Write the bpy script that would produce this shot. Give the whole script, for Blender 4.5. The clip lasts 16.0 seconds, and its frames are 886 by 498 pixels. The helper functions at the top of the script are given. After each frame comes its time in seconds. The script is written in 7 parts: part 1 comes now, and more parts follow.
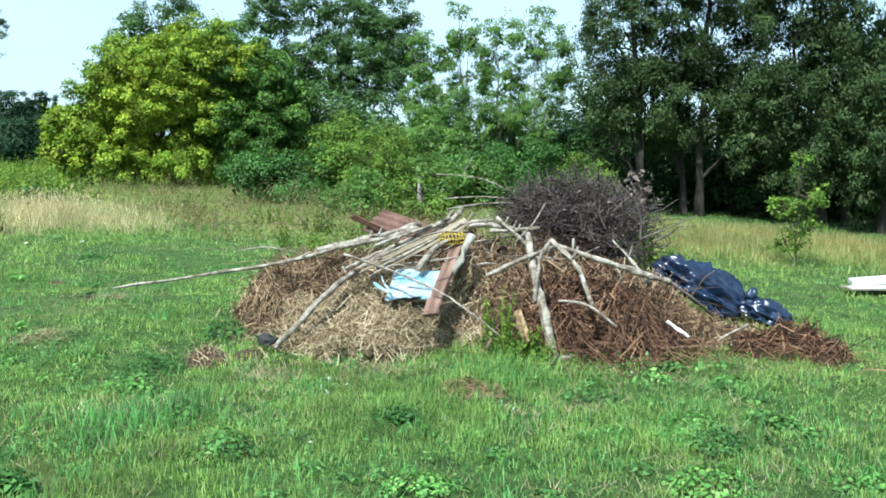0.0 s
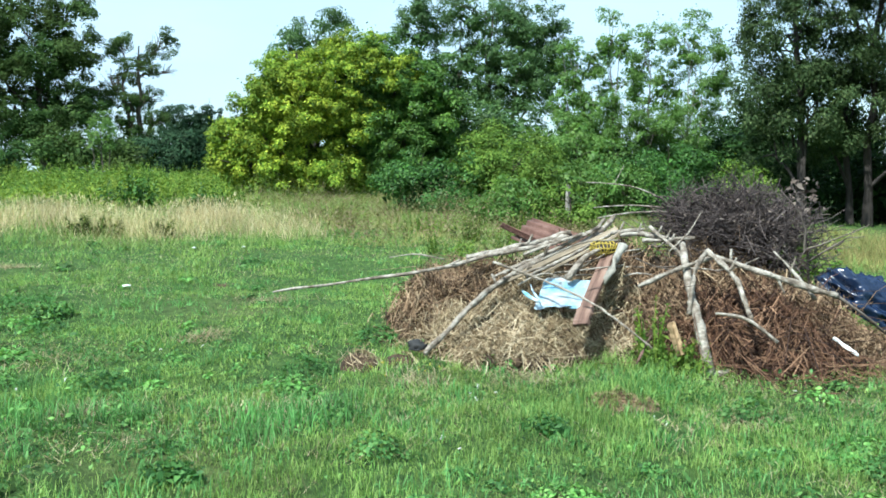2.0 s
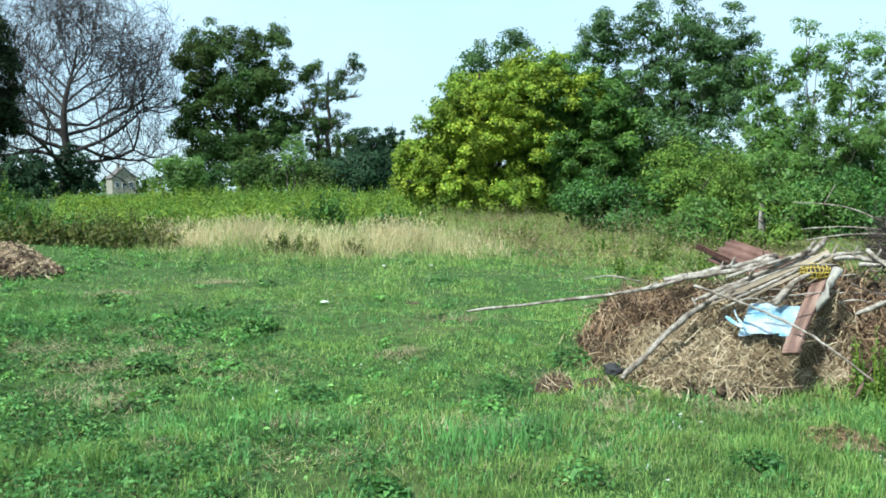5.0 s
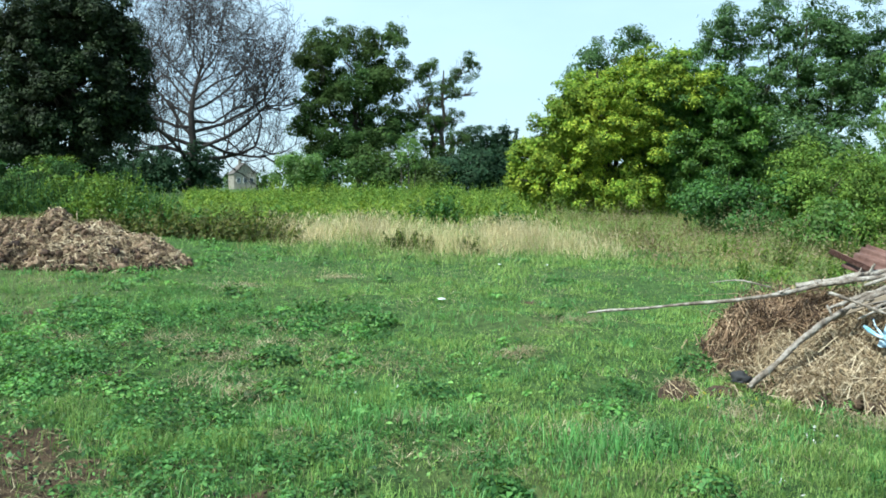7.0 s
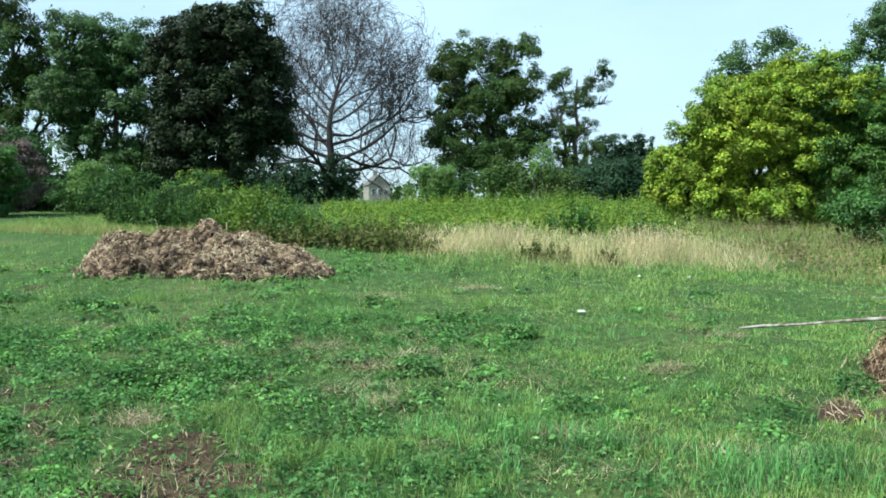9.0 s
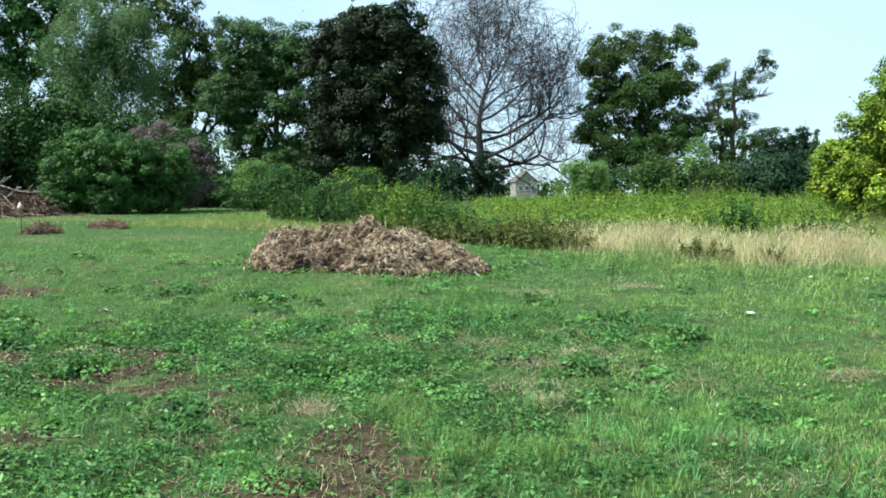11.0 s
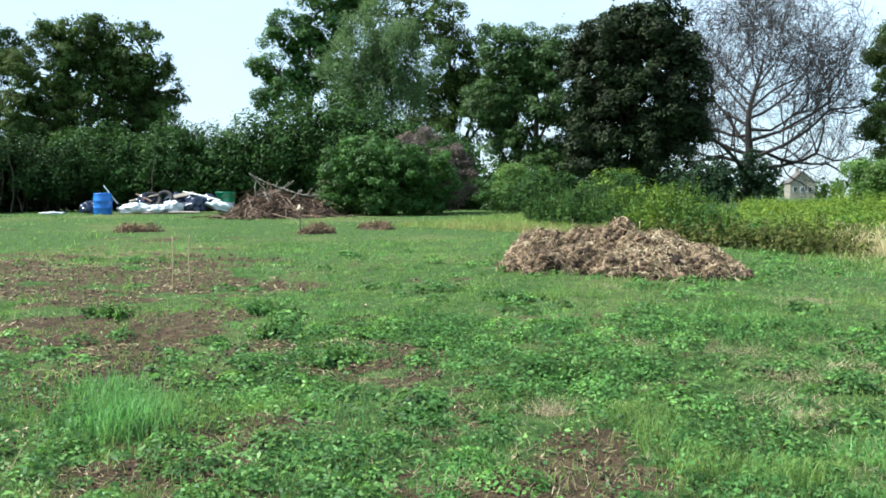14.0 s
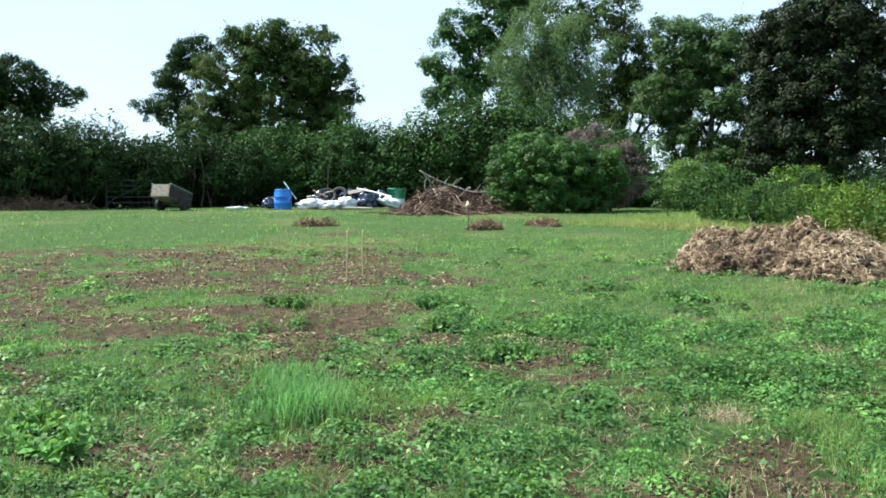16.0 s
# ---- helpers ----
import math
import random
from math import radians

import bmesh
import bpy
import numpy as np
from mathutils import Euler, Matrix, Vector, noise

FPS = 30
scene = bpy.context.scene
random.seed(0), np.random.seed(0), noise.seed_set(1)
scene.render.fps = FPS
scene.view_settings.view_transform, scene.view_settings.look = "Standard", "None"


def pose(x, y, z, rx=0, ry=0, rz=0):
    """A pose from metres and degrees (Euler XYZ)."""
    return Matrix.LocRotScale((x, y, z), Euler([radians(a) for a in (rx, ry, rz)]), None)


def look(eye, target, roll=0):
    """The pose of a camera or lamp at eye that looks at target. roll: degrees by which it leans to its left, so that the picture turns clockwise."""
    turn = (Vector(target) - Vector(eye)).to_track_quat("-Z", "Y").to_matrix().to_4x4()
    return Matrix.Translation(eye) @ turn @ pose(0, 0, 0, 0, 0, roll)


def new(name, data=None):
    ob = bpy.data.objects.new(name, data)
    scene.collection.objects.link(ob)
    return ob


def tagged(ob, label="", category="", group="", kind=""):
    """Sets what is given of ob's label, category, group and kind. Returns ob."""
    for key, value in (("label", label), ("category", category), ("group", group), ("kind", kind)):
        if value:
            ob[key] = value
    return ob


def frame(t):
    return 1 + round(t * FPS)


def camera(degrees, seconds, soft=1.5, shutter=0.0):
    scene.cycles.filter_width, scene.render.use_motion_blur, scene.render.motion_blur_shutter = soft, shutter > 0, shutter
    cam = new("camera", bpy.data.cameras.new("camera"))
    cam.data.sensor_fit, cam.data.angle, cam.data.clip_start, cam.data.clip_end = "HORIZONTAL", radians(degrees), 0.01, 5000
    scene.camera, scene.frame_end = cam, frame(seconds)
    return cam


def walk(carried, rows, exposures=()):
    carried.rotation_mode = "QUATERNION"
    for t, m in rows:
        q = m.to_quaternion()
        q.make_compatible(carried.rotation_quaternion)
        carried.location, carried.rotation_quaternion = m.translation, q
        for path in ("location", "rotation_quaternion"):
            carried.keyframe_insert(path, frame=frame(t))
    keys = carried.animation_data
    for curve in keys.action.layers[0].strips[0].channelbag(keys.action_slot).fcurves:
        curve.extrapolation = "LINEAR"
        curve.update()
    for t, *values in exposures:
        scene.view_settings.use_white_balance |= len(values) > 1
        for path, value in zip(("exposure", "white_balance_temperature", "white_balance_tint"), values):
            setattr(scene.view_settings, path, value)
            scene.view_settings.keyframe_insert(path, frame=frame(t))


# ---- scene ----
# ---- the camera and its walk ----
cam = camera(52.6, 16.0, soft=1.75)
PATH = [
    (0, look((0.249, -0.142, 1.530), (4.849, 8.682, 0.538), -0.14)),
    (0.5, look((0.248, -0.138, 1.526), (4.502, 8.856, 0.519), 0.06)),
    (1, look((0.249, -0.132, 1.526), (4.153, 9.022, 0.544), -0.00)),
    (1.5, look((0.244, -0.129, 1.527), (3.755, 9.188, 0.593), -0.32)),
    (2, look((0.228, -0.117, 1.528), (3.340, 9.345, 0.636), -0.34)),
    (2.5, look((0.204, -0.107, 1.530), (2.973, 9.463, 0.664), -0.44)),
    (3, look((0.186, -0.087, 1.530), (2.690, 9.560, 0.715), -0.66)),
    (3.5, look((0.166, -0.078, 1.533), (2.421, 9.632, 0.739), -0.61)),
    (4, look((0.140, -0.075, 1.538), (2.071, 9.708, 0.795), -0.47)),
    (4.2, look((0.129, -0.070, 1.535), (1.916, 9.743, 0.822), -0.50)),
    (6.3, look((0.034, -0.034, 1.548), (0.376, 9.940, 0.906), -0.22)),
    (6.5, look((0.026, -0.033, 1.545), (0.240, 9.944, 0.910), -0.09)),
    (7, look((0.012, -0.025, 1.544), (0.012, 9.952, 0.865), 0.06)),
    (7.5, look((-0.003, -0.012, 1.543), (-0.358, 9.959, 0.861), 0.24)),
    (8, look((-0.023, -0.000, 1.544), (-0.758, 9.953, 0.914), -0.21)),
    (8.5, look((-0.051, 0.012, 1.548), (-1.112, 9.938, 0.946), -0.16)),
    (8.7, look((-0.060, 0.013, 1.549), (-1.280, 9.922, 0.970), -0.22)),
    (10.8, look((-0.217, 0.025, 1.560), (-3.056, 9.595, 0.960), -0.14)),
    (11, look((-0.225, 0.026, 1.549), (-3.257, 9.537, 0.959), -0.31)),
    (11.5, look((-0.243, 0.044, 1.544), (-3.607, 9.446, 1.007), -0.24)),
    (12, look((-0.222, 0.079, 1.546), (-3.861, 9.379, 1.034), 0.82)),
    (12.5, look((-0.187, 0.109, 1.545), (-4.531, 9.106, 1.113), 0.03)),
    (13, look((-0.166, 0.120, 1.543), (-5.024, 8.850, 1.111), -0.51)),
    (13.5, look((-0.155, 0.125, 1.539), (-5.423, 8.610, 1.025), -0.49)),
    (14, look((-0.147, 0.131, 1.534), (-5.763, 8.387, 0.992), -0.48)),
    (14.5, look((-0.147, 0.131, 1.531), (-6.112, 8.138, 0.985), -0.27)),
    (15, look((-0.154, 0.135, 1.529), (-6.447, 7.889, 1.013), -0.45)),
    (15.5, look((-0.161, 0.135, 1.522), (-6.875, 7.526, 0.981), -0.41)),
    (16, look((-0.177, 0.131, 1.521), (-7.215, 7.213, 0.961), -0.15)),
]
EXPOSURE = [(0, 0.96, 5750, 1), (5, 0.86, 5750, 1), (8, 0.77, 5750, 2), (11, 0.86, 5850, 4), (13, 1.0, 5950, 6), (16, 1.03, 6100, 8)]
walk(cam, PATH, EXPOSURE)

# ---- world and sun ----
SUN_AZ, SUN_EL = 126.0, 53.0      # degrees anticlockwise from +y, degrees up
world = bpy.data.worlds.new("sky")
scene.world = world
world.use_nodes = True
wn, wl = world.node_tree.nodes, world.node_tree.links
wn.clear()
w_out = wn.new("ShaderNodeOutputWorld")
w_bg = wn.new("ShaderNodeBackground")
w_sky = wn.new("ShaderNodeTexSky")
w_sky.sky_type = "NISHITA"
w_sky.sun_disc = False
w_sky.sun_elevation = radians(SUN_EL)
w_sky.sun_rotation = radians(-SUN_AZ)
w_sky.air_density, w_sky.dust_density, w_sky.ozone_density = 1.0, 1.2, 1.6
w_co = wn.new("ShaderNodeTexCoord")
w_map = wn.new("ShaderNodeMapping")
w_map.inputs["Scale"].default_value = (1.0, 1.0, 3.2)
w_noise = wn.new("ShaderNodeTexNoise")
w_noise.inputs["Scale"].default_value = 1.7
w_noise.inputs["Detail"].default_value = 6.0
w_noise.inputs["Roughness"].default_value = 0.55
w_ramp = wn.new("ShaderNodeValToRGB")
w_ramp.color_ramp.elements[0].position, w_ramp.color_ramp.elements[1].position = 0.30, 0.72
w_ramp.color_ramp.elements[0].color = (0.30, 0.30, 0.30, 1)
w_ramp.color_ramp.elements[1].color = (0.92, 0.92, 0.92, 1)
w_mix = wn.new("ShaderNodeMix")
w_mix.data_type = "RGBA"
w_mix.inputs["B"].default_value = (4.4, 5.5, 6.2, 1)
wl.new(w_co.outputs["Generated"], w_map.inputs["Vector"])
wl.new(w_map.outputs["Vector"], w_noise.inputs["Vector"])
wl.new(w_noise.outputs["Fac"], w_ramp.inputs["Fac"])
wl.new(w_ramp.outputs["Color"], w_mix.inputs["Factor"])
wl.new(w_sky.outputs["Color"], w_mix.inputs["A"])
wl.new(w_mix.outputs["Result"], w_bg.inputs["Color"])
w_bg.inputs["Strength"].default_value = 0.11
wl.new(w_bg.outputs["Background"], w_out.inputs["Surface"])
sun = new("sun", bpy.data.lights.new("sun", "SUN"))
sun.data.energy, sun.data.angle, sun.data.color = 5.0, radians(1.5), (1.0, 0.96, 0.88)
sa, se = radians(SUN_AZ), radians(SUN_EL)
sun.matrix_world = look((-math.sin(sa) * math.cos(se) * 60, math.cos(sa) * math.cos(se) * 60, math.sin(se) * 60), (0, 0, 0))

# ---- numbers and meshes ----
RNG = np.random.default_rng(11)


def smooth_plus(q, k):
    return np.log1p(np.exp(np.clip(q / k, -40, 40))) * k


def ground_z(x, y):
    """The field climbs gently away from the path and levels out."""
    p = -0.0326 * np.asarray(x, float) + 0.0357 * np.asarray(y, float)
    return 1.26 - smooth_plus(1.26 - (-0.8 + smooth_plus(p + 0.8, 0.25)), 0.25)


def hash01(i, j, k, seed):
    n = (i.astype(np.int64) * 374761393 + j.astype(np.int64) * 668265263 + k.astype(np.int64) * 2147483647 + seed * 1274126177) & 0xFFFFFFFF
    n = ((n ^ (n >> 13)) * 1274126177) & 0xFFFFFFFF
    n = ((n ^ (n >> 16)) * 2246822519) & 0xFFFFFFFF
    return ((n ^ (n >> 15)) & 0xFFFF) / 65535.0


def vnoise(p, size, seed=0):
    """Value noise, 0 to 1, of points (n, 2) or (n, 3), with cells of that size."""
    p = np.asarray(p, float) / size
    if p.shape[1] == 2:
        p = np.c_[p, np.zeros(len(p))]
    c = np.floor(p)
    q = p - c
    q = q * q * (3 - 2 * q)
    total = 0.0
    for a in (0, 1):
        for b in (0, 1):
            for d in (0, 1):
                w = (q[:, 0] if a else 1 - q[:, 0]) * (q[:, 1] if b else 1 - q[:, 1]) * (q[:, 2] if d else 1 - q[:, 2])
                total = total + w * hash01(c[:, 0] + a, c[:, 1] + b, c[:, 2] + d, seed)
    return total


def np_mesh(name, verts, faces, material, smooth=False):
    me = bpy.data.meshes.new(name)
    verts, faces = np.ascontiguousarray(verts, np.float32), np.ascontiguousarray(faces, np.int32)
    me.vertices.add(len(verts))
    me.vertices.foreach_set("co", verts.ravel())
    me.loops.add(faces.size)
    me.loops.foreach_set("vertex_index", faces.ravel())
    me.polygons.add(len(faces))
    me.polygons.foreach_set("loop_start", np.arange(0, faces.size, faces.shape[1], dtype=np.int32))
    me.update(calc_edges=True)
    if smooth:
        me.polygons.foreach_set("use_smooth", np.ones(len(faces), bool))
    me.materials.append(material)
    return me


def part(name, mesh, parent=None, label="", kind=""):
    """One mesh object under a thing, or a thing of its own."""
    ob = new(name, mesh)
    if parent is not None:
        ob.parent = parent
    return tagged(ob, label, kind=kind)


def bm_mesh(name, bm, material, smooth=True):
    me = bpy.data.meshes.new(name)
    bmesh.ops.recalc_face_normals(bm, faces=bm.faces)
    bm.to_mesh(me)
    bm.free()
    me.polygons.foreach_set("use_smooth", np.full(len(me.polygons), smooth))
    me.materials.append(material)
    return me


class Buffer:
    """Gathers tubes and quads into one mesh."""

    def __init__(self):
        self.v, self.f, self.n = [], [], 0

    def add(self, v, f):
        self.v.append(v)
        self.f.append(f + self.n)
        self.n += len(v)

    def tube(self, pts, radii, sides=5):
        pts, radii = np.asarray(pts, float), np.asarray(radii, float)
        tan = np.gradient(pts, axis=0)
        tan /= np.linalg.norm(tan, axis=1)[:, None] + 1e-9
        ref = np.array((0.0, 0.0, 1.0)) if abs(tan[0, 2]) < 0.8 else np.array((1.0, 0.0, 0.0))
        s = np.cross(tan, ref)
        s /= np.linalg.norm(s, axis=1)[:, None] + 1e-9
        u = np.cross(s, tan)
        a = np.arange(sides) * 2 * np.pi / sides
        ring = s[:, None] * np.cos(a)[None, :, None] + u[:, None] * np.sin(a)[None, :, None]
        v = (pts[:, None] + ring * radii[:, None, None]).reshape(-1, 3)
        i, j = np.meshgrid(np.arange(len(pts) - 1), np.arange(sides), indexing="ij")
        b, c = i * sides + j, i * sides + (j + 1) % sides
        self.add(v, np.stack([b, c, c + sides, b + sides], -1).reshape(-1, 4))

    def mesh(self, name, material, smooth=True):
        return np_mesh(name, np.concatenate(self.v), np.concatenate(self.f), material, smooth)


def unit(v):
    return v / (np.linalg.norm(v, axis=-1, keepdims=True) + 1e-9)


def leaf_quads(c, normal, size, aspect=0.55, fold=0.12, down=0.0, tri=False):
    """Folded pointed leaves at c, facing along normal; tri: plain wedge-shaped ones for foliage far off."""
    n = len(c)
    d = RNG.normal(size=(n, 3))
    d[:, 2] -= down
    normal = unit(normal)
    d = unit(d - normal * (d * normal).sum(1)[:, None])
    s = np.cross(normal, d)
    size = np.broadcast_to(size, n)[:, None]
    if tri:
        v = np.stack([c - d * size * 0.5 - s * size * aspect * 0.42, c - d * size * 0.4 + s * size * aspect * 0.42, c + d * size * 0.5], 1)
        return v.reshape(-1, 3), np.arange(3 * n).reshape(n, 3)
    up = normal * size * fold
    v = np.stack([c - d * size * 0.5, c + s * size * aspect * 0.5 + up - d * size * 0.08, c + d * size * 0.5, c - s * size * aspect * 0.5 + up - d * size * 0.08], 1)
    return v.reshape(-1, 3), np.arange(4 * n).reshape(n, 4)


def blades(base, height, width, lean, two=True):
    """Grass blades that stand on base and bend over."""
    n = len(base)
    a = RNG.uniform(0, 2 * np.pi, n)
    b = a + RNG.normal(0, 0.6, n) + np.pi / 2
    side = np.c_[np.cos(a), np.sin(a), np.zeros(n)] * (np.broadcast_to(width, n) / 2)[:, None]
    away = np.c_[np.cos(b), np.sin(b), np.zeros(n)]
    h = np.broadcast_to(height, n)[:, None]
    k = (np.broadcast_to(lean, n) * RNG.uniform(0.3, 1.0, n))[:, None]
    up = np.array((0, 0, 1.0))
    mid = base + away * h * k * 0.35 + up * h * 0.6
    tip = base + away * h * k + up * h * (1 - 0.35 * k)
    if two:
        v = np.stack([base - side, base + side, mid + side * 0.8, mid - side * 0.8, tip], 1).reshape(-1, 3)
        i = np.arange(n)[:, None] * 5
        return v, np.concatenate([i + [0, 1, 2], i + [0, 2, 3], i + [3, 2, 4]])
    v = np.stack([base - side, base + side, tip], 1).reshape(-1, 3)
    return v, np.arange(3 * n).reshape(n, 3)


# ---- materials ----
def nodes_of(name):
    m = bpy.data.materials.new(name)
    m.use_nodes = True
    n, l = m.node_tree.nodes, m.node_tree.links
    return m, n, l, n["Principled BSDF"]


def ramp_of(n, stops):
    r = n.new("ShaderNodeValToRGB")
    e = r.color_ramp.elements
    while len(e) < len(stops):
        e.new(0.5)
    for k, (at, col) in enumerate(stops):
        e[k].position, e[k].color = at, (*col, 1)
    return r


def leafy(name, dark, mid, light, through_light=0.35, rough=0.5, patch=0.8, patch_col=None, gloss=0.3, lush=None, clump=1.1, spread=0.28):
    """Leaves or blades: each its own tint, larger patches of tone, some light let through."""
    m, n, l, b = nodes_of(name)
    g = n.new("ShaderNodeNewGeometry")
    r = ramp_of(n, [(0.0, dark), (0.5, mid), (1.0, light)])
    l.new(g.outputs["Random Per Island"], r.inputs["Fac"])
    tc = n.new("ShaderNodeTexCoord")
    nz = n.new("ShaderNodeTexNoise")
    nz.inputs["Scale"].default_value, nz.inputs["Detail"].default_value = patch, 3
    l.new(tc.outputs["Object"], nz.inputs["Vector"])
    r2 = ramp_of(n, [(0.35, (0, 0, 0)), (0.65, (1, 1, 1))])
    l.new(nz.outputs["Fac"], r2.inputs["Fac"])
    mx = n.new("ShaderNodeMix")
    mx.data_type = "RGBA"
    sc = n.new("ShaderNodeMath")
    sc.operation = "MULTIPLY"
    sc.inputs[1].default_value = 0.55
    l.new(r2.outputs["Color"], sc.inputs[0])
    l.new(sc.outputs[0], mx.inputs["Factor"])
    l.new(r.outputs["Color"], mx.inputs["A"])
    mx.inputs["B"].default_value = (*(patch_col or tuple(0.6 * a + 0.4 * c for a, c in zip(mid, dark))), 1)
    if lush:
        n3 = n.new("ShaderNodeTexNoise")
        n3.inputs["Scale"].default_value, n3.inputs["Detail"].default_value = patch * 2.3, 2
        mp = n.new("ShaderNodeMapping")
        mp.inputs["Location"].default_value = (31.0, 17.0, 0.0)
        l.new(tc.outputs["Object"], mp.inputs["Vector"])
        l.new(mp.outputs["Vector"], n3.inputs["Vector"])
        r3 = ramp_of(n, [(0.5, (0, 0, 0)), (0.68, (0.75, 0.75, 0.75))])
        l.new(n3.outputs["Fac"], r3.inputs["Fac"])
        m3 = n.new("ShaderNodeMix")
        m3.data_type = "RGBA"
        l.new(r3.outputs["Color"], m3.inputs["Factor"])
        l.new(mx.outputs["Result"], m3.inputs["A"])
        m3.inputs["B"].default_value = (*lush, 1)
        mx = m3
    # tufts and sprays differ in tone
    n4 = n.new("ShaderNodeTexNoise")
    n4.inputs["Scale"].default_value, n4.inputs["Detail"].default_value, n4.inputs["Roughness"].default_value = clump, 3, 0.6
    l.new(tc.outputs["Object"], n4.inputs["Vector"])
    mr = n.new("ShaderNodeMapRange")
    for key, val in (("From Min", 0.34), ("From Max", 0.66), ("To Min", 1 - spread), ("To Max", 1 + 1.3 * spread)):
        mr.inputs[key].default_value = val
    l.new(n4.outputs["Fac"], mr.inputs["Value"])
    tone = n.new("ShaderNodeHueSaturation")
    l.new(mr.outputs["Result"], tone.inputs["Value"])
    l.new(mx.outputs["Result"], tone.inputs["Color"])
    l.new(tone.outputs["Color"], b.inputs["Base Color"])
    b.inputs["Roughness"].default_value = rough
    b.inputs["Specular IOR Level"].default_value = gloss
    t = n.new("ShaderNodeBsdfTranslucent")
    hs = n.new("ShaderNodeHueSaturation")
    hs.inputs["Hue"].default_value, hs.inputs["Saturation"].default_value, hs.inputs["Value"].default_value = 0.48, 1.1, 1.35
    l.new(tone.outputs["Color"], hs.inputs["Color"])
    l.new(hs.outputs["Color"], t.inputs["Color"])
    ms = n.new("ShaderNodeMixShader")
    ms.inputs["Fac"].default_value = through_light
    l.new(b.outputs["BSDF"], ms.inputs[1])
    l.new(t.outputs["BSDF"], ms.inputs[2])
    l.new(ms.outputs["Shader"], n["Material Output"].inputs["Surface"])
    return m


def rough_stuff(name, stops, scale=8.0, detail=6, rough=0.85, bump=0.3, bump_scale=40.0, island=0.0, stretch=(1, 1, 1), metal=0.0, gloss=0.3):
    """Noise-mottled solid stuff with fine relief."""
    m, n, l, b = nodes_of(name)
    tc = n.new("ShaderNodeTexCoord")
    mp = n.new("ShaderNodeMapping")
    mp.inputs["Scale"].default_value = stretch
    l.new(tc.outputs["Object"], mp.inputs["Vector"])
    nz = n.new("ShaderNodeTexNoise")
    nz.inputs["Scale"].default_value, nz.inputs["Detail"].default_value, nz.inputs["Roughness"].default_value = scale, detail, 0.62
    l.new(mp.outputs["Vector"], nz.inputs["Vector"])
    r = ramp_of(n, stops)
    if island:
        g = n.new("ShaderNodeNewGeometry")
        ad = n.new("ShaderNodeMix")
        ad.inputs["Factor"].default_value = island
        l.new(nz.outputs["Fac"], ad.inputs["A"])
        l.new(g.outputs["Random Per Island"], ad.inputs["B"])
        l.new(ad.outputs["Result"], r.inputs["Fac"])
    else:
        l.new(nz.outputs["Fac"], r.inputs["Fac"])
    l.new(r.outputs["Color"], b.inputs["Base Color"])
    b.inputs["Roughness"].default_value, b.inputs["Metallic"].default_value = rough, metal
    b.inputs["Specular IOR Level"].default_value = gloss
    if bump:
        n2 = n.new("ShaderNodeTexNoise")
        n2.inputs["Scale"].default_value, n2.inputs["Detail"].default_value = bump_scale, 5
        l.new(mp.outputs["Vector"], n2.inputs["Vector"])
        bp = n.new("ShaderNodeBump")
        bp.inputs["Strength"].default_value, bp.inputs["Distance"].default_value = bump, 0.02
        l.new(n2.outputs["Fac"], bp.inputs["Height"])
        l.new(bp.outputs["Normal"], b.inputs["Normal"])
    return m


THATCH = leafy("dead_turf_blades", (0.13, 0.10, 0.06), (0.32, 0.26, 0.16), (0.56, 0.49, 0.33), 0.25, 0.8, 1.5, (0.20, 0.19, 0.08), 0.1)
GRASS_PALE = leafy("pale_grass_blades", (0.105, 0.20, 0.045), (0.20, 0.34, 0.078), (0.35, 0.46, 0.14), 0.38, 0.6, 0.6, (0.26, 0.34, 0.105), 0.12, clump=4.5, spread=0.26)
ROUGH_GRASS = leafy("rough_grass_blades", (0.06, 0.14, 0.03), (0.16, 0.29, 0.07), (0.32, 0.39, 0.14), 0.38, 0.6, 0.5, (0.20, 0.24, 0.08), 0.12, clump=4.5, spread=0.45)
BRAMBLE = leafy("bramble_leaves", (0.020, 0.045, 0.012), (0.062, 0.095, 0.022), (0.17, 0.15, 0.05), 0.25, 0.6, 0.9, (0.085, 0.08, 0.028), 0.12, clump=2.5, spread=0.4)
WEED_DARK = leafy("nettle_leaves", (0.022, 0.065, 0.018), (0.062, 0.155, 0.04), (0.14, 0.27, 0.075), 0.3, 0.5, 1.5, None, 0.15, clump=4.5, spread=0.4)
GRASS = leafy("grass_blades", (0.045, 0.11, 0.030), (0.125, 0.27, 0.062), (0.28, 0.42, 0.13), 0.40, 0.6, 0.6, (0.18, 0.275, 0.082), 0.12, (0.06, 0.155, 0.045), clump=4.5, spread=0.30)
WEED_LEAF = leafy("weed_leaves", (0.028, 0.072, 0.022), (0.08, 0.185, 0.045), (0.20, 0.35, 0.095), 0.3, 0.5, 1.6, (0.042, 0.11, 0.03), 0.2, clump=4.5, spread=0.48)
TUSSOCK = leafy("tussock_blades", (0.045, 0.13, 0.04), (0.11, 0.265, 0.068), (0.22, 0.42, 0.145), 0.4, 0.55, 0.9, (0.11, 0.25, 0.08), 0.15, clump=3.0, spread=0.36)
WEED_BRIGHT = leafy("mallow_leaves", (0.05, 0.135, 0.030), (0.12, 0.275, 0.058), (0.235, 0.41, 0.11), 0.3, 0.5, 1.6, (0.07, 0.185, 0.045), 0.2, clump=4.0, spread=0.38)
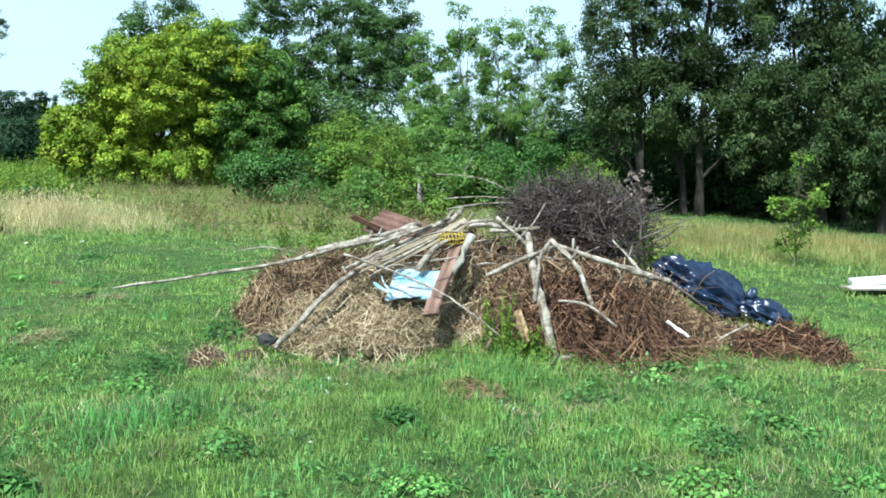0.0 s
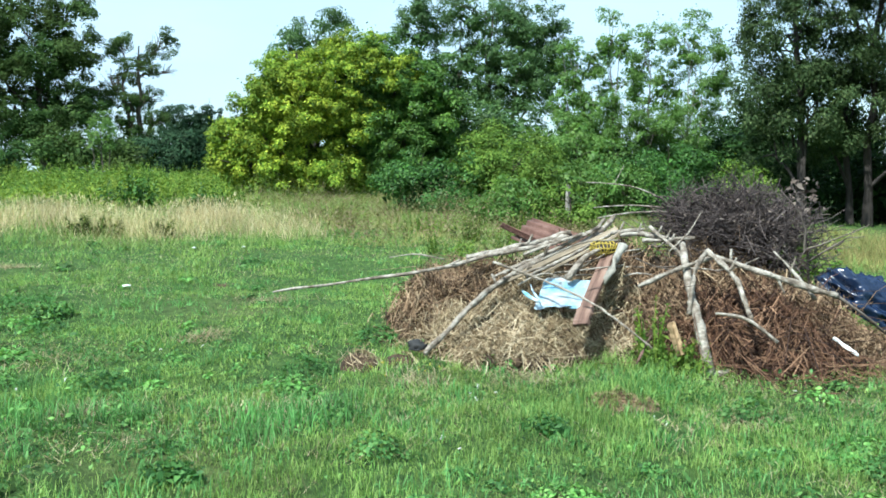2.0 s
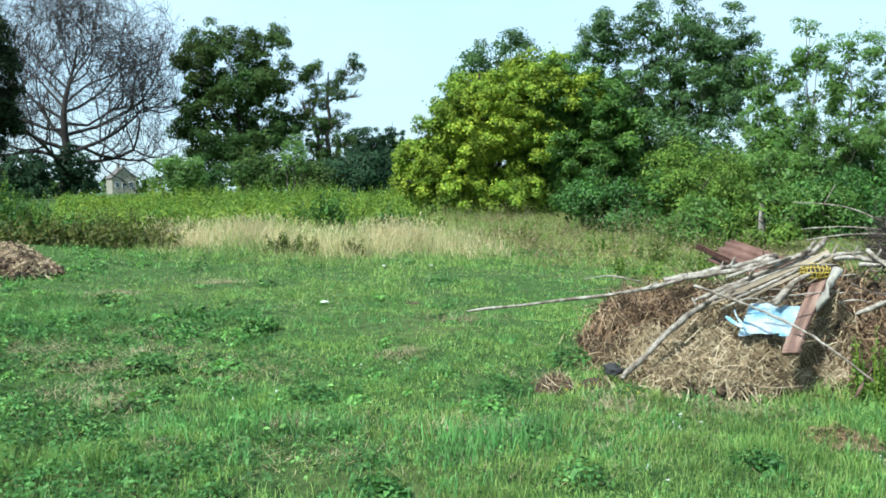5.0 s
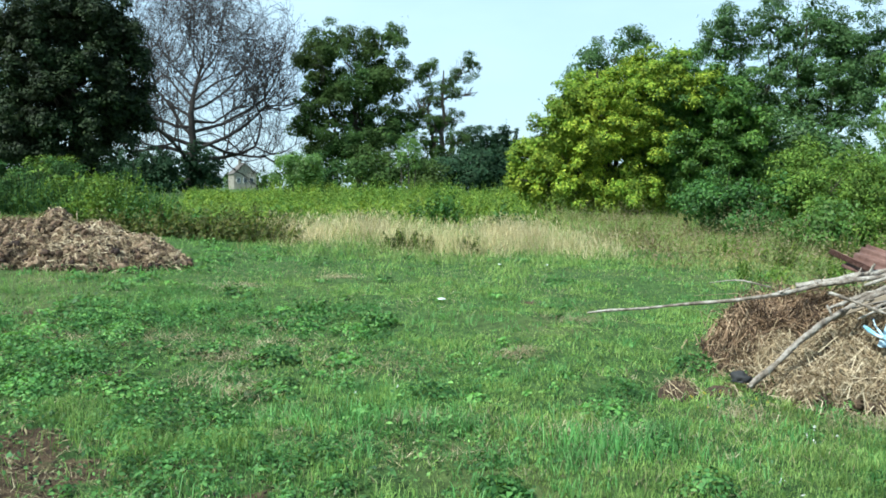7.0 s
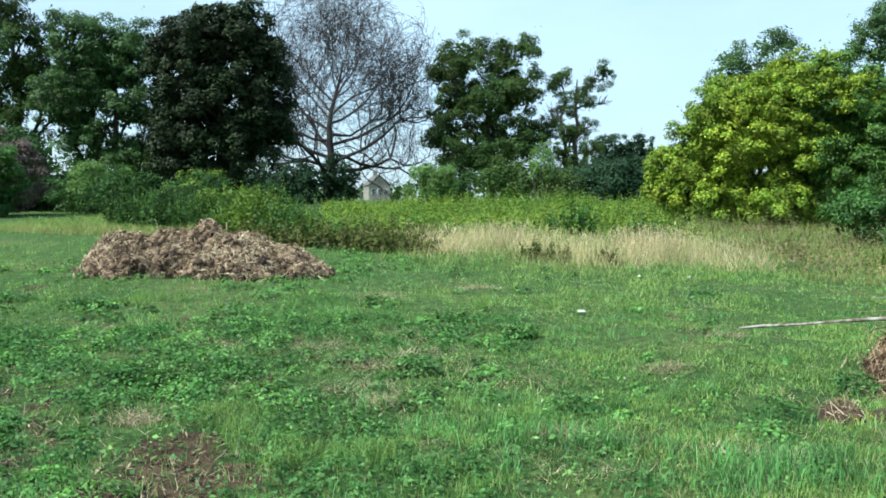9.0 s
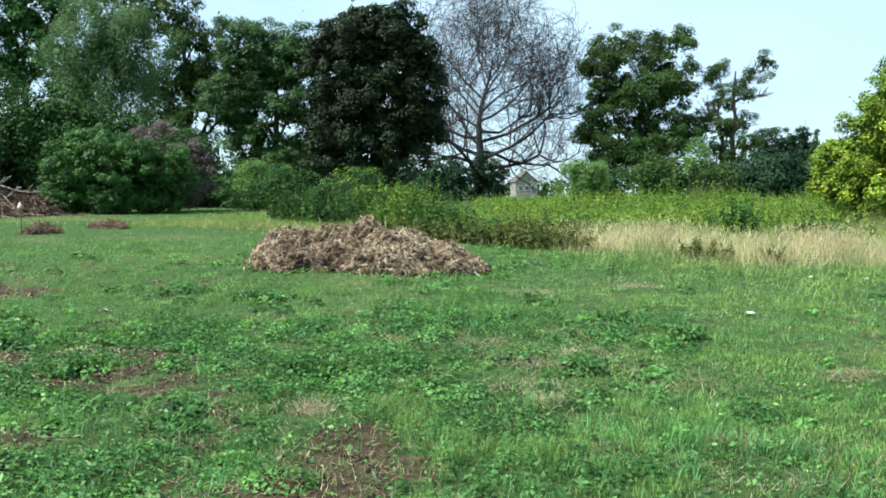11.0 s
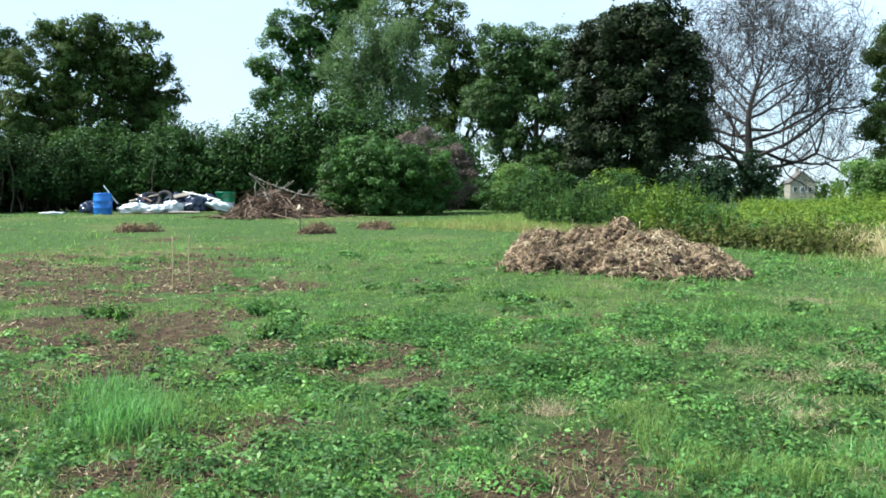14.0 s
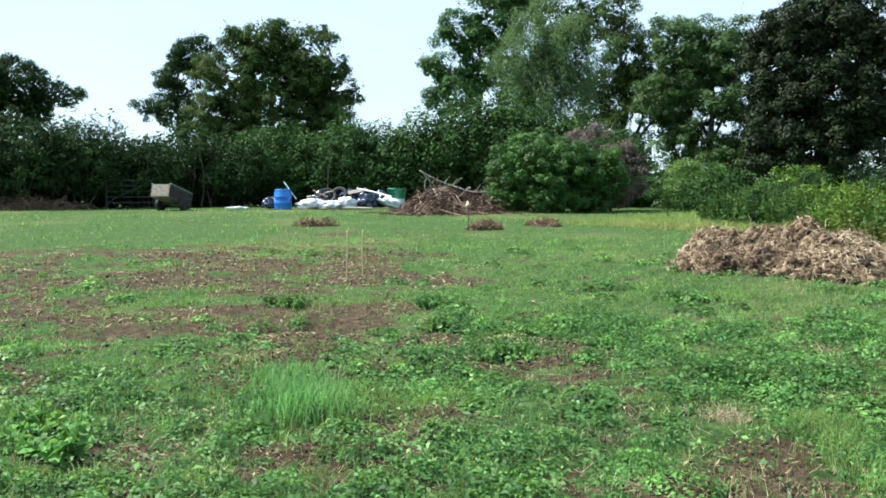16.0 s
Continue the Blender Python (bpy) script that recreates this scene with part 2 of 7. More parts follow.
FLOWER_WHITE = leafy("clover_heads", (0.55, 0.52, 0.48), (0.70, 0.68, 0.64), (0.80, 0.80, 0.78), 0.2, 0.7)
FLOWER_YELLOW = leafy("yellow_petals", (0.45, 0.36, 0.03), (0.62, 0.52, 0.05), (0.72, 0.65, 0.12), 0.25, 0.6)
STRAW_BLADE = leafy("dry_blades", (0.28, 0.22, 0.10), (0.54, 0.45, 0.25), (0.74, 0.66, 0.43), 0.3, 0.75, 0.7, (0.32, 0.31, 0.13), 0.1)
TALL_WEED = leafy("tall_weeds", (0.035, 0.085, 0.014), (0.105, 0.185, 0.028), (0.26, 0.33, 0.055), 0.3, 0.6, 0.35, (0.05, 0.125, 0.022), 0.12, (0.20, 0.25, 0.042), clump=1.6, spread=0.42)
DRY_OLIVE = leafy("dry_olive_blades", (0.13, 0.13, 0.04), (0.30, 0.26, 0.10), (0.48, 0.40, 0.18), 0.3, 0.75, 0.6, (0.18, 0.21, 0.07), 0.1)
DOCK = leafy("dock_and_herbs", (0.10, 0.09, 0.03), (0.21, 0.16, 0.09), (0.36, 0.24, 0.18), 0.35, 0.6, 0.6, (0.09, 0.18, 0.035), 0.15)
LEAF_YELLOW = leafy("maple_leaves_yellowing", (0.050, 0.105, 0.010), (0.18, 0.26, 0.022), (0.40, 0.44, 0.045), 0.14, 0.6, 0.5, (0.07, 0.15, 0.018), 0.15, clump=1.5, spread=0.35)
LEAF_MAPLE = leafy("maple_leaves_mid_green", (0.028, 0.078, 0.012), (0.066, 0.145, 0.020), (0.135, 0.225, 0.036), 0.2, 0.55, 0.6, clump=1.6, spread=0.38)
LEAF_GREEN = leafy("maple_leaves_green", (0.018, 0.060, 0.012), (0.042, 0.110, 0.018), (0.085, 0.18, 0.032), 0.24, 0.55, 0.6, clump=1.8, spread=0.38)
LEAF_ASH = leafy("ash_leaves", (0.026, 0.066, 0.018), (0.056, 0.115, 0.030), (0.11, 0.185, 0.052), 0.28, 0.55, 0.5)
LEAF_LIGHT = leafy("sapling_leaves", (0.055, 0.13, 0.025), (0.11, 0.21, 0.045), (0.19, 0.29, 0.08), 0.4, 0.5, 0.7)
# naturally dark foliage, and shade coloured into the undergrowth and first hedges
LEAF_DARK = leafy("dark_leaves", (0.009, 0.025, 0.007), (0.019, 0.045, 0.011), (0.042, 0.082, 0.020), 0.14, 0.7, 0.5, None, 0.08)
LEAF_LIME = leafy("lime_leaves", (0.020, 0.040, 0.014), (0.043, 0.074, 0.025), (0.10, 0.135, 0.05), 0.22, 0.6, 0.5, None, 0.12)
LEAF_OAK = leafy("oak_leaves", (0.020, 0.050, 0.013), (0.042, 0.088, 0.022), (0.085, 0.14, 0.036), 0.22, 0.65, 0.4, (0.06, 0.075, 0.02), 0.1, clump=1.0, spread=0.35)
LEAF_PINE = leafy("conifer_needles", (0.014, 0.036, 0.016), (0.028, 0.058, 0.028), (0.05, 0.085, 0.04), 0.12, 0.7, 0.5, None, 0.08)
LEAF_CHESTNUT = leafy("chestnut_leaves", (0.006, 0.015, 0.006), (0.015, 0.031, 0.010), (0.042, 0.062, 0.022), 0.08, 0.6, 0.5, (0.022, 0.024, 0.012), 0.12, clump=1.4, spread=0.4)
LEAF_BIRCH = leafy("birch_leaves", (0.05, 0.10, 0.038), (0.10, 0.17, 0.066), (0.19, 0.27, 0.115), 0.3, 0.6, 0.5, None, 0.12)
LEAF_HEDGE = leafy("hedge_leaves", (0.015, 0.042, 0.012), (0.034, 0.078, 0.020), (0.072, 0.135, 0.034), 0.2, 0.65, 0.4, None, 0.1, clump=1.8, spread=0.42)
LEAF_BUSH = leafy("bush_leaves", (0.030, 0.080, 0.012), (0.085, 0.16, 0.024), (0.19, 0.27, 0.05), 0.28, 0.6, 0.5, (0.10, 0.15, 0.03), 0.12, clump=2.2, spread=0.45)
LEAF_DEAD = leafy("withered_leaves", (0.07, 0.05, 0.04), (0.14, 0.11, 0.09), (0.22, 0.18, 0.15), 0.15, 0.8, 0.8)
BARK = rough_stuff("bark", [(0.3, (0.03, 0.024, 0.018)), (0.6, (0.09, 0.075, 0.055)), (0.8, (0.15, 0.13, 0.10))], 6, stretch=(1, 1, 0.3), bump=0.6)
BARK_PALE = rough_stuff("pale_bark", [(0.3, (0.12, 0.10, 0.08)), (0.55, (0.30, 0.28, 0.24)), (0.8, (0.5, 0.48, 0.43))], 7, stretch=(1, 1, 0.4), bump=0.4)
SOIL_CRUMB = rough_stuff("soil_crumbs", [(0.2, (0.020, 0.014, 0.009)), (0.55, (0.070, 0.050, 0.032)), (0.9, (0.18, 0.14, 0.095))], 9, island=0.7, bump=0)
BRUSH = rough_stuff("red_brown_brush", [(0.2, (0.030, 0.018, 0.012)), (0.5, (0.115, 0.070, 0.046)), (0.9, (0.30, 0.21, 0.145))], 3, island=0.8, bump=0)
BARK_DEAD_AND_SHADED = rough_stuff("dead_and_shaded_bark", [(0.3, (0.022, 0.018, 0.016)), (0.6, (0.05, 0.042, 0.037)), (0.85, (0.10, 0.088, 0.078))], 7, stretch=(1, 1, 0.3), bump=0.5)
BARK_GREY = rough_stuff("grey_dead_bark", [(0.3, (0.07, 0.055, 0.045)), (0.6, (0.15, 0.125, 0.105)), (0.85, (0.24, 0.21, 0.18))], 7, stretch=(1, 1, 0.3), bump=0.5)
WOOD_WEATHERED = rough_stuff("weathered_branch", [(0.28, (0.040, 0.030, 0.024)), (0.44, (0.16, 0.13, 0.10)), (0.58, (0.32, 0.285, 0.24)), (0.8, (0.48, 0.45, 0.39))], 13, 9, bump=1.0, bump_scale=38)
WOOD_DARK = rough_stuff("dark_twigs", [(0.2, (0.022, 0.016, 0.016)), (0.5, (0.06, 0.046, 0.044)), (0.9, (0.15, 0.12, 0.11))], 12, island=0.7, bump=0)
TWIG_RED = rough_stuff("russet_twigs", [(0.2, (0.026, 0.013, 0.009)), (0.5, (0.098, 0.047, 0.026)), (0.9, (0.27, 0.16, 0.095))], 12, island=0.75, bump=0)
HAY = rough_stuff("hay_strands", [(0.22, (0.05, 0.032, 0.018)), (0.40, (0.22, 0.155, 0.085)), (0.57, (0.37, 0.29, 0.175)), (0.82, (0.57, 0.48, 0.33))], 5, island=0.5, bump=0)
ROOTS = rough_stuff("root_strands", [(0.22, (0.03, 0.019, 0.012)), (0.42, (0.13, 0.08, 0.045)), (0.62, (0.28, 0.185, 0.11)), (0.85, (0.46, 0.35, 0.22))], 5, island=0.55, bump=0)
# bed kept near-black: the shade in gaps between strands is in its colour
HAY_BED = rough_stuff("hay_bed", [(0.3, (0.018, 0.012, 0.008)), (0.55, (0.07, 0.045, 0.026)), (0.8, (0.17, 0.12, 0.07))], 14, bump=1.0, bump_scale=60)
COMPOST = rough_stuff("compost_strands", [(0.32, (0.045, 0.029, 0.018)), (0.44, (0.17, 0.115, 0.066)), (0.55, (0.355, 0.27, 0.16)), (0.72, (0.60, 0.50, 0.335))], 1.5, island=0.33, bump=0)
COMPOST_BED = rough_stuff("compost_bed", [(0.32, (0.028, 0.016, 0.011)), (0.5, (0.105, 0.064, 0.038)), (0.74, (0.29, 0.205, 0.13))], 3, bump=1.0, bump_scale=40, island=0.45)


def ground_material():
    m, n, l, b = nodes_of("meadow")
    tc = n.new("ShaderNodeTexCoord")
    at = n.new("ShaderNodeAttribute")
    at.attribute_name = "bare"
    fine = n.new("ShaderNodeTexNoise")
    fine.inputs["Scale"].default_value, fine.inputs["Detail"].default_value, fine.inputs["Roughness"].default_value = 11, 10, 0.78
    wide = n.new("ShaderNodeTexNoise")
    wide.inputs["Scale"].default_value, wide.inputs["Detail"].default_value = 0.35, 4
    for q in (fine, wide):
        l.new(tc.outputs["Object"], q.inputs["Vector"])
    green = ramp_of(n, [(0.3, (0.012, 0.015, 0.008)), (0.48, (0.046, 0.088, 0.024)), (0.7, (0.12, 0.19, 0.056))])
    l.new(fine.outputs["Fac"], green.inputs["Fac"])
    dry = ramp_of(n, [(0.3, (0.10, 0.10, 0.035)), (0.7, (0.24, 0.22, 0.10))])
    l.new(fine.outputs["Fac"], dry.inputs["Fac"])
    wr = ramp_of(n, [(0.52, (0, 0, 0)), (0.75, (0.6, 0.6, 0.6))])
    l.new(wide.outputs["Fac"], wr.inputs["Fac"])
    m1 = n.new("ShaderNodeMix")
    m1.data_type = "RGBA"
    l.new(wr.outputs["Color"], m1.inputs["Factor"])
    l.new(green.outputs["Color"], m1.inputs["A"])
    l.new(dry.outputs["Color"], m1.inputs["B"])
    soil = ramp_of(n, [(0.28, (0.016, 0.011, 0.008)), (0.48, (0.064, 0.043, 0.027)), (0.60, (0.125, 0.087, 0.052)), (0.70, (0.23, 0.18, 0.12))])
    l.new(fine.outputs["Fac"], soil.inputs["Fac"])
    m2 = n.new("ShaderNodeMix")
    m2.data_type = "RGBA"
    brk = n.new("ShaderNodeTexNoise")
    brk.inputs["Scale"].default_value, brk.inputs["Detail"].default_value, brk.inputs["Roughness"].default_value = 5, 6, 0.7
    l.new(tc.outputs["Object"], brk.inputs["Vector"])
    ad = n.new("ShaderNodeMath")
    ad.operation = "MULTIPLY_ADD"
    l.new(brk.outputs["Fac"], ad.inputs[0])
    ad.inputs[1].default_value = 1.8
    l.new(at.outputs["Fac"], ad.inputs[2])
    mr = n.new("ShaderNodeMapRange")
    mr.inputs["From Min"].default_value, mr.inputs["From Max"].default_value = 1.55, 1.80
    l.new(ad.outputs[0], mr.inputs["Value"])
    l.new(mr.outputs["Result"], m2.inputs["Factor"])
    l.new(m1.outputs["Result"], m2.inputs["A"])
    l.new(soil.outputs["Color"], m2.inputs["B"])
    l.new(m2.outputs["Result"], b.inputs["Base Color"])
    b.inputs["Roughness"].default_value = 0.95
    b.inputs["Specular IOR Level"].default_value = 0.1
    bp = n.new("ShaderNodeBump")
    bp.inputs["Strength"].default_value, bp.inputs["Distance"].default_value = 1.0, 0.04
    l.new(fine.outputs["Fac"], bp.inputs["Height"])
    l.new(bp.outputs["Normal"], b.inputs["Normal"])
    return m


# ---- the ground ----
# worn or dug places: centre, half length, half width, bearing, strength
WORN = ((-3.7, 3.5, 0.95, 0.26, 112, 0.34), (-7.4, 8.1, 1.0, 0.4, 46, 0.26), (-7.65, 3.9, 0.9, 0.5, 46, 0.2), (-7.1, 5.7, 0.8, 0.4, 46, 0.22), (-5.8, 3.8, 0.6, 0.3, 46, 0.16),
        (-2.4, 3.5, 0.5, 0.3, 30, 0.12), (-4.5, 2.2, 0.7, 0.35, 46, 0.2), (-14.2, 11.9, 2.4, 0.4, 46, 0.28), (-11.5, 6.5, 2.2, 1.0, 46, 0.1), (-15.2, 6.3, 2.6, 1.3, 46, 0.12),
        (-9.5, 6.4, 1.4, 0.6, 46, 0.1), (-22.0, 10.0, 3.2, 1.0, 46, 0.3))
WORN += ((-4.1, 7.9, 0.5, 0.28, 20, 0.2), (-3.35, 8.4, 0.7, 0.28, 20, 0.26), (-1.55, 4.45, 0.5, 0.3, 5, 0.10), (-0.85, 4.2, 0.5, 0.28, 0, 0.22), (-2.0, 4.0, 0.5, 0.3, 20, 0.04),
         (2.94, 4.7, 0.25, 0.18, -30, 0.24), (3.33, 3.5, 0.32, 0.2, -30, 0.2), (4.5, 3.25, 0.45, 0.25, -40, 0.24), (1.55, 4.4, 0.35, 0.2, -10, 0.14))


def bare(x, y):
    """How bare the soil lies: broken patches of turned earth in the plot, small worn spots in the turf."""
    x, y = np.asarray(x, float), np.asarray(y, float)
    p = np.stack([x, y], -1).reshape(-1, 2)
    n = (0.36 * vnoise(p * (1, 1.5), 1.1, 3) + 0.36 * vnoise(p, 0.42, 4) + 0.28 * vnoise(p, 0.16, 5)).reshape(x.shape)
    side = (4.3 - 0.62 * x) - y
    plot = 1 / (1 + np.exp(-np.clip(side / 0.8, -30, 30)))
    plot = plot / (1 + np.exp(-np.clip((0.6 - x) / 0.5, -30, 30)))
    plot = plot / (1 + np.exp(np.clip((np.hypot(x, y) - 17) / 0.8, -30, 30)))
    far_plot = plot / (1 + np.exp(-np.clip((-x - 6.5) / 1.2, -30, 30)))
    cut = 0.80 - 0.272 * plot - 0.11 * far_plot
    cut = cut + 0.045 * np.exp(-((x * x + y * y) / 30) ** 2)
    for cx, cy, ra, rb, turn, k in WORN:
        c, q = math.cos(radians(turn)), math.sin(radians(turn))
        u, v = (x - cx) * c + (y - cy) * q, (y - cy) * c - (x - cx) * q
        cut = cut - k * np.exp(-(u / ra) ** 2 - (v / rb) ** 2)
    return np.clip((n - cut) / 0.06, 0, 1)


def grid_lines(spans):
    """Lines across the land, close together where the camera passes and ever wider towards the horizon."""
    near = np.concatenate([np.arange(a, b - 1e-6, step) for a, b, step in spans] + [[17.0]])
    out = 17 * np.exp(np.linspace(0, 1, 28)[1:] * math.log(1500 / 17))
    return np.r_[-out[::-1], near, out]


def relief(p):
    """Bumps and tussocky unevenness of the turf."""
    near = np.exp(-(np.hypot(p[:, 0], p[:, 1]) / 25) ** 2)
    return near * (0.05 * (vnoise(p, 1.1, 1) - 0.5) + 0.05 * (vnoise(p, 0.42, 2) - 0.5) + 0.035 * (vnoise(p, 0.2, 3) - 0.5))


def build_ground():
    gx = grid_lines(((-17, -13.5, 0.25), (-13.5, 7, 0.1), (7, 17, 0.3)))
    gy = grid_lines(((-17, 1.5, 0.6), (1.5, 15, 0.1), (15, 17, 0.25)))
    x, y = np.meshgrid(gx, gy, indexing="ij")
    p = np.stack([x.ravel(), y.ravel()], -1)
    z = ground_z(x, y).ravel() + relief(p)
    k = len(gy)
    i, j = np.meshgrid(np.arange(len(gx) - 1), np.arange(k - 1), indexing="ij")
    a = i * k + j
    f = np.stack([a, a + k, a + k + 1, a + 1], -1).reshape(-1, 4)
    me = np_mesh("ground", np.c_[p, z], f, ground_material(), True)
    at = me.attributes.new("bare", "FLOAT", "POINT")
    at.data.foreach_set("value", bare(x, y).ravel().astype(np.float32))
    ob = new("ground", me)
    return tagged(ob, "rough green meadow with bare brown soil patches", "ground", kind="structure")


ground = build_ground()
GROUND_AT = lambda x, y: ground_z(x, y) + relief(np.c_[x, y])


def sector(n, r0, r1, a0=-58, a1=75):
    """Random places on the ground between two distances."""
    a, r = np.radians(RNG.uniform(a0, a1, n)), np.sqrt(RNG.uniform(r0 * r0, r1 * r1, n))
    x, y = -np.sin(a) * r, np.cos(a) * r
    return np.c_[x, y, GROUND_AT(x, y)]


# ---- trees ----
def crown_leaves(lobes, size, puff, cover=0.36, gap=0.2, holes=0.25, depth=0.85, droop=0.0, seed=0, spray=0.6):
    """Leaves on many small puffs that cover a handful of rounded lobes (sideways, height, half width, half height)."""
    cs, ds, rs = [], [], []
    for u, h, rw, rh in lobes:
        n = max(12, int(5.6 * rw * rh / puff ** 2))
        d = unit(RNG.normal(size=(n, 3)))
        r = (0.22 + 0.78 * RNG.uniform(0, 1, n) ** 0.55) * (0.82 + 0.34 * vnoise(d * 1.4 + np.array((u, h, 0)), 0.55, seed + 9))
        c = np.array((u, 0, h)) + d * r[:, None] * np.array((rw, rw * depth, rh))
        keep = (RNG.uniform(0, 1, n) > gap) & (vnoise(c, puff * 2.6, seed) > holes)
        cs.append(c[keep])
        ds.append(d[keep])
        rs.append(r[keep])
    c, d = np.concatenate(cs), np.concatenate(ds)
    tips = RNG.choice(len(c), max(4, int(len(c) * 0.2 * spray)), replace=False)
    tips = tips[(np.abs(d[tips]).max(1) > 0) & (d[tips, 2] > -0.2)]
    way = unit(d[tips] + np.array((0, 0, 0.5)) + RNG.normal(size=(len(tips), 3)) * 0.35)
    run = np.tile(np.linspace(0.6, 1.7, 9), len(tips))
    sc = np.repeat(c[tips], 9, 0) + np.repeat(way, 9, 0) * (run * puff)[:, None] + RNG.normal(size=(9 * len(tips), 3)) * puff * 0.22
    pr = puff * RNG.uniform(0.55, 1.3, len(c))
    broad = np.where(np.concatenate(rs) < 0.62, 2.0, 1.0)
    m = np.maximum((1.1 * cover * 12.6 * pr ** 2 / (0.26 * (size * broad) ** 2)).astype(int), 4)
    c, d, pr, broad = np.repeat(c, m, 0), np.repeat(d, m, 0), np.repeat(pr, m), np.r_[np.repeat(broad, m), np.ones(len(sc))]
    e = unit(RNG.normal(size=c.shape) + d * 0.5 + np.array((0, 0, 0.35)))
    c = c + e * (pr * RNG.uniform(0.45, 1.1, len(c)))[:, None] * np.array((1, 1, 0.72))
    c, e = np.concatenate([c, sc]), np.concatenate([e, unit(np.repeat(way, 9, 0) + RNG.normal(size=sc.shape))])
    if droop:
        c[:, 2] -= np.abs(RNG.normal(size=len(c))) * droop
    ok = c[:, 2] > 0.03
    c, e, broad = c[ok], e[ok], broad[ok]
    nrm = e * 0.8 + RNG.normal(size=c.shape) * 0.4 + np.array((0, 0, 0.45))
    return leaf_quads(c, nrm, size * broad * RNG.uniform(0.6, 1.25, len(c)), 0.66, 0.12, 0.4 + 2 * bool(droop), tri=True)


def limb(buf, a, b, ra, rb, sag=0.12, steps=5, sides=5):
    a, b = np.asarray(a, float), np.asarray(b, float)
    t = np.linspace(0, 1, steps)[:, None]
    length = np.linalg.norm(b - a)
    off = RNG.normal(size=3) * length * 0.07
    pts = a + (b - a) * t + off * np.sin(np.pi * t) + np.array((0, 0, sag * length)) * (t * (1 - t)) + RNG.normal(size=(steps, 3)) * length * 0.018
    pts[0], pts[-1] = a, b
    buf.tube(pts, ra + (rb - ra) * t[:, 0], sides)
    return pts


def tree(name, label, place, turn, lobes, leaf, bark=None, size=0.16, puff=0.34, cover=0.36, gap=0.2, holes=0.25, depth=0.85, droop=0.0,
         trunk=0.14, stems=((0.0, 0.0),), low=0.35, twigs=5, category="tree", lean=0.0, group="", spray=0.6, fine=0.62):
    root = new(name)
    root.matrix_world = pose(place[0], place[1], float(ground_z(*place)), 0, 0, turn)
    tagged(root, label, category, group)
    buf = Buffer()
    top = max(h + rh * 0.6 for u, h, rw, rh in lobes)
    spines = []
    for k, (sx, sy) in enumerate(stems):
        stem = Buffer()
        tx = np.mean([l[0] for l in lobes]) * 0.6 + sx * 1.6 + lean
        t = np.linspace(0, 1, 9)[:, None]
        pts = np.array((sx, sy, -0.15)) + (np.array((tx, sy * 1.5, top * (0.92 - 0.06 * k))) - np.array((sx, sy, -0.15))) * t
        pts += RNG.normal(size=pts.shape) * np.array((0.02, 0.02, 0)) * top * t
        rr = trunk * (1 - 0.85 * t[:, 0]) * (1 if k == 0 else 0.8)
        rr[0] *= 1.35
        stem.tube(pts, rr, 8)
        spines.append((pts, rr))
        part("trunk", stem.mesh(name + "_trunk", bark or BARK), root)
    for u, h, rw, rh in lobes:
        best = min(range(len(spines)), key=lambda q: abs(spines[q][0][:, 0] - u).min())
        pts, rr = spines[best]
        hb = max(low * h, h - rh - rw * 0.6)
        k = int(np.abs(pts[:, 2] - hb).argmin())
        k = min(max(k, 1), 7)
        end = np.array((u, RNG.uniform(-0.3, 0.3) * rw, h))
        limb(buf, pts[k], end, rr[k] * 0.55, rr[k] * 0.22 + 0.006)
        for _ in range(twigs):
            d = unit(RNG.normal(size=3) + np.array((0, 0, 0.5)))
            tip = end + d * np.array((rw, rw * depth, rh)) * RNG.uniform(0.7, 1.0)
            limb(buf, end + (pts[k] - end) * RNG.uniform(0, 0.35), tip, rr[k] * 0.2 + 0.006, 0.006, 0.1, 4, 4)
    part("branchwork", buf.mesh(name + "_branchwork", bark or BARK), root, kind="stuff")
    v, f = crown_leaves(lobes, max(0.05, size * fine), puff, cover, gap, holes, depth, droop, seed=len(name) + int(abs(place[0]) * 7), spray=spray)
    part("crown", np_mesh(name + "_crown", v, f, leaf), root)
    return root


# the wood edge and single trees, from the pile round to the far hedge
tree("field_maple", "round field maple with yellowing sunlit leaves", (4.7, 25.0), -11, [(1.5, 3.3, 1.53, 1.37), (-0.4, 2.5, 1.69, 1.29), (-1.1, 1.2, 1.45, 0.96), (0.5, 1.4, 1.77, 1.21), (-1.6, 2.0, 0.88, 0.96), (1.0, 4.0, 0.8, 0.64)] + [(-2.3, 1.7, 0.6, 0.7), (0.1, 2.7, 1.9, 1.45)] + [(-2.1, 1.0, 0.8, 0.7), (-0.9, 3.3, 0.9, 0.7), (0.4, 0.6, 1.9, 0.6)], LEAF_YELLOW, size=0.14, puff=0.27, cover=0.40, gap=0.08, holes=0.17, trunk=0.16, low=0.2, spray=0.25)
tree("field_maple", "broad field maple with plain green leaves", (7.0, 24.5), -16, [(-0.1, 3.3, 1.25, 1.35), (0.2, 1.9, 1.5, 1.5), (-0.9, 2.4, 1.0, 1.2), (0.9, 2.6, 0.95, 1.2), (0.9, 1.1, 1.1, 0.9), (-0.3, 1.3, 1.2, 0.8)], LEAF_MAPLE, size=0.14, puff=0.28, cover=0.42, gap=0.05, holes=0.14, trunk=0.14, low=0.2)
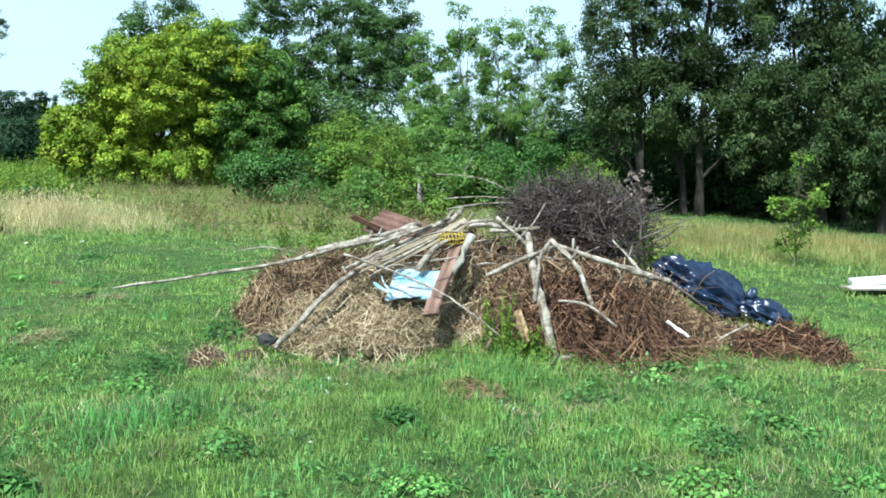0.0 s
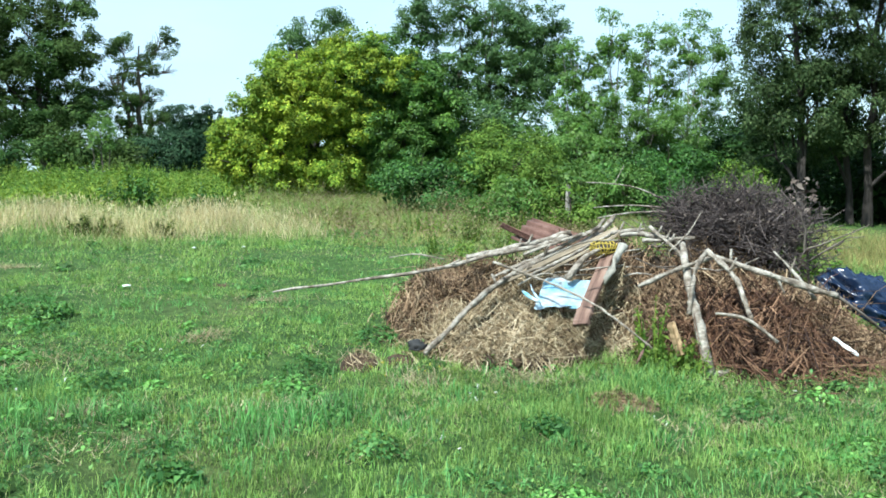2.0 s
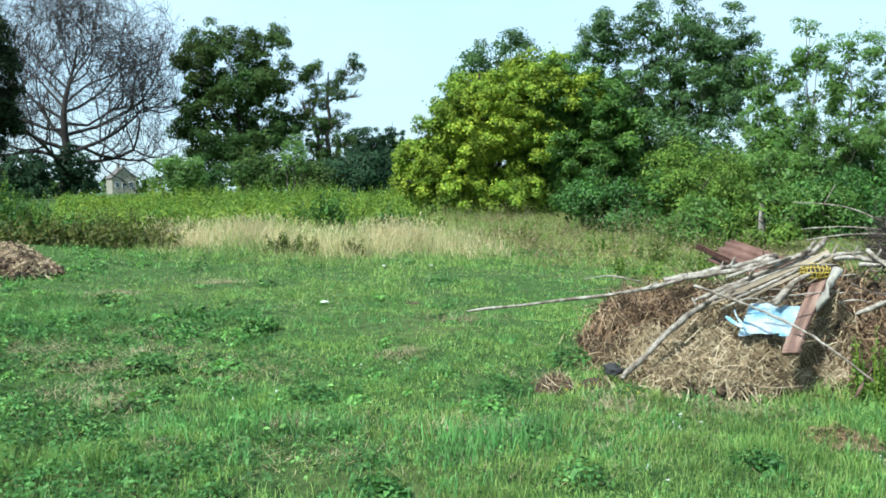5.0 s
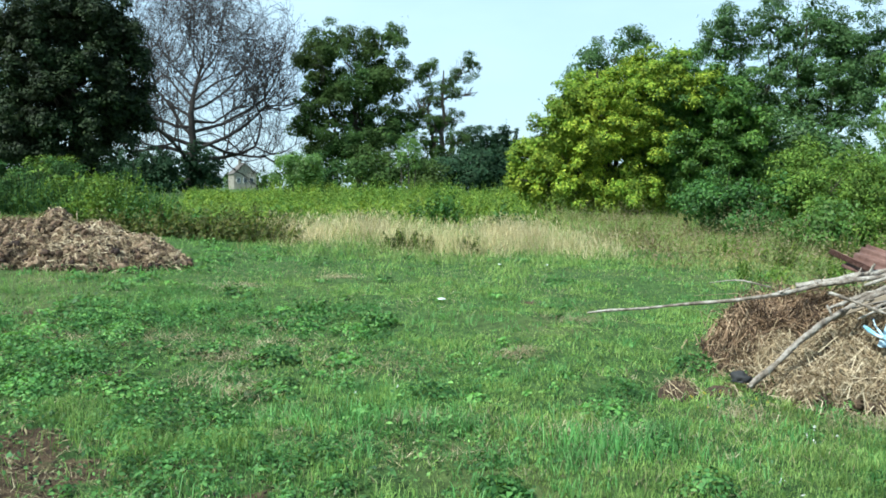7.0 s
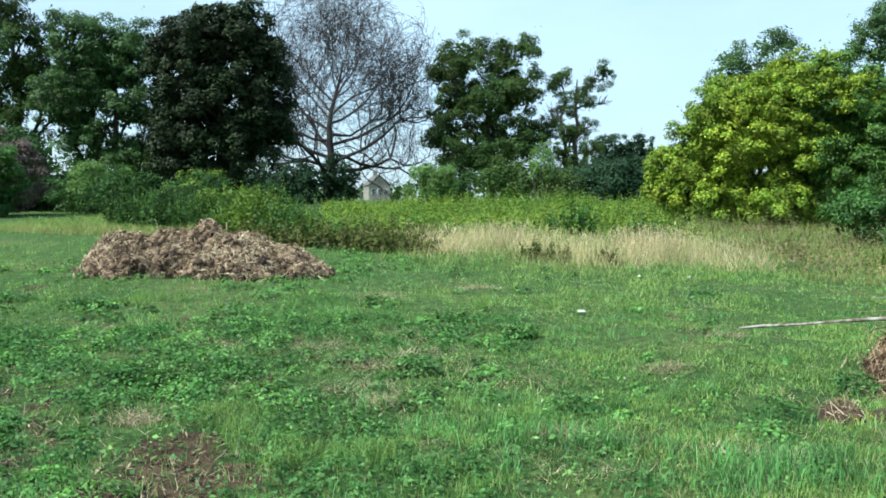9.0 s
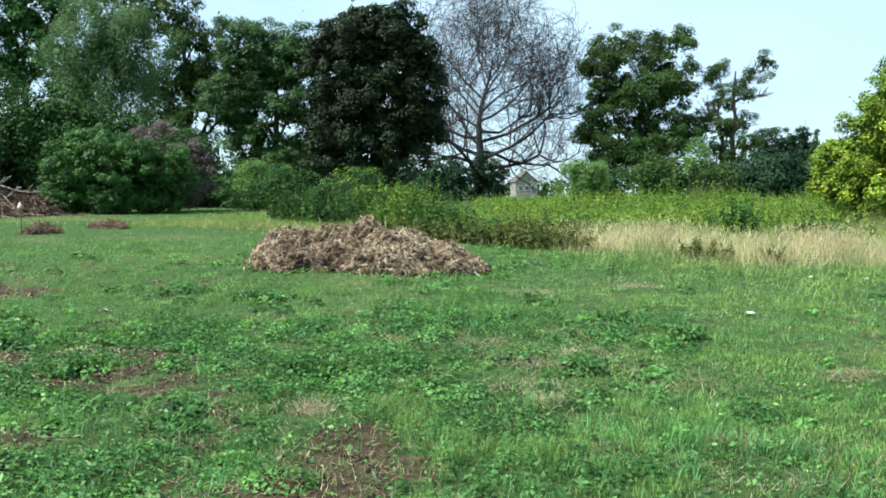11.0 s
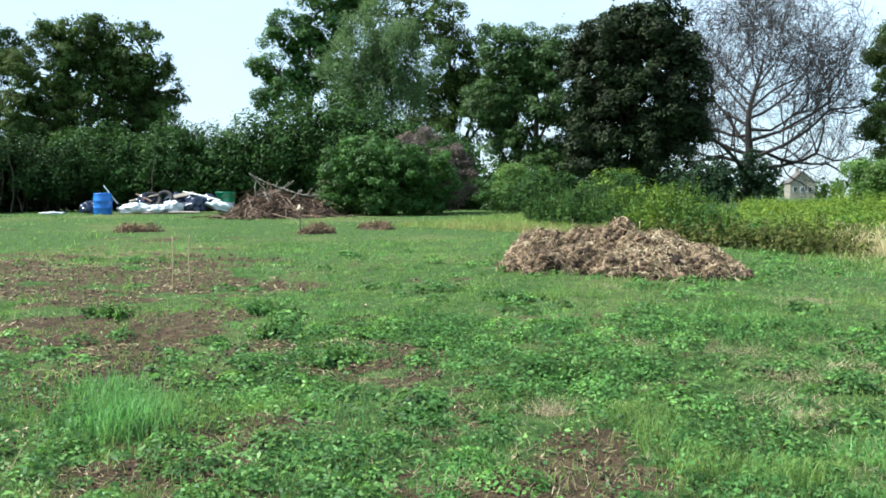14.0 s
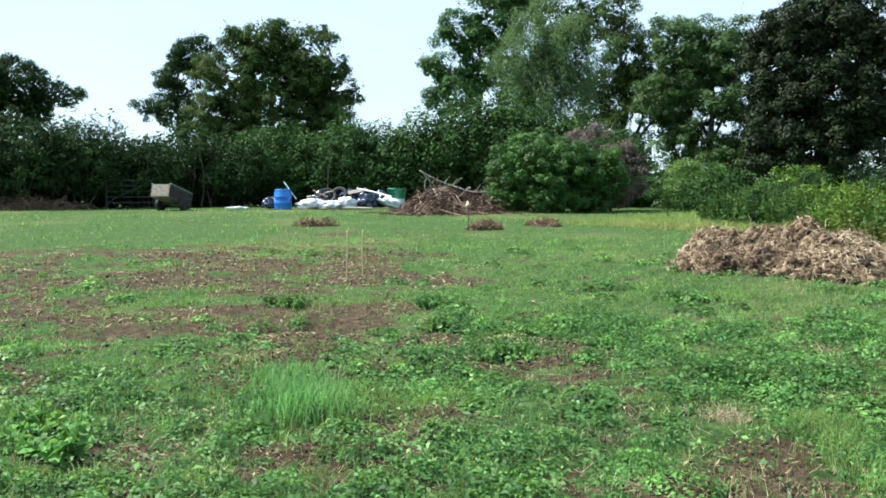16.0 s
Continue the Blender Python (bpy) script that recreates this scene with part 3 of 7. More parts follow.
tree("ash_tree", "tall airy ash behind the yellow maple", (6.9, 37.3), -11, [(0.1, 5.9, 1.44, 1.2), (-0.9, 5.5, 0.84, 0.96), (1.2, 5.8, 0.96, 1.08)], LEAF_ASH, size=0.17, puff=0.38, cover=0.22, gap=0.15, holes=0.28, trunk=0.14)
tree("ash_tree", "tall many-stemmed ash with open crown", (13.1, 33.5), -21, [(-2.4, 6.4, 1.36, 1.36), (-0.0, 6.9, 1.82, 1.36), (1.9, 6.4, 1.48, 1.36), (-1.1, 4.6, 1.82, 1.59), (1.1, 4.7, 2.04, 1.82), (2.3, 4.5, 1.25, 1.82), (-0.2, 2.8, 2.5, 1.36)], LEAF_ASH, size=0.17, puff=0.36, cover=0.27, gap=0.17, holes=0.32, trunk=0.12, stems=((0, 0), (-0.7, 0.2), (0.8, -0.2)))
SAPLINGS = dict(size=0.12, puff=0.22, cover=0.24, gap=0.24, holes=0.36, trunk=0.04, group="saplings at the wood edge")
tree("sapling", "slender pale-stemmed sapling with thin light foliage", (12.1, 24.1), -27, [(0.3, 4.1, 0.65, 1.02), (0.0, 3.0, 0.68, 1.02), (0.7, 2.7, 0.68, 0.85), (0.2, 1.7, 0.77, 0.68)], LEAF_LIGHT, BARK_PALE, lean=-0.3, **SAPLINGS)
tree("sapling", "slender sapling with thin light green foliage", (13.3, 23.5), -30, [(-0.1, 4.8, 0.71, 0.85), (0.1, 3.7, 0.82, 1.02), (-0.2, 2.4, 0.77, 0.85)], LEAF_LIGHT, BARK_GREY, **SAPLINGS)
tree("sapling", "slender sapling with thin light green foliage", (14.2, 23.0), -32, [(-0.2, 4.5, 0.68, 1.02), (0.0, 3.4, 0.71, 1.02), (-0.0, 2.1, 0.77, 0.85)], LEAF_LIGHT, BARK_GREY, **SAPLINGS)
tree("sapling", "forked pale sapling with thin light foliage", (15.0, 22.5), -34, [(0.1, 4.7, 0.77, 0.94), (0.3, 3.5, 0.85, 1.19), (-0.0, 2.3, 0.85, 0.85), (0.8, 4.2, 0.51, 1.02)], LEAF_LIGHT, BARK_PALE, stems=((0, 0), (0.25, 0.1)), **SAPLINGS)
# living trunks in the dead tree's dark bark: crown shade put into colour
LIMES = dict(depth=1.5, bark=BARK_DEAD_AND_SHADED, size=0.125, puff=0.30, cover=0.29, gap=0.16, holes=0.30, droop=0.12, trunk=0.11, group="tall dark trees behind the heap")
tree("lime_tree", "tall dark lime tree with leafy lower boughs", (15.0, 17.5), -41, [(-0.4, 4.5, 1.23, 1.31), (-0.9, 3.0, 1.02, 1.02), (0.1, 2.8, 1.16, 1.16), (0.2, 5.7, 1.31, 0.87), (-0.7, 1.7, 0.87, 0.58), (0.0, 8.0, 2.1, 1.9)], LEAF_LIME, **LIMES)
tree("lime_tree", "tall dark lime tree with twin trunk", (16.8, 17.3), -44, [(0.1, 4.9, 1.66, 1.51), (-0.3, 3.3, 1.36, 1.06), (0.8, 3.2, 1.36, 1.21), (0.4, 6.2, 1.97, 1.06), (-1.0, 2.2, 0.76, 0.61), (0.0, 8.0, 2.1, 1.9)], LEAF_LIME, stems=((0, 0), (-0.4, 0.3)), **LIMES)
tree("lime_tree", "tall dark lime tree over the dry grass", (18.0, 14.5), -51, [(-0.8, 4.5, 1.45, 1.45), (-0.8, 2.9, 1.31, 1.16), (-0.2, 1.7, 1.31, 1.02), (0.3, 3.8, 1.31, 1.45), (-0.3, 6.0, 1.89, 1.16), (-1.6, 2.0, 0.87, 0.73), (0.0, 8.0, 2.1, 1.9)], LEAF_LIME, stems=((0, 0), (0.5, 0.4)), **LIMES)
tree("lime_tree", "dark lime tree with drooping boughs", (18.0, 12.9), -54, [(-0.3, 2.9, 1.11, 1.39), (-0.2, 1.4, 0.97, 1.11), (-0.1, 4.5, 1.25, 1.39), (0.4, 2.6, 1.11, 2.08), (0.0, 8.0, 2.1, 1.9)], LEAF_LIME, **LIMES)
tree("oak_tree", "broad dark oak at the far field edge", (-5.0, 53.7), 5, [(-1.5, 8.6, 1.87, 1.43), (1.5, 8.5, 1.53, 1.43), (-2.5, 6.3, 1.7, 1.87), (0.1, 6.4, 2.55, 1.87), (1.8, 6.7, 1.36, 1.36), (-1.5, 3.8, 2.66, 1.87), (1.1, 3.7, 2.21, 1.87), (-0.2, 2.0, 3.23, 1.19)], LEAF_OAK, size=0.24, puff=0.55, cover=0.36, gap=0.12, holes=0.22, trunk=0.28)
tree("oak_tree", "stag-headed oak with sparse crooked crown", (0.0, 54.0), -0, [(-0.9, 7.1, 0.82, 1.02), (1.2, 7.4, 1.02, 0.89), (-0.0, 5.9, 1.23, 0.89), (-1.4, 5.1, 0.89, 1.02), (1.7, 5.9, 0.61, 0.48), (0.5, 4.4, 1.02, 0.61), (-0.5, 3.9, 1.02, 0.85)] + [(-0.4, 2.7, 1.1, 0.9), (0.7, 3.1, 0.9, 0.7), (-0.9, 1.7, 1.3, 0.8)], LEAF_OAK, size=0.18, puff=0.34, cover=0.30, gap=0.28, holes=0.40, trunk=0.22, twigs=18, stems=((0, 0), (-0.5, 0.2)))
tree("conifer_group", "grey-green conifers at the far field edge", (3.0, 61.9), -3, [(-0.4, 3.3, 1.64, 1.37), (0.9, 3.0, 0.98, 1.49), (-0.8, 1.7, 2.35, 1.37), (1.7, 2.9, 0.31, 1.09), (1.1, 1.3, 1.76, 1.17)], LEAF_PINE, size=0.22, puff=0.40, cover=0.4, gap=0.1, holes=0.15, trunk=0.2)
tree("spruce_tree", "small pointed dark spruce at the far field edge", (4.9, 61.0), -4, [(0.0, 3.9, 0.12, 0.55), (0.0, 3.1, 0.3, 0.5), (0.0, 2.3, 0.5, 0.5), (0.0, 1.4, 0.7, 0.6)], LEAF_PINE, size=0.16, puff=0.15, cover=0.4, gap=0.05, holes=0.1, trunk=0.09)
tree("horse_chestnut", "dense dark horse chestnut with hanging leaf tiers", (-15.2, 37.1), 22, [(-0.8, 7.2, 1.75, 1.35), (1.0, 7.2, 1.65, 1.35), (0.1, 7.6, 1.6, 1.2), (-1.35, 5.8, 1.7, 1.8), (1.5, 5.8, 1.55, 1.8), (0.0, 4.3, 2.75, 2.1), (0.0, 2.4, 2.5, 1.5), (-1.7, 2.6, 1.3, 1.7), (2.0, 3.4, 1.05, 1.7)], LEAF_CHESTNUT, size=0.28, puff=0.46, cover=0.46, gap=0.02, holes=0.03, trunk=0.3, spray=0.3)
tree("maple_tree", "mid-green tree with gaps low in its crown", (-20.8, 38.9), 28, [(-0.3, 7.3, 1.66, 1.25), (-1.4, 6.1, 1.53, 1.53), (0.5, 5.9, 1.8, 1.8), (-0.6, 3.9, 2.08, 1.66), (1.3, 3.4, 1.53, 1.66), (-2.0, 3.4, 1.11, 1.66), (0.2, 2.0, 2.22, 1.11)] + [(-1.6, 7.6, 1.4, 1.2), (1.2, 7.2, 1.3, 1.2), (-2.6, 5.0, 1.3, 1.6)], LEAF_ASH, size=0.22, puff=0.44, cover=0.34, gap=0.08, holes=0.22, trunk=0.2, stems=((0, 0), (-0.7, 0.2)))
tree("birch_tree", "weeping silver birch with pale trunk", (-24.8, 31.6), 38, [(-0.4, 7.8, 1.64, 1.26), (-1.2, 6.6, 1.39, 1.51), (1.0, 7.0, 1.64, 1.64), (0.0, 5.5, 2.14, 1.51), (-1.2, 4.5, 1.51, 1.13), (1.5, 4.7, 1.39, 1.26)], LEAF_BIRCH, BARK_PALE, size=0.16, puff=0.36, cover=0.28, gap=0.16, holes=0.31, droop=0.5, trunk=0.13, stems=((0, 0), (0.35, 0.1)))
tree("maple_tree", "tall open tree behind the birch", (-25.4, 38.6), 33, [(-1.2, 9.4, 1.74, 1.45), (-0.1, 7.4, 1.6, 2.18), (0.8, 5.4, 1.45, 1.89), (-1.2, 5.1, 1.74, 1.74), (-2.9, 9.9, 1.45, 1.16), (1.6, 4.5, 1.31, 1.74), (-1.3, 3.1, 2.61, 1.45)], LEAF_OAK, size=0.22, puff=0.44, cover=0.28, gap=0.14, holes=0.28, trunk=0.24)
tree("walnut_tree", "dark rounded tree above the hedge", (-35.4, 38.4), 43, [(-1.1, 9.8, 1.48, 1.15), (-1.9, 7.9, 1.38, 1.15), (1.5, 11.1, 1.8, 1.48), (0.2, 9.2, 1.64, 1.48), (-1.4, 6.3, 1.64, 1.15), (2.7, 11.1, 1.64, 1.31), (0.8, 7.3, 1.97, 1.31)], LEAF_GREEN, size=0.26, puff=0.55, cover=0.40, gap=0.08, holes=0.2, trunk=0.26)
tree("hawthorn_tree", "large dense tree with feathery edge above the hedge", (-43.1, 29.5), 56, [(-0.2, 8.9, 2.29, 1.64), (-1.8, 7.2, 2.29, 1.97), (2.0, 8.0, 2.29, 1.97), (0.7, 6.0, 2.95, 1.64), (3.6, 6.4, 1.38, 1.97), (-2.4, 5.0, 2.62, 1.31), (2.6, 5.1, 1.97, 1.31)] + [(-0.5, 4.0, 3.0, 1.6), (2.6, 3.8, 2.4, 1.4), (-3.0, 3.6, 2.0, 1.4)], LEAF_OAK, size=0.29, puff=0.50, cover=0.38, gap=0.08, holes=0.16, trunk=0.3)
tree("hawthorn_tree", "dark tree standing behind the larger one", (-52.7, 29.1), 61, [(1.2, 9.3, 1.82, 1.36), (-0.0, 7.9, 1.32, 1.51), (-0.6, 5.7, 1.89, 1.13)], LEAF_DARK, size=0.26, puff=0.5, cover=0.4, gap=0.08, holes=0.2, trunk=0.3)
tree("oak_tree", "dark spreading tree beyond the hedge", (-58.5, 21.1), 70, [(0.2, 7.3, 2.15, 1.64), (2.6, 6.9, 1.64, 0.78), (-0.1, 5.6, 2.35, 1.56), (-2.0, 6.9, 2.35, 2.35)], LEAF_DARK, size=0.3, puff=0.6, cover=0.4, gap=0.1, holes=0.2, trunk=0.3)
SHRUBS = dict(trunk=0.05, twigs=4, category="shrub", stems=((0, 0), (0.25, 0.1), (-0.25, -0.1)))
tree("shrub", "large rounded green shrub in front of the hedge", (-17.0, 21.3), 39, [(-0.5, 1.4, 1.19, 0.94), (0.5, 1.2, 1.36, 1.11), (-1.0, 0.7, 0.85, 0.68), (1.5, 1.1, 1.02, 1.02), (-0.0, 1.9, 1.02, 0.6)] + [(0.0, 0.35, 1.5, 0.42), (-1.0, 0.3, 0.8, 0.36), (1.4, 0.35, 0.9, 0.42)], LEAF_GREEN, size=0.12, puff=0.22, cover=0.36, gap=0.05, holes=0.12, **SHRUBS)
tree("shrub", "half-dead shrub with grey withered top", (-16.4, 23.5), 35, [(-0.3, 1.9, 1.17, 0.63), (0.4, 1.2, 0.9, 1.08)], LEAF_DEAD, size=0.11, puff=0.26, cover=0.32, gap=0.1, holes=0.2, **SHRUBS)
tree("willow_bush", "pale green drooping bush at the field edge", (-5.3, 33.6), 9, [(-0.3, 1.4, 0.6, 0.47), (0.3, 1.3, 0.6, 0.47), (-0.1, 1.0, 0.96, 0.43)], LEAF_LIGHT, size=0.15, puff=0.25, cover=0.38, gap=0.1, holes=0.15, droop=0.2, **SHRUBS)
tree("thin_bush", "thin upright yellowish bush", (-1.6, 41.9), 2, [(0.0, 2.0, 0.66, 0.93)], LEAF_LIGHT, size=0.14, puff=0.22, cover=0.2, gap=0.3, holes=0.3, **SHRUBS)


def bare_tree():
    rng = np.random.default_rng(23)
    root = new("bare_tree")
    root.matrix_world = pose(-14.8, 52.0, float(ground_z(-14.8, 52.0)), 0, 0, 16)
    tagged(root, "leafless dead tree with wide dome of fine twigs", "tree")
    big, fine = Buffer(), Buffer()
    LENGTH, KIDS = (0, 5.2, 2.9, 1.8, 1.2, 0.8), (0, 6, 5, 4, 3, 0)
    middle, reach = np.array((1.0, 0, 6.0)), np.array((5.2, 4.8, 5.0))

    def grow(a, d, r, level, length=None):
        steps = 6 if level < 3 else (4 if level < 5 else 3)
        pts, q = [a], d
        for _ in range(steps - 1):
            q = unit(q + rng.normal(size=3) * (0.19 if level < 2 else 0.22) + np.array((0, 0, 0.06)))
            out = (pts[-1] - middle) / reach
            if out @ out > 0.92:
                q = unit(q - out * 0.13)
            pts.append(pts[-1] + q * (length or LENGTH[level]) * rng.uniform(0.8, 1.15) / (steps - 1))
        pts = np.array(pts)
        (big if level < 2 else fine).tube(pts, np.linspace(r, r * 0.5 if level < 4 else 0.008, steps), (8, 7, 5, 4, 3, 3)[level])
        for k in range(KIDS[level]):
            s = pts[-1] if k == 0 else pts[rng.integers(2 if level == 1 else 1, steps)]
            nd = unit(q * 0.9 + unit(rng.normal(size=3)) * (0.40 if k == 0 else 0.85))
            grow(s, nd, max(r * (0.55 if k == 0 else 0.42), 0.011), level + 1)

    t = np.linspace(0, 1, 10)[:, None]
    leader = np.array((0, 0, -0.2)) + np.array((0.9, 0, 8.6)) * t + np.c_[0.22 * np.sin(8 * t), 0.15 * np.sin(6 * t + 1), 0 * t]
    big.tube(leader, 0.38 * (1 - 0.88 * t[:, 0] ** 0.75), 9)
    for k in range(21):
        at = 0.20 + 0.66 * (k + rng.uniform(-0.3, 0.3)) / 20
        i = min(int(at * 9), 8)
        s = leader[i] + (leader[i + 1] - leader[i]) * (at * 9 - i)
        side = (1 if k % 2 else -1) * rng.uniform(0.4, 1.1)
        up = max(0.10, 1.1 * at - 0.08 + rng.normal() * 0.2)
        grow(s, unit(np.array((side, rng.normal() * 0.5, up))), 0.145 * (1.15 - at), 1, 5.6 * (1.15 - 0.75 * at))
    part("trunk", big.mesh("bare_tree_trunk", BARK_DEAD_AND_SHADED), root)
    part("twig_fan", fine.mesh("bare_tree_twigs", BARK_DEAD_AND_SHADED), root, kind="stuff")


bare_tree()


def bush(name, label, x, y, w, h, leaf, size=0.12, gap=0.28, turn=0, depth=0.8, fine=0.74):
    """A low bush of a few lobes."""
    lobes = [(0.0, h * 0.58, w * 0.34, h * 0.45), (-w * 0.28, h * 0.42, w * 0.26, h * 0.40), (w * 0.27, h * 0.45, w * 0.27, h * 0.42), (w * 0.05, h * 0.3, w * 0.44, h * 0.33)]
    lobes = [(u + RNG.normal() * 0.05 * w, q * RNG.uniform(0.9, 1.1), a, b) for u, q, a, b in lobes]
    return tree(name, label, (x, y), turn, lobes, leaf, size=size, puff=max(0.12, 0.15 * w), cover=0.19, gap=0.06, holes=gap - 0.1, depth=depth, trunk=0.03, twigs=3, category="bush", stems=((0, 0), (0.15 * w, 0.05), (-0.15 * w, 0.05)), low=0.1, fine=fine)


# bushes of the thicket behind the heap
THICKET = ((6.2, 19.5, 2.2, 1.5), (8.0, 18.6, 2.0, 1.7), (9.7, 18.6, 2.2, 1.4), (11.4, 18.4, 2.4, 1.5), (8.8, 20.8, 2.6, 2.3), (10.8, 21.0, 2.6, 2.2), (12.9, 20.0, 2.4, 1.9), (13.4, 17.6, 1.8, 1.3), (7.2, 16.6, 1.7, 0.9))
for k, (x, y, w, h) in enumerate(THICKET):
    bush("bush", "mid-green scrub bush at the wood edge" if k % 3 else "darker bramble bush at the wood edge", x, y, w, h, (LEAF_GREEN, LEAF_BUSH, LEAF_LIGHT)[k % 3], 0.11, 0.26, -30)
for x, y, w, h in ((9.9, 25.0, 4.4, 3.0), (13.2, 25.4, 4.0, 2.7), (16.0, 24.4, 4.0, 2.8)):
    bush("bush", "tall leafy scrub behind the saplings", x, y, w, h, LEAF_ASH, 0.14, 0.24, -28, fine=0.85)
# undergrowth below the tall dark trees, the wood's deep shade put into its leaves
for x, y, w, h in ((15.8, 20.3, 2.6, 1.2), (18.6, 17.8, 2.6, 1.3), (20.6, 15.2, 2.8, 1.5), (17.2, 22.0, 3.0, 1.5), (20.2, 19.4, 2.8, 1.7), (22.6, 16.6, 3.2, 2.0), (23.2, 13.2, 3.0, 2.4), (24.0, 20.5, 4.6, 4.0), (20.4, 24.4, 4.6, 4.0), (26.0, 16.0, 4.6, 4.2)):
    bush("bush", "undergrowth bush with the wood's shade in its colour", x, y, 1.25 * w, 1.6 * h if h < 3 else h, LEAF_DARK, 0.15, 0.25, -45, fine=1.0)
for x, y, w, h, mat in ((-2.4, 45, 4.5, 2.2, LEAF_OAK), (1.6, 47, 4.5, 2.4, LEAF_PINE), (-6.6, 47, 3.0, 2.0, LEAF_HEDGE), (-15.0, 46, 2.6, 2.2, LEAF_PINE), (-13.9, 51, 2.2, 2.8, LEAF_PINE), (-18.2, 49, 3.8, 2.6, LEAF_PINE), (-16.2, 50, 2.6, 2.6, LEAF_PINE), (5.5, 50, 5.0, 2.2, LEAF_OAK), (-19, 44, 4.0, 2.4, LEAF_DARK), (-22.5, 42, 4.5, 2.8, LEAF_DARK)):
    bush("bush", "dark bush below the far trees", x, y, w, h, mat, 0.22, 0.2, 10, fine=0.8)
# bushes close behind the heap and the small shoot in the dry grass
bush("bush", "scrub bush in front of the old post", 8.25, 16.1, 1.5, 0.95, LEAF_BUSH, 0.10, 0.27, -28)
bush("bush", "fresh green bush beside the brushwood", 6.0, 7.1, 0.9, 0.75, LEAF_BUSH, 0.07, 0.3, -40)
bush("bush", "fresh green bush behind the brushwood", 6.6, 8.2, 1.3, 0.85, LEAF_BUSH, 0.08, 0.32, -40)
tree("sapling", "spindly young green sapling in the dry grass", (10.7, 8.9), -50, [(0.02, 1.45, 0.10, 0.30), (0.16, 1.05, 0.26, 0.22), (-0.14, 0.85, 0.26, 0.2), (0.12, 0.55, 0.28, 0.2), (-0.16, 0.35, 0.22, 0.16)], LEAF_BUSH, size=0.06, puff=0.09, cover=0.16, gap=0.25, holes=0.36, trunk=0.012, twigs=6, low=0.2)
# bushes between the compost heap and the far trees
for k, (x, y, w, h, mat) in enumerate(((-8.3, 20.6, 1.9, 0.9, LEAF_BUSH), (-10.4, 23.0, 2.2, 1.15, LEAF_HEDGE), (-12.6, 23.2, 2.0, 1.2, LEAF_HEDGE), (-11.6, 26.0, 1.8, 1.3, LEAF_BUSH), (-14.3, 25.2, 2.0, 1.5, LEAF_LIGHT), (-9.4, 25.0, 2.2, 1.0, LEAF_HEDGE), (-16.0, 27.5, 2.8, 1.7, LEAF_HEDGE))):
    bush("bush", "scrubby green bush in the rough field", x, y, w, h, mat, 0.11, 0.27, 25)


# ---- hedges ----
def hedge(x0, y0, x1, y1, heights, width, label, leaf=None):
    """One run of clipped-wild hedge: stems below, leaves above."""
    leaf = leaf or LEAF_HEDGE
    root = new("hedge")
    root.matrix_world = pose(x0, y0, float(ground_z(x0, y0)))
    tagged(root, label, "hedge")
    length = math.hypot(x1 - x0, y1 - y0)
    n = len(heights)
    away = np.array((-(y1 - y0), x1 - x0)) / length
    buf, cs, ns, rear = Buffer(), [], [], []
    for k, h in enumerate(heights):
        t = (k + 0.5) / n
        c = np.array(((x1 - x0) * t, (y1 - y0) * t))
        z0 = float(ground_z(x0 + c[0], y0 + c[1]) - ground_z(x0, y0))
        for s in range(9):
            b = np.array((*(c + away * RNG.normal() * width * 0.2 + RNG.normal(size=2) * 0.4), z0 - 0.1))
            limb(buf, b, b + np.array((RNG.normal() * 0.3, RNG.normal() * 0.3, h * RNG.uniform(0.6, 0.85))), 0.035, 0.012, 0, 4, 5)
        m = 430
        d = unit(RNG.normal(size=(m, 3)))
        r = RNG.uniform(0.35, 1, m) ** 0.5 * (0.75 + 0.5 * vnoise(d * 1.5 + k * 3.1, 0.6, 21))
        q = np.c_[c[0] + 0 * r, c[1] + 0 * r, np.full(m, z0 + h * 0.52)] + d * r[:, None] * np.array((0.8 * length / n + 0.4, width, h * 0.56))
        low = q[:, 2] > z0 + 0.05 + h * 0.42 * vnoise(q, 0.9, 31)
        cs.append(q[low])
        ns.append(d[low])
        m = 230
        along, back = RNG.uniform(-0.75, 0.75, m) * length / n, RNG.uniform(0.35, 1.0, m) * width
        ux, uy = (x1 - x0) / length, (y1 - y0) / length
        rear.append(np.c_[c[0] + ux * along + away[0] * back, c[1] + uy * along + away[1] * back, z0 + RNG.uniform(0.0, 0.72, m) * h])
    c, d = np.repeat(np.concatenate(cs), 19, 0), np.repeat(np.concatenate(ns), 19, 0)
    c = c + RNG.normal(size=c.shape) * 0.13
    v, f = leaf_quads(c, d * 0.6 + RNG.normal(size=c.shape) * 0.5 + np.array((0, 0, 0.5)), 0.15 * RNG.uniform(0.6, 1.3, len(c)), 0.66, tri=True)
    r = np.repeat(np.concatenate(rear), 5, 0)
    r = r + RNG.normal(size=r.shape) * 0.2
    v2, f2 = leaf_quads(r, RNG.normal(size=r.shape), 0.42 * RNG.uniform(0.6, 1.3, len(r)), 0.7, tri=True)
    v, f = np.concatenate([v, v2]), np.concatenate([f, f2 + len(v)])
    part("stemwork", buf.mesh("hedge_stems", BARK), root, kind="stuff")
    part("foliage", np_mesh("hedge_leaves", v, f, leaf), root)


# first two runs: deep shadow at the hedge base put into near-black leaf colour
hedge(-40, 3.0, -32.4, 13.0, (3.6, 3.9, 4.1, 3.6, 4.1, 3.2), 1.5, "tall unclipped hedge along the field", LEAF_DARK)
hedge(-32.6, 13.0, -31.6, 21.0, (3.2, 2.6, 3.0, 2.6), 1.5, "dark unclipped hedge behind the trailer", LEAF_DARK)
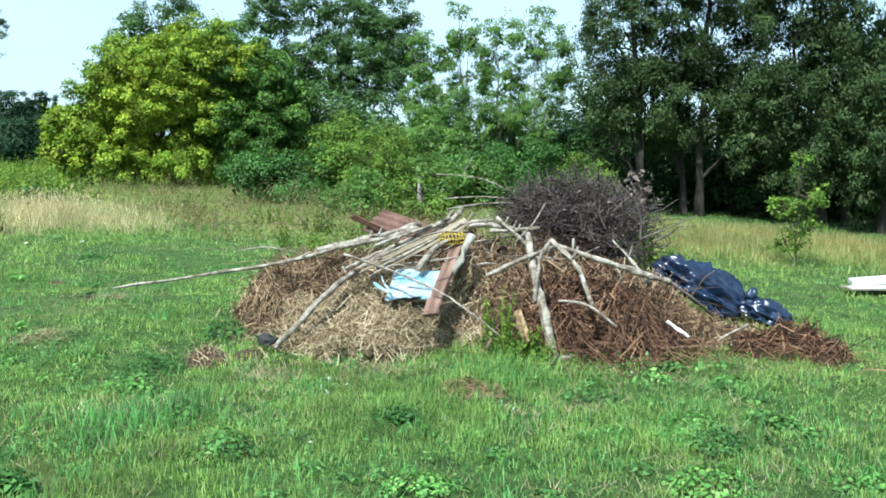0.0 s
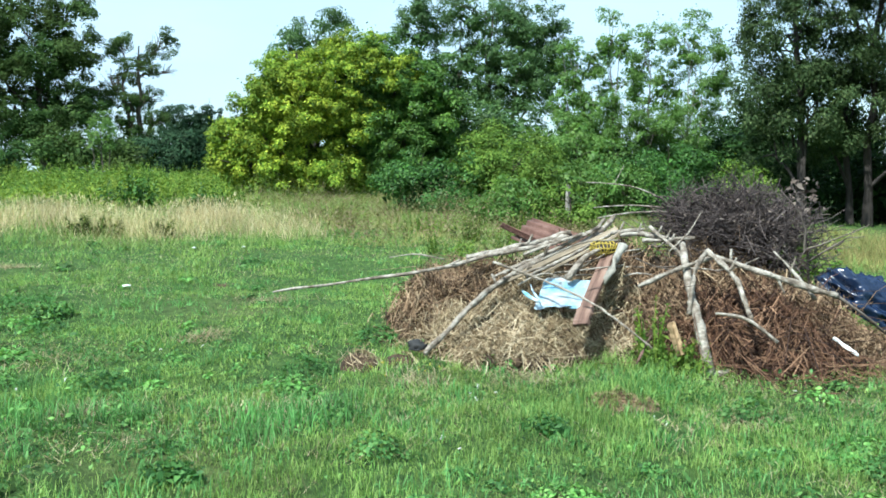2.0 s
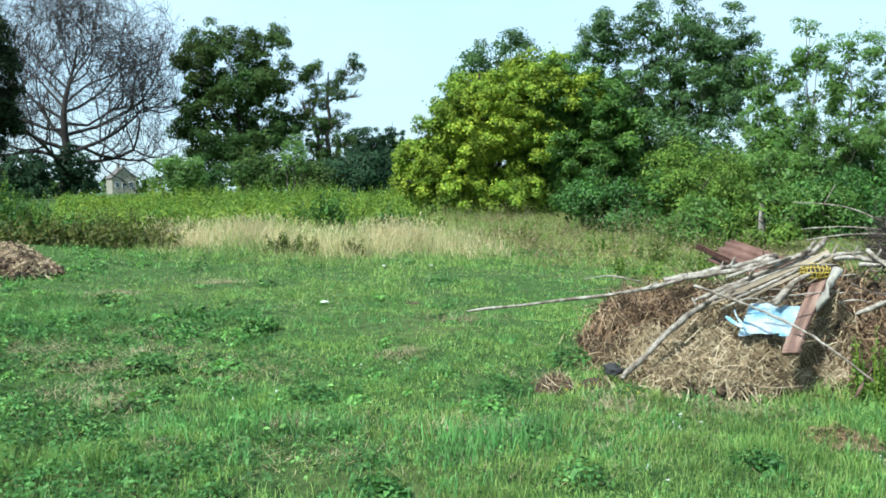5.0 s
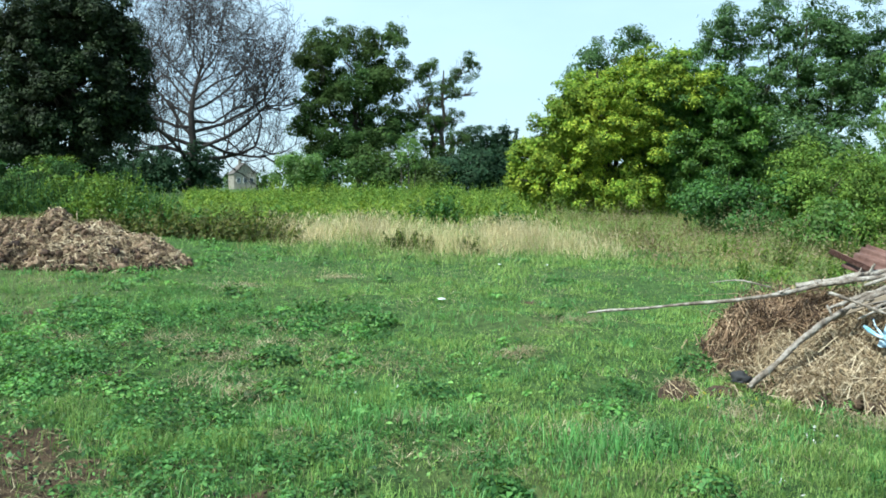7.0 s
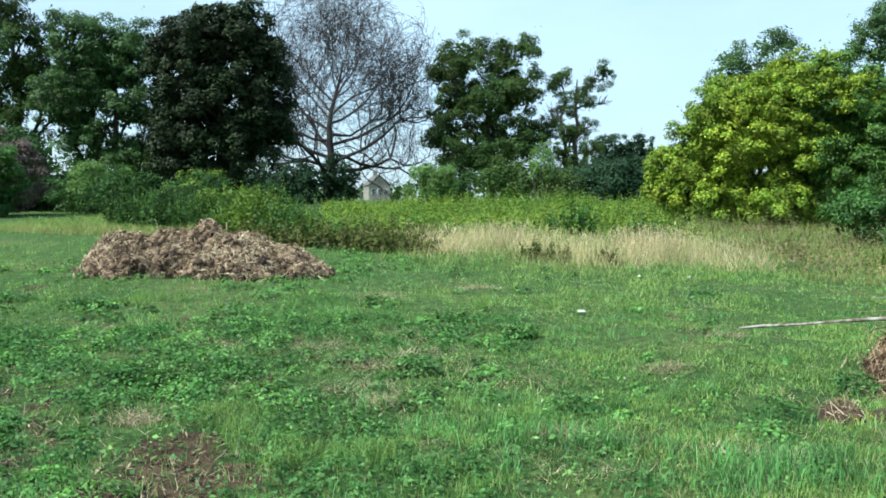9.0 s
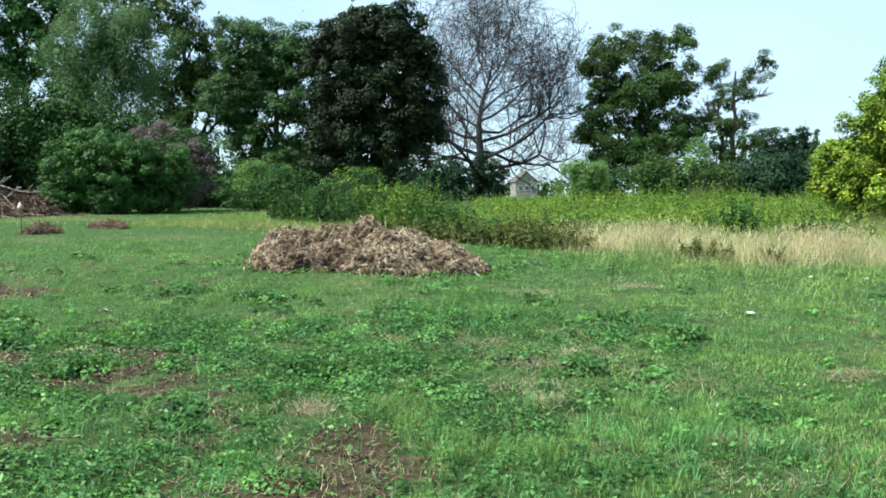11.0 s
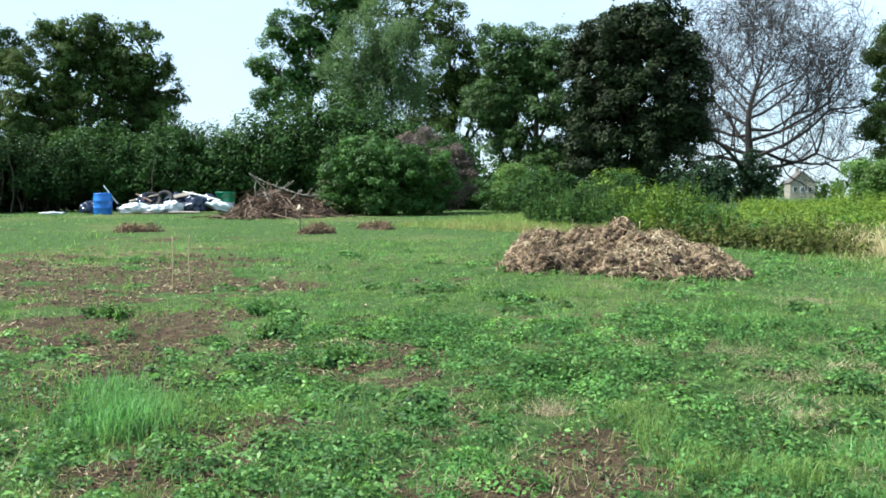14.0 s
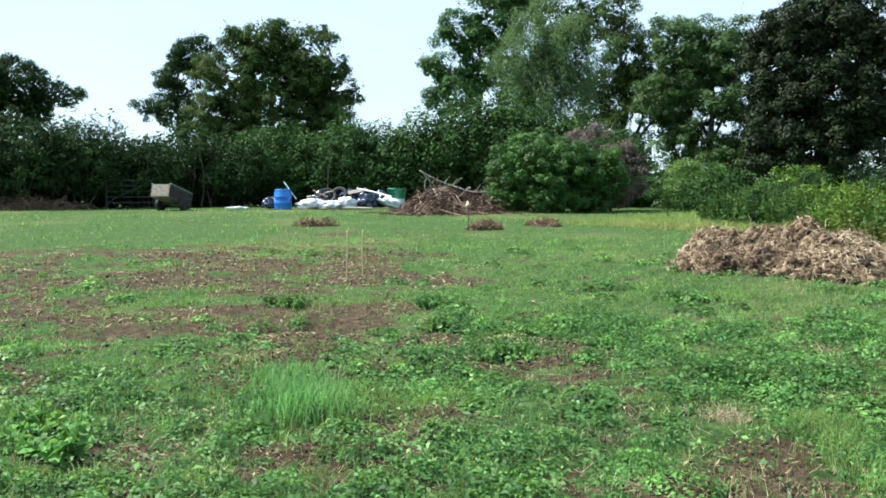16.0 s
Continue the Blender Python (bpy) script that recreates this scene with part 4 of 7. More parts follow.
hedge(-31.8, 21.0, -24.0, 26.5, (3.2, 2.7, 3.3, 3.0, 3.7, 4.4), 1.5, "dense hedge with bare stems below")
hedge(-24.0, 26.5, -18.0, 27.5, (4.2, 3.6, 3.0, 2.6), 1.4, "overgrown end of the hedge")


def far_woods():
    """The wooded skyline that closes the field all round."""
    cs = []
    for a in np.radians(np.arange(0, 360, 1.7)):
        r = RNG.uniform(210, 270)
        h = RNG.uniform(3.5, 6.5) if -1.1 < (a + math.pi) % (2 * math.pi) - math.pi < 1.3 else RNG.uniform(10, 16)
        c = np.array((-math.sin(a) * r, math.cos(a) * r, 1.3 + h * 0.42))
        d = unit(RNG.normal(size=(46, 3)))
        cs.append(c + d * RNG.uniform(0.4, 1.05, (46, 1)) * np.array((7.5, 6.0, h * 0.55)))
    c = np.repeat(np.concatenate(cs), 3, 0)
    c = c + RNG.normal(size=c.shape) * 0.5
    v, f = leaf_quads(c, RNG.normal(size=c.shape) + np.array((0, 0, 0.6)), RNG.uniform(1.1, 2.2, len(c)), 0.7, tri=True)
    tagged(part("far_woods", np_mesh("far_woods", v, f, LEAF_OAK)), "distant dark treeline round the field", "woods", kind="stuff")


far_woods()


# ---- meadow plants ----
def field_mask(x, y):
    """Where rough growth stands: 0 mown turf, 1 dry grass, 2 tall weeds, 3 docks and herbs."""
    front = 13.6 + 0.10 * (x - 0.5) ** 2 * (x < 0.5) + 0.16 * np.maximum(x - 1.5, 0) + 0.8 * (vnoise(np.c_[x, y], 1.3, 41) - 0.5)
    front = np.where(x < -3.6, 15.6 + 0.12 * np.abs(x + 3.6), front)
    wob = 1.4 * (vnoise(np.c_[x, y], 2.5, 42) - 0.5)
    out = np.zeros(len(x))
    out[(y > front)] = 1
    out[(y > 19.5 + wob - 0.15 * x) & (y > front)] = 2
    out[(x > 2.6 + wob) & (y > 12.6 + wob) & (y < 24)] = 3
    out[(x < -3.2 + 0.5 * wob) & (y > front) & (out == 1)] = 2
    out[(x < -14 + wob)] = 0
    right = (x > 7.6) & (y > 18.2 - x + wob * 0.8) & (y < 1.25 * x - 0.6 + wob) & (x + y < 29)
    out[right] = 1
    return out


FRINGE = ((2.3, 5.5, 0.5, 0.5), (3.0, 5.2, 0.6, 0.7), (3.7, 4.9, 0.6, 0.6), (4.4, 4.7, 0.6, 0.7), (5.3, 4.55, 0.7, 0.6), (-4.6, 10.2, 1.2, 0.6), (-1.0, 4.2, 0.5, 0.7), (-4.2, 3.4, 0.55, 1.6), (-5.6, 3.9, 0.5, 1.3), (-2.1, 4.9, 0.35, 0.9), (-3.6, 5.4, 0.3, 0.8), (0.4, 5.0, 0.9, 0.4))
DRY_SPOTS = ((-1.53, 7.83), (-2.26, 7.13), (-2.24, 9.92), (-1.31, 11.08), (-1.24, 6.88), (-0.57, 6.42), (-1.48, 5.84), (-1.25, 5.55), (-1.65, 6.5), (-0.2, 5.1), (0.9, 4.9), (1.9, 5.5), (2.6, 5.3), (0.6, 7.0), (-3.2, 6.9), (3.5, 4.2), (-2.6, 4.9), (1.3, 8.6))


def meadow():
    near = sector(165000, 2.6, 6.0)
    mid = sector(150000, 6.0, 10.5)
    far = sector(95000, 10.5, 17)
    back = sector(62000, 17, 34)
    lush, light = [], []
    for p, h, w, two in ((near, 0.055, 0.0032, True), (mid, 0.07, 0.0065, False), (far, 0.085, 0.0105, False), (back, 0.085, 0.019, False)):
        b = bare(p[:, 0], p[:, 1])
        long = vnoise(p[:, :2], 0.9, 51) * 0.55 + vnoise(p[:, :2], 0.28, 52) * 0.45
        tuft = 0.5 * vnoise(p[:, :2], 0.22, 53) + 0.5 * vnoise(p[:, :2], 0.6, 54)
        spot = np.max([np.exp(-((p[:, 0] - cx) ** 2 + (p[:, 1] - cy) ** 2) / 0.05) for cx, cy in DRY_SPOTS], axis=0)
        keep = (RNG.uniform(0, 1, len(p)) < np.clip(3.2 * (tuft - 0.23), 0.10, 1)) & (RNG.uniform(0, 1, len(p)) > 0.75 * spot) & (RNG.uniform(0, 1, len(p)) > b * np.where(p[:, 0] < -4, 0.68, 0.86)) & ((field_mask(p[:, 0], p[:, 1]) < 1) | (RNG.uniform(0, 1, len(p)) < np.where(p[:, 0] > 6, 0.85, 0.35)))
        left = 1 / (1 + np.exp((p[:, 0] + 1.6) / 0.8)) * np.clip((0.62 - vnoise(p[:, :2], 0.33, 58)) * 4, 0, 1)
        keep &= RNG.uniform(0, 1, len(p)) > 0.75 * left
        p, long = p[keep], long[keep]
        hh = h * (0.2 + 2.3 * long ** 2.4) * RNG.uniform(0.5, 1.4, len(p))
        for cx, cy, r, k in FRINGE:
            hh = hh * (1 + k * np.exp(-((p[:, 0] - cx) ** 2 + (p[:, 1] - cy) ** 2) / r ** 2))
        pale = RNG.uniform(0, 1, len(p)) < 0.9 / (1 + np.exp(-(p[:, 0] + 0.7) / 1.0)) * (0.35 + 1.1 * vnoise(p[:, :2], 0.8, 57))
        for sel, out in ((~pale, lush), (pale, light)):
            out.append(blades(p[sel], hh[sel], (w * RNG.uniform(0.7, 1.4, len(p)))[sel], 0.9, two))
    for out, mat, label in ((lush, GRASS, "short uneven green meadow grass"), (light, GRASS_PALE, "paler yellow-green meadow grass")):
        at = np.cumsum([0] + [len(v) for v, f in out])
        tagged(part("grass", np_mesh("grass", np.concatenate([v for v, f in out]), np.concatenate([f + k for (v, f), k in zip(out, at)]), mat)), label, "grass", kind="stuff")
    # dead blades and thatch in the turf
    p = np.concatenate([sector(46000, 2.6, 7), sector(36000, 7, 14)])
    k = 0.6 * vnoise(p[:, :2], 1.2, 61) + 0.4 * vnoise(p[:, :2], 0.35, 62) - 0.16 * bare(p[:, 0], p[:, 1])
    p = p[(k > 0.36) & (RNG.uniform(0, 1, len(p)) < 1.5 * (k - 0.2))]
    spots = np.repeat(np.array(DRY_SPOTS), 420, 0)
    spots = spots + RNG.normal(size=spots.shape) * np.array((0.17, 0.13)) * np.repeat(RNG.uniform(0.6, 1.5, (len(DRY_SPOTS), 1)), 420, 0)
    p = np.concatenate([p, np.c_[spots, GROUND_AT(spots[:, 0], spots[:, 1]) + 0.012]])
    v, f = blades(p, 0.065 * RNG.uniform(0.3, 1.6, len(p)), 0.0048, 1.9, False)
    tagged(part("thatch", np_mesh("thatch", v, f, THATCH)), "dry straw-coloured thatch in the turf", "dry grass", kind="stuff")


def rosettes():
    """Clover, plantain and nettle leaves low in the turf."""
    p = np.concatenate([sector(13000, 2.6, 7), sector(12000, 7, 14)])
    k = 0.5 + 0.45 * (0.5 * vnoise(p[:, :2], 0.9, 71) + 0.5 * vnoise(p[:, :2], 0.25, 72) - 0.5)
    left = 1 / (1 + np.exp((p[:, 0] - 0.2) / 1.2))
    p = p[k + 0.15 * left + RNG.normal(0, 0.10, len(p)) > 0.665]
    big = np.repeat(RNG.uniform(0.55, 1.25, len(p)) + 0.45 * (RNG.uniform(0, 1, len(p)) < 0.14), 7)
    c = np.repeat(p, 7, 0)
    a, r = RNG.uniform(0, 2 * np.pi, len(c)), RNG.uniform(0.005, 0.07, len(c)) * big
    c = c + np.c_[np.cos(a) * r, np.sin(a) * r, RNG.uniform(0.01, 0.07, len(c)) * big + 0.2 * r]
    v, f = leaf_quads(c, np.c_[np.cos(a) * 0.5, np.sin(a) * 0.5, np.ones(len(c))] + RNG.normal(size=c.shape) * 0.25, 0.023 * big * RNG.uniform(0.5, 1.6, len(c)), 0.5)
    # darker mats of ground ivy and young nettles on the plot side
    p2 = sector(16000, 2.8, 9, 4, 62)
    k2 = 0.6 * vnoise(p2[:, :2], 0.7, 73) + 0.4 * vnoise(p2[:, :2], 0.2, 74)
    dry2 = np.min([np.hypot(p2[:, 0] - cx, p2[:, 1] - cy) for cx, cy in DRY_SPOTS], axis=0)
    p2 = p2[(k2 > 0.53) & (p2[:, 0] < -0.5) & (p2[:, 0] > -5.5) & (bare(p2[:, 0], p2[:, 1]) < 0.25) & (dry2 > 0.3)]
    c2 = np.repeat(p2, 6, 0)
    a2, r2 = RNG.uniform(0, 2 * np.pi, len(c2)), RNG.uniform(0.005, 0.06, len(c2))
    c2 = c2 + np.c_[np.cos(a2) * r2, np.sin(a2) * r2, RNG.uniform(0.02, 0.09, len(c2))]
    v2, f2 = leaf_quads(c2, np.c_[np.cos(a2) * 0.6, np.sin(a2) * 0.6, np.ones(len(c2))] + RNG.normal(size=c2.shape) * 0.3, 0.03 * RNG.uniform(0.5, 1.4, len(c2)), 0.55)
    tagged(part("dark_weeds", np_mesh("dark_weeds", v2, f2, WEED_DARK)), "dark mats of ground ivy and young nettles", "weeds", kind="stuff")
    tagged(part("low_weeds", np_mesh("low_weeds", v, f, WEED_LEAF)), "low broad-leaved weeds scattered in the turf", "weeds", kind="stuff")


def tall_growth():
    # straw-dry grass, feathered out at its edges
    x, y = RNG.uniform(-8, 15, 260000), RNG.uniform(7, 24, 260000)
    m = field_mask(x, y) == 1
    x, y = x[m][:100000], y[m][:100000]
    thick = 0.6 * vnoise(np.c_[x, y], 1.4, 81) + 0.4 * vnoise(np.c_[x, y], 0.45, 82)
    edge = np.mean([(field_mask(x + a, y + b) == 1) for a, b in ((0, 0), (0, -0.5), (0.6, -0.3), (-0.6, -0.3), (0, -1.0), (1.2, 0), (-1.2, 0), (0, -1.6))], axis=0)
    keep = RNG.uniform(0, 1, len(x)) < 2.6 * (thick - 0.24) * (0.12 + 0.88 * edge ** 1.5)
    edge, x, y, thick = edge[keep], x[keep], y[keep], thick[keep]
    h = np.where(x > 6, 0.30, 0.46) * (0.30 + 0.95 * thick) * RNG.uniform(0.35, 1.3, len(x)) * (0.4 + 0.6 * edge)
    base = np.c_[x, y, GROUND_AT(x, y)]
    v, f = blades(base, h, 0.0065 * RNG.uniform(0.6, 1.5, len(x)), 0.8, False)
    west = np.repeat(x < 6, 3)
    for sel, mat, label in ((west, STRAW_BLADE, "tall straw-coloured dry grass"), (~west, DRY_OLIVE, "olive and tan dry grass below the trees")):
        k = sel[::3]
        tagged(part("dry_grass", np_mesh("dry_grass", v[sel], np.arange(3 * k.sum()).reshape(-1, 3), mat)), label, "dry grass", kind="stuff")
    # pale seed heads on the taller stalks
    top = (h > 0.28) & (RNG.uniform(0, 1, len(x)) < 0.3) & (x < 6)
    c = v.reshape(-1, 3, 3)[:, 2][top]
    v2, f2 = leaf_quads(c, RNG.normal(size=c.shape) * np.array((1, 1, 0.2)), 0.085 * RNG.uniform(0.6, 1.4, len(c)), 0.14, 0.1, 3.0)
    tagged(part("seed_heads", np_mesh("seed_heads", v2, f2, STRAW_BLADE)), "feathery pale seed heads over the dry grass", "dry grass", kind="stuff")
    # green blades growing up among the dry ones, and rough grass where the herbs stand
    x, y = RNG.uniform(-13, 14, 220000), RNG.uniform(8, 25, 220000)
    fm = field_mask(x, y)
    u = RNG.uniform(0, 1, len(x))
    ok = ((fm == 1) & (u < 0.30)) | ((fm == 3) & (u < 0.85)) | ((fm == 2) & (x < -4.5) & (u < 0.9)) | ((fm == 0) & (field_mask(x, y + 1.2) == 1) & (u < 0.3))
    x, y, fm = x[ok], y[ok], fm[ok]
    hh = np.where(fm == 3, 0.13 + 0.20 * np.clip((y - 14.5) / 3, 0, 1), 0.24) * (0.3 + 0.9 * vnoise(np.c_[x, y], 0.8, 83)) * RNG.uniform(0.5, 1.3, len(x))
    v, f = blades(np.c_[x, y, GROUND_AT(x, y)], hh, 0.011 * RNG.uniform(0.6, 1.5, len(x)), 0.9, False)
    tan = np.repeat(((fm == 3) | ((x < -3) & (y < 18.5))) & (RNG.uniform(0, 1, len(x)) < 0.05 + 0.65 * vnoise(np.c_[x, y], 1.2, 84)), 3)
    for sel, mat, label in ((~tan, ROUGH_GRASS, "rough yellow-green grass round the dry stand"), (tan, DRY_OLIVE, "rough olive and tan grass before the thicket")):
        tagged(part("rough_grass", np_mesh("rough_grass", v[sel], np.arange(sel.sum()).reshape(-1, 3), mat)), label, "grass", kind="stuff")
    # leafy weeds
    for mask, mat, name, label, n, h0, leaf, m in ((2, TALL_WEED, "tall_weeds", "tall bright yellow-green weeds", 6000, 0.66, 0.13, 15), (3, DOCK, "docks_and_herbs", "scattered docks and pinkish-brown seeding herbs", 2200, 0.66, 0.06, 14)):
        x, y = RNG.uniform(-15, 13, 80000), RNG.uniform(12, 40, 80000)
        ok = field_mask(x, y) == mask
        ok &= (x > -5.0) | ((x > -7.5) & (RNG.uniform(0, 1, len(x)) < 0.2)) | (np.degrees(np.arctan2(-x, y)) < 16)
        ok &= (x > -3.0) | (y > 18.5) | (RNG.uniform(0, 1, len(x)) < 0.3) | (mask == 3)
        x, y = x[ok][:n], y[ok][:n]
        az = np.degrees(np.arctan2(-x, y))
        h = h0 * (0.10 + 0.50 * vnoise(np.c_[x, y], 2.6, 91) + 1.0 * vnoise(np.c_[x, y], 0.8, 92) ** 2) * RNG.uniform(0.6, 1.35, len(x))
        h = h * np.where((np.abs(az - 13.6) < 2.6) & (y > 19), 0.5, 1.0)
        t = np.tile(np.linspace(0.15, 1.0, m), len(x))
        c = np.repeat(np.c_[x, y, GROUND_AT(x, y)], m, 0)
        lean = np.repeat(RNG.normal(0, 0.12, (len(x), 2)), m, 0) * t[:, None]
        c[:, :2] += lean
        c[:, 2] += t * np.repeat(h, m)
        a = RNG.uniform(0, 2 * np.pi, len(c))
        r = (0.15 * (1.02 - t)) * RNG.uniform(0.3, 1.3, len(c)) + 0.01
        c[:, 0] += np.cos(a) * r
        c[:, 1] += np.sin(a) * r
        v, f = leaf_quads(c, np.c_[np.cos(a), np.sin(a), np.full(len(a), 0.9)], leaf * (1.2 - 0.75 * t) * RNG.uniform(0.7, 1.4, len(c)), 0.40, tri=True)
        tagged(part(name, np_mesh(name, v, f, mat)), label, "weeds", kind="stuff")


def soil_crumbs():
    """Loose crumbs and pebbles on the bare earth."""
    p = np.concatenate([sector(26000, 2.8, 8), sector(14000, 8, 15)])
    p = RNG.permutation(p[bare(p[:, 0], p[:, 1]) > 0.3])[:5000]
    m = len(p)
    r = 0.003 + 0.010 * RNG.uniform(0, 1, m) ** 4 + 0.0011 * np.hypot(p[:, 0], p[:, 1]) * RNG.uniform(0.4, 1.2, m)
    octa = np.array(((1, 0, 0), (0, 1, 0), (-1, 0, 0), (0, -1, 0), (0, 0, 1), (0, 0, -1.0)))
    tri = np.array(((0, 1, 4), (1, 2, 4), (2, 3, 4), (3, 0, 4), (1, 0, 5), (2, 1, 5), (3, 2, 5), (0, 3, 5)))
    turn3 = np.linalg.qr(RNG.normal(size=(m, 3, 3)))[0] * (r[:, None] * RNG.uniform(0.5, 1.4, (m, 3)))[:, None, :]
    v = np.einsum("mij,kj->mki", turn3, octa) + (p + np.c_[np.zeros((m, 2)), r * 0.3])[:, None]
    f = (tri[None] + (np.arange(m) * 6)[:, None, None]).reshape(-1, 3)
    tagged(part("soil_crumbs", np_mesh("soil_crumbs", v.reshape(-1, 3), f, SOIL_CRUMB)), "loose brown crumbs of earth on bare patches", "soil", kind="stuff")


def tussocks():
    """Tufts of longer, coarser grass standing out of the sward."""
    out, k = [], 0
    for n, r0, r1, m, w in ((950, 2.6, 6.0, 26, 0.0048), (1300, 6.0, 10.5, 20, 0.0075), (900, 10.5, 17, 14, 0.013)):
        p = sector(n, r0, r1)
        thick = 0.55 * vnoise(p[:, :2], 1.3, 101) + 0.45 * vnoise(p[:, :2], 0.5, 102)
        p = p[(thick > 0.42) & (bare(p[:, 0], p[:, 1]) < 0.6) & (field_mask(p[:, 0], p[:, 1]) < 1)]
        grow = np.repeat(RNG.uniform(0.45, 1.0, len(p)) ** 1.5 + 0.6 * (RNG.uniform(0, 1, len(p)) < 0.07), m)
        c = np.repeat(p, m, 0)
        off = RNG.normal(size=(len(c), 2)) * (0.045 * (0.5 + grow))[:, None]
        c = np.c_[c[:, :2] + off, c[:, 2] - 0.005]
        v, f = blades(c, 0.125 * grow * RNG.uniform(0.45, 1.2, len(c)), w * RNG.uniform(0.7, 1.4, len(c)), 0.9, r0 < 6)
        out.append((v, f + k))
        k += len(v)
    for cx, cy, n, h in ((-4.45, 3.2, 900, 0.20), (-5.2, 3.65, 500, 0.15), (0.95, 4.75, 420, 0.16), (-0.35, 5.0, 420, 0.15), (3.2, 4.85, 420, 0.15)):
        q = np.array((cx, cy)) + RNG.normal(size=(n, 2)) * np.array((0.20, 0.15))
        v, f = blades(np.c_[q, GROUND_AT(q[:, 0], q[:, 1])], h * RNG.uniform(0.4, 1.2, n), 0.006, 0.8, True)
        out.append((v, f + k))
        k += len(v)
    tagged(part("tussocks", np_mesh("tussocks", np.concatenate([v for v, f in out]), np.concatenate([f for v, f in out]), TUSSOCK)), "lush blue-green tussocks in the shorter turf", "grass", kind="stuff")


def weed_mats():
    """Low domed mats of broad-leaved weeds, thick on the dug side of the field."""
    bins = {0: [], 1: [], 2: []}
    for n, r0, r1, leaf in ((1150, 2.7, 5.0, 0.028), (1300, 5.0, 8.5, 0.036), (900, 8.5, 15, 0.052)):
        p = sector(n, r0, r1)
        side = 1 / (1 + np.exp((p[:, 0] + 0.6) / 0.8))
        near_heap = np.exp(-((p[:, 0] - 4.3) ** 2 + (p[:, 1] - 3.7) ** 2) / 1.2)
        thick = vnoise(p[:, :2], 1.6, 111)
        p = p[(RNG.uniform(0, 1, len(p)) < (0.035 + 0.62 * side + 0.4 * near_heap) * (0.1 + 1.1 * thick)) & ((bare(p[:, 0], p[:, 1]) < 0.3) | (RNG.uniform(0, 1, len(p)) < 0.42)) & (field_mask(p[:, 0], p[:, 1]) < 1)]
        for q in p:
            r = (0.04 + 0.17 * RNG.uniform(0, 1) ** 2) * (1 + 0.03 * r0)
            h = RNG.uniform(0.15, 0.5) * r + 0.015
            m = int(0.55 * math.pi * r * r / (0.27 * leaf * leaf)) + 5
            a, t = RNG.uniform(0, 2 * np.pi, m), np.sqrt(RNG.uniform(0, 1, m))
            t = t * (0.6 + 0.8 * vnoise(np.c_[np.cos(a), np.sin(a)] + q[:2] * 3, 0.7, 113))
            d = np.c_[np.cos(a) * t, np.sin(a) * t * 0.85]
            xy = q[:2] + d * r
            z = GROUND_AT(xy[:, 0], xy[:, 1]) + h * np.clip(1 - t * t, 0, 1) * RNG.uniform(0.35, 1.1, m) + 0.012
            kind = int(RNG.choice(3, p=(0.40, 0.42, 0.18) if q[0] < -1.2 and r0 < 5 else (0.44, 0.28, 0.28)))
            bins[kind].append((np.c_[xy, z], np.c_[d * 0.7, np.ones(m)] + RNG.normal(size=(m, 3)) * 0.32, leaf * RNG.uniform(0.55, 1.35, m)))
    for kind, mat, label in ((0, WEED_LEAF, "low mats of broad-leaved weeds in the plot"), (1, WEED_DARK, "dark low mats of nettle and ground ivy"), (2, WEED_BRIGHT, "fresh bright green mats of mallow and clover")):
        v, f = leaf_quads(np.concatenate([q[0] for q in bins[kind]]), np.concatenate([q[1] for q in bins[kind]]), np.concatenate([q[2] for q in bins[kind]]), 0.66, 0.14)
        tagged(part("weed_mats", np_mesh("weed_mats", v, f, mat)), label, "weeds", kind="stuff")


def straw_litter():
    """Bleached stalks and leaf bits strewn on the bare earth."""
    p = np.concatenate([sector(30000, 2.7, 8), sector(26000, 8, 17)])
    p = p[(bare(p[:, 0], p[:, 1]) > 0.35) & (vnoise(p[:, :2], 0.5, 121) > 0.42) & ((p[:, 0] < -4.5) | (RNG.uniform(0, 1, len(p)) < 0.35))]
    p = RNG.permutation(p)[:4600]
    n = len(p)
    d = np.hypot(p[:, 0], p[:, 1])
    v, f = leaf_quads(p + np.array((0, 0, 0.014)), np.array((0, 0, 1.0)) + RNG.normal(size=(n, 3)) * 0.25, (0.025 + 0.003 * d) * RNG.uniform(0.5, 1.7, n), 0.2, 0.1)
    tagged(part("straw_litter", np_mesh("straw_litter", v, f, THATCH)), "bleached stalks and leaf bits strewn on bare soil", "litter", kind="stuff")


def clover_flowers():
    """White clover heads and a few yellow ones in the turf."""
    for mat, name, label, spots, n in ((FLOWER_WHITE, "clover_flowers", "small white clover heads in the turf", ((2.05, 4.85), (1.75, 4.05), (4.1, 4.4), (2.2, 4.8), (0.4, 6.6), (3.0, 4.2), (-0.5, 5.6)), 2), (FLOWER_YELLOW, "yellow_flowers", "small yellow flowers in the turf", ((1.85, 5.6), (1.95, 5.55)), 4)):
        p = np.repeat(np.array(spots), n, 0) + RNG.normal(size=(n * len(spots), 2)) * 0.11
        c = np.c_[p, GROUND_AT(p[:, 0], p[:, 1]) + RNG.uniform(0.05, 0.09, len(p))]
        c = np.repeat(c, 7, 0) + RNG.normal(size=(7 * len(p), 3)) * 0.006
        v, f = leaf_quads(c, RNG.normal(size=c.shape) + np.array((0, 0, 0.8)), 0.010, 0.7, 0.2)
        tagged(part(name, np_mesh(name, v, f, mat)), label, "flowers", kind="stuff")


meadow()
clover_flowers()
tussocks()
weed_mats()
straw_litter()
soil_crumbs()
rosettes()
tall_growth()


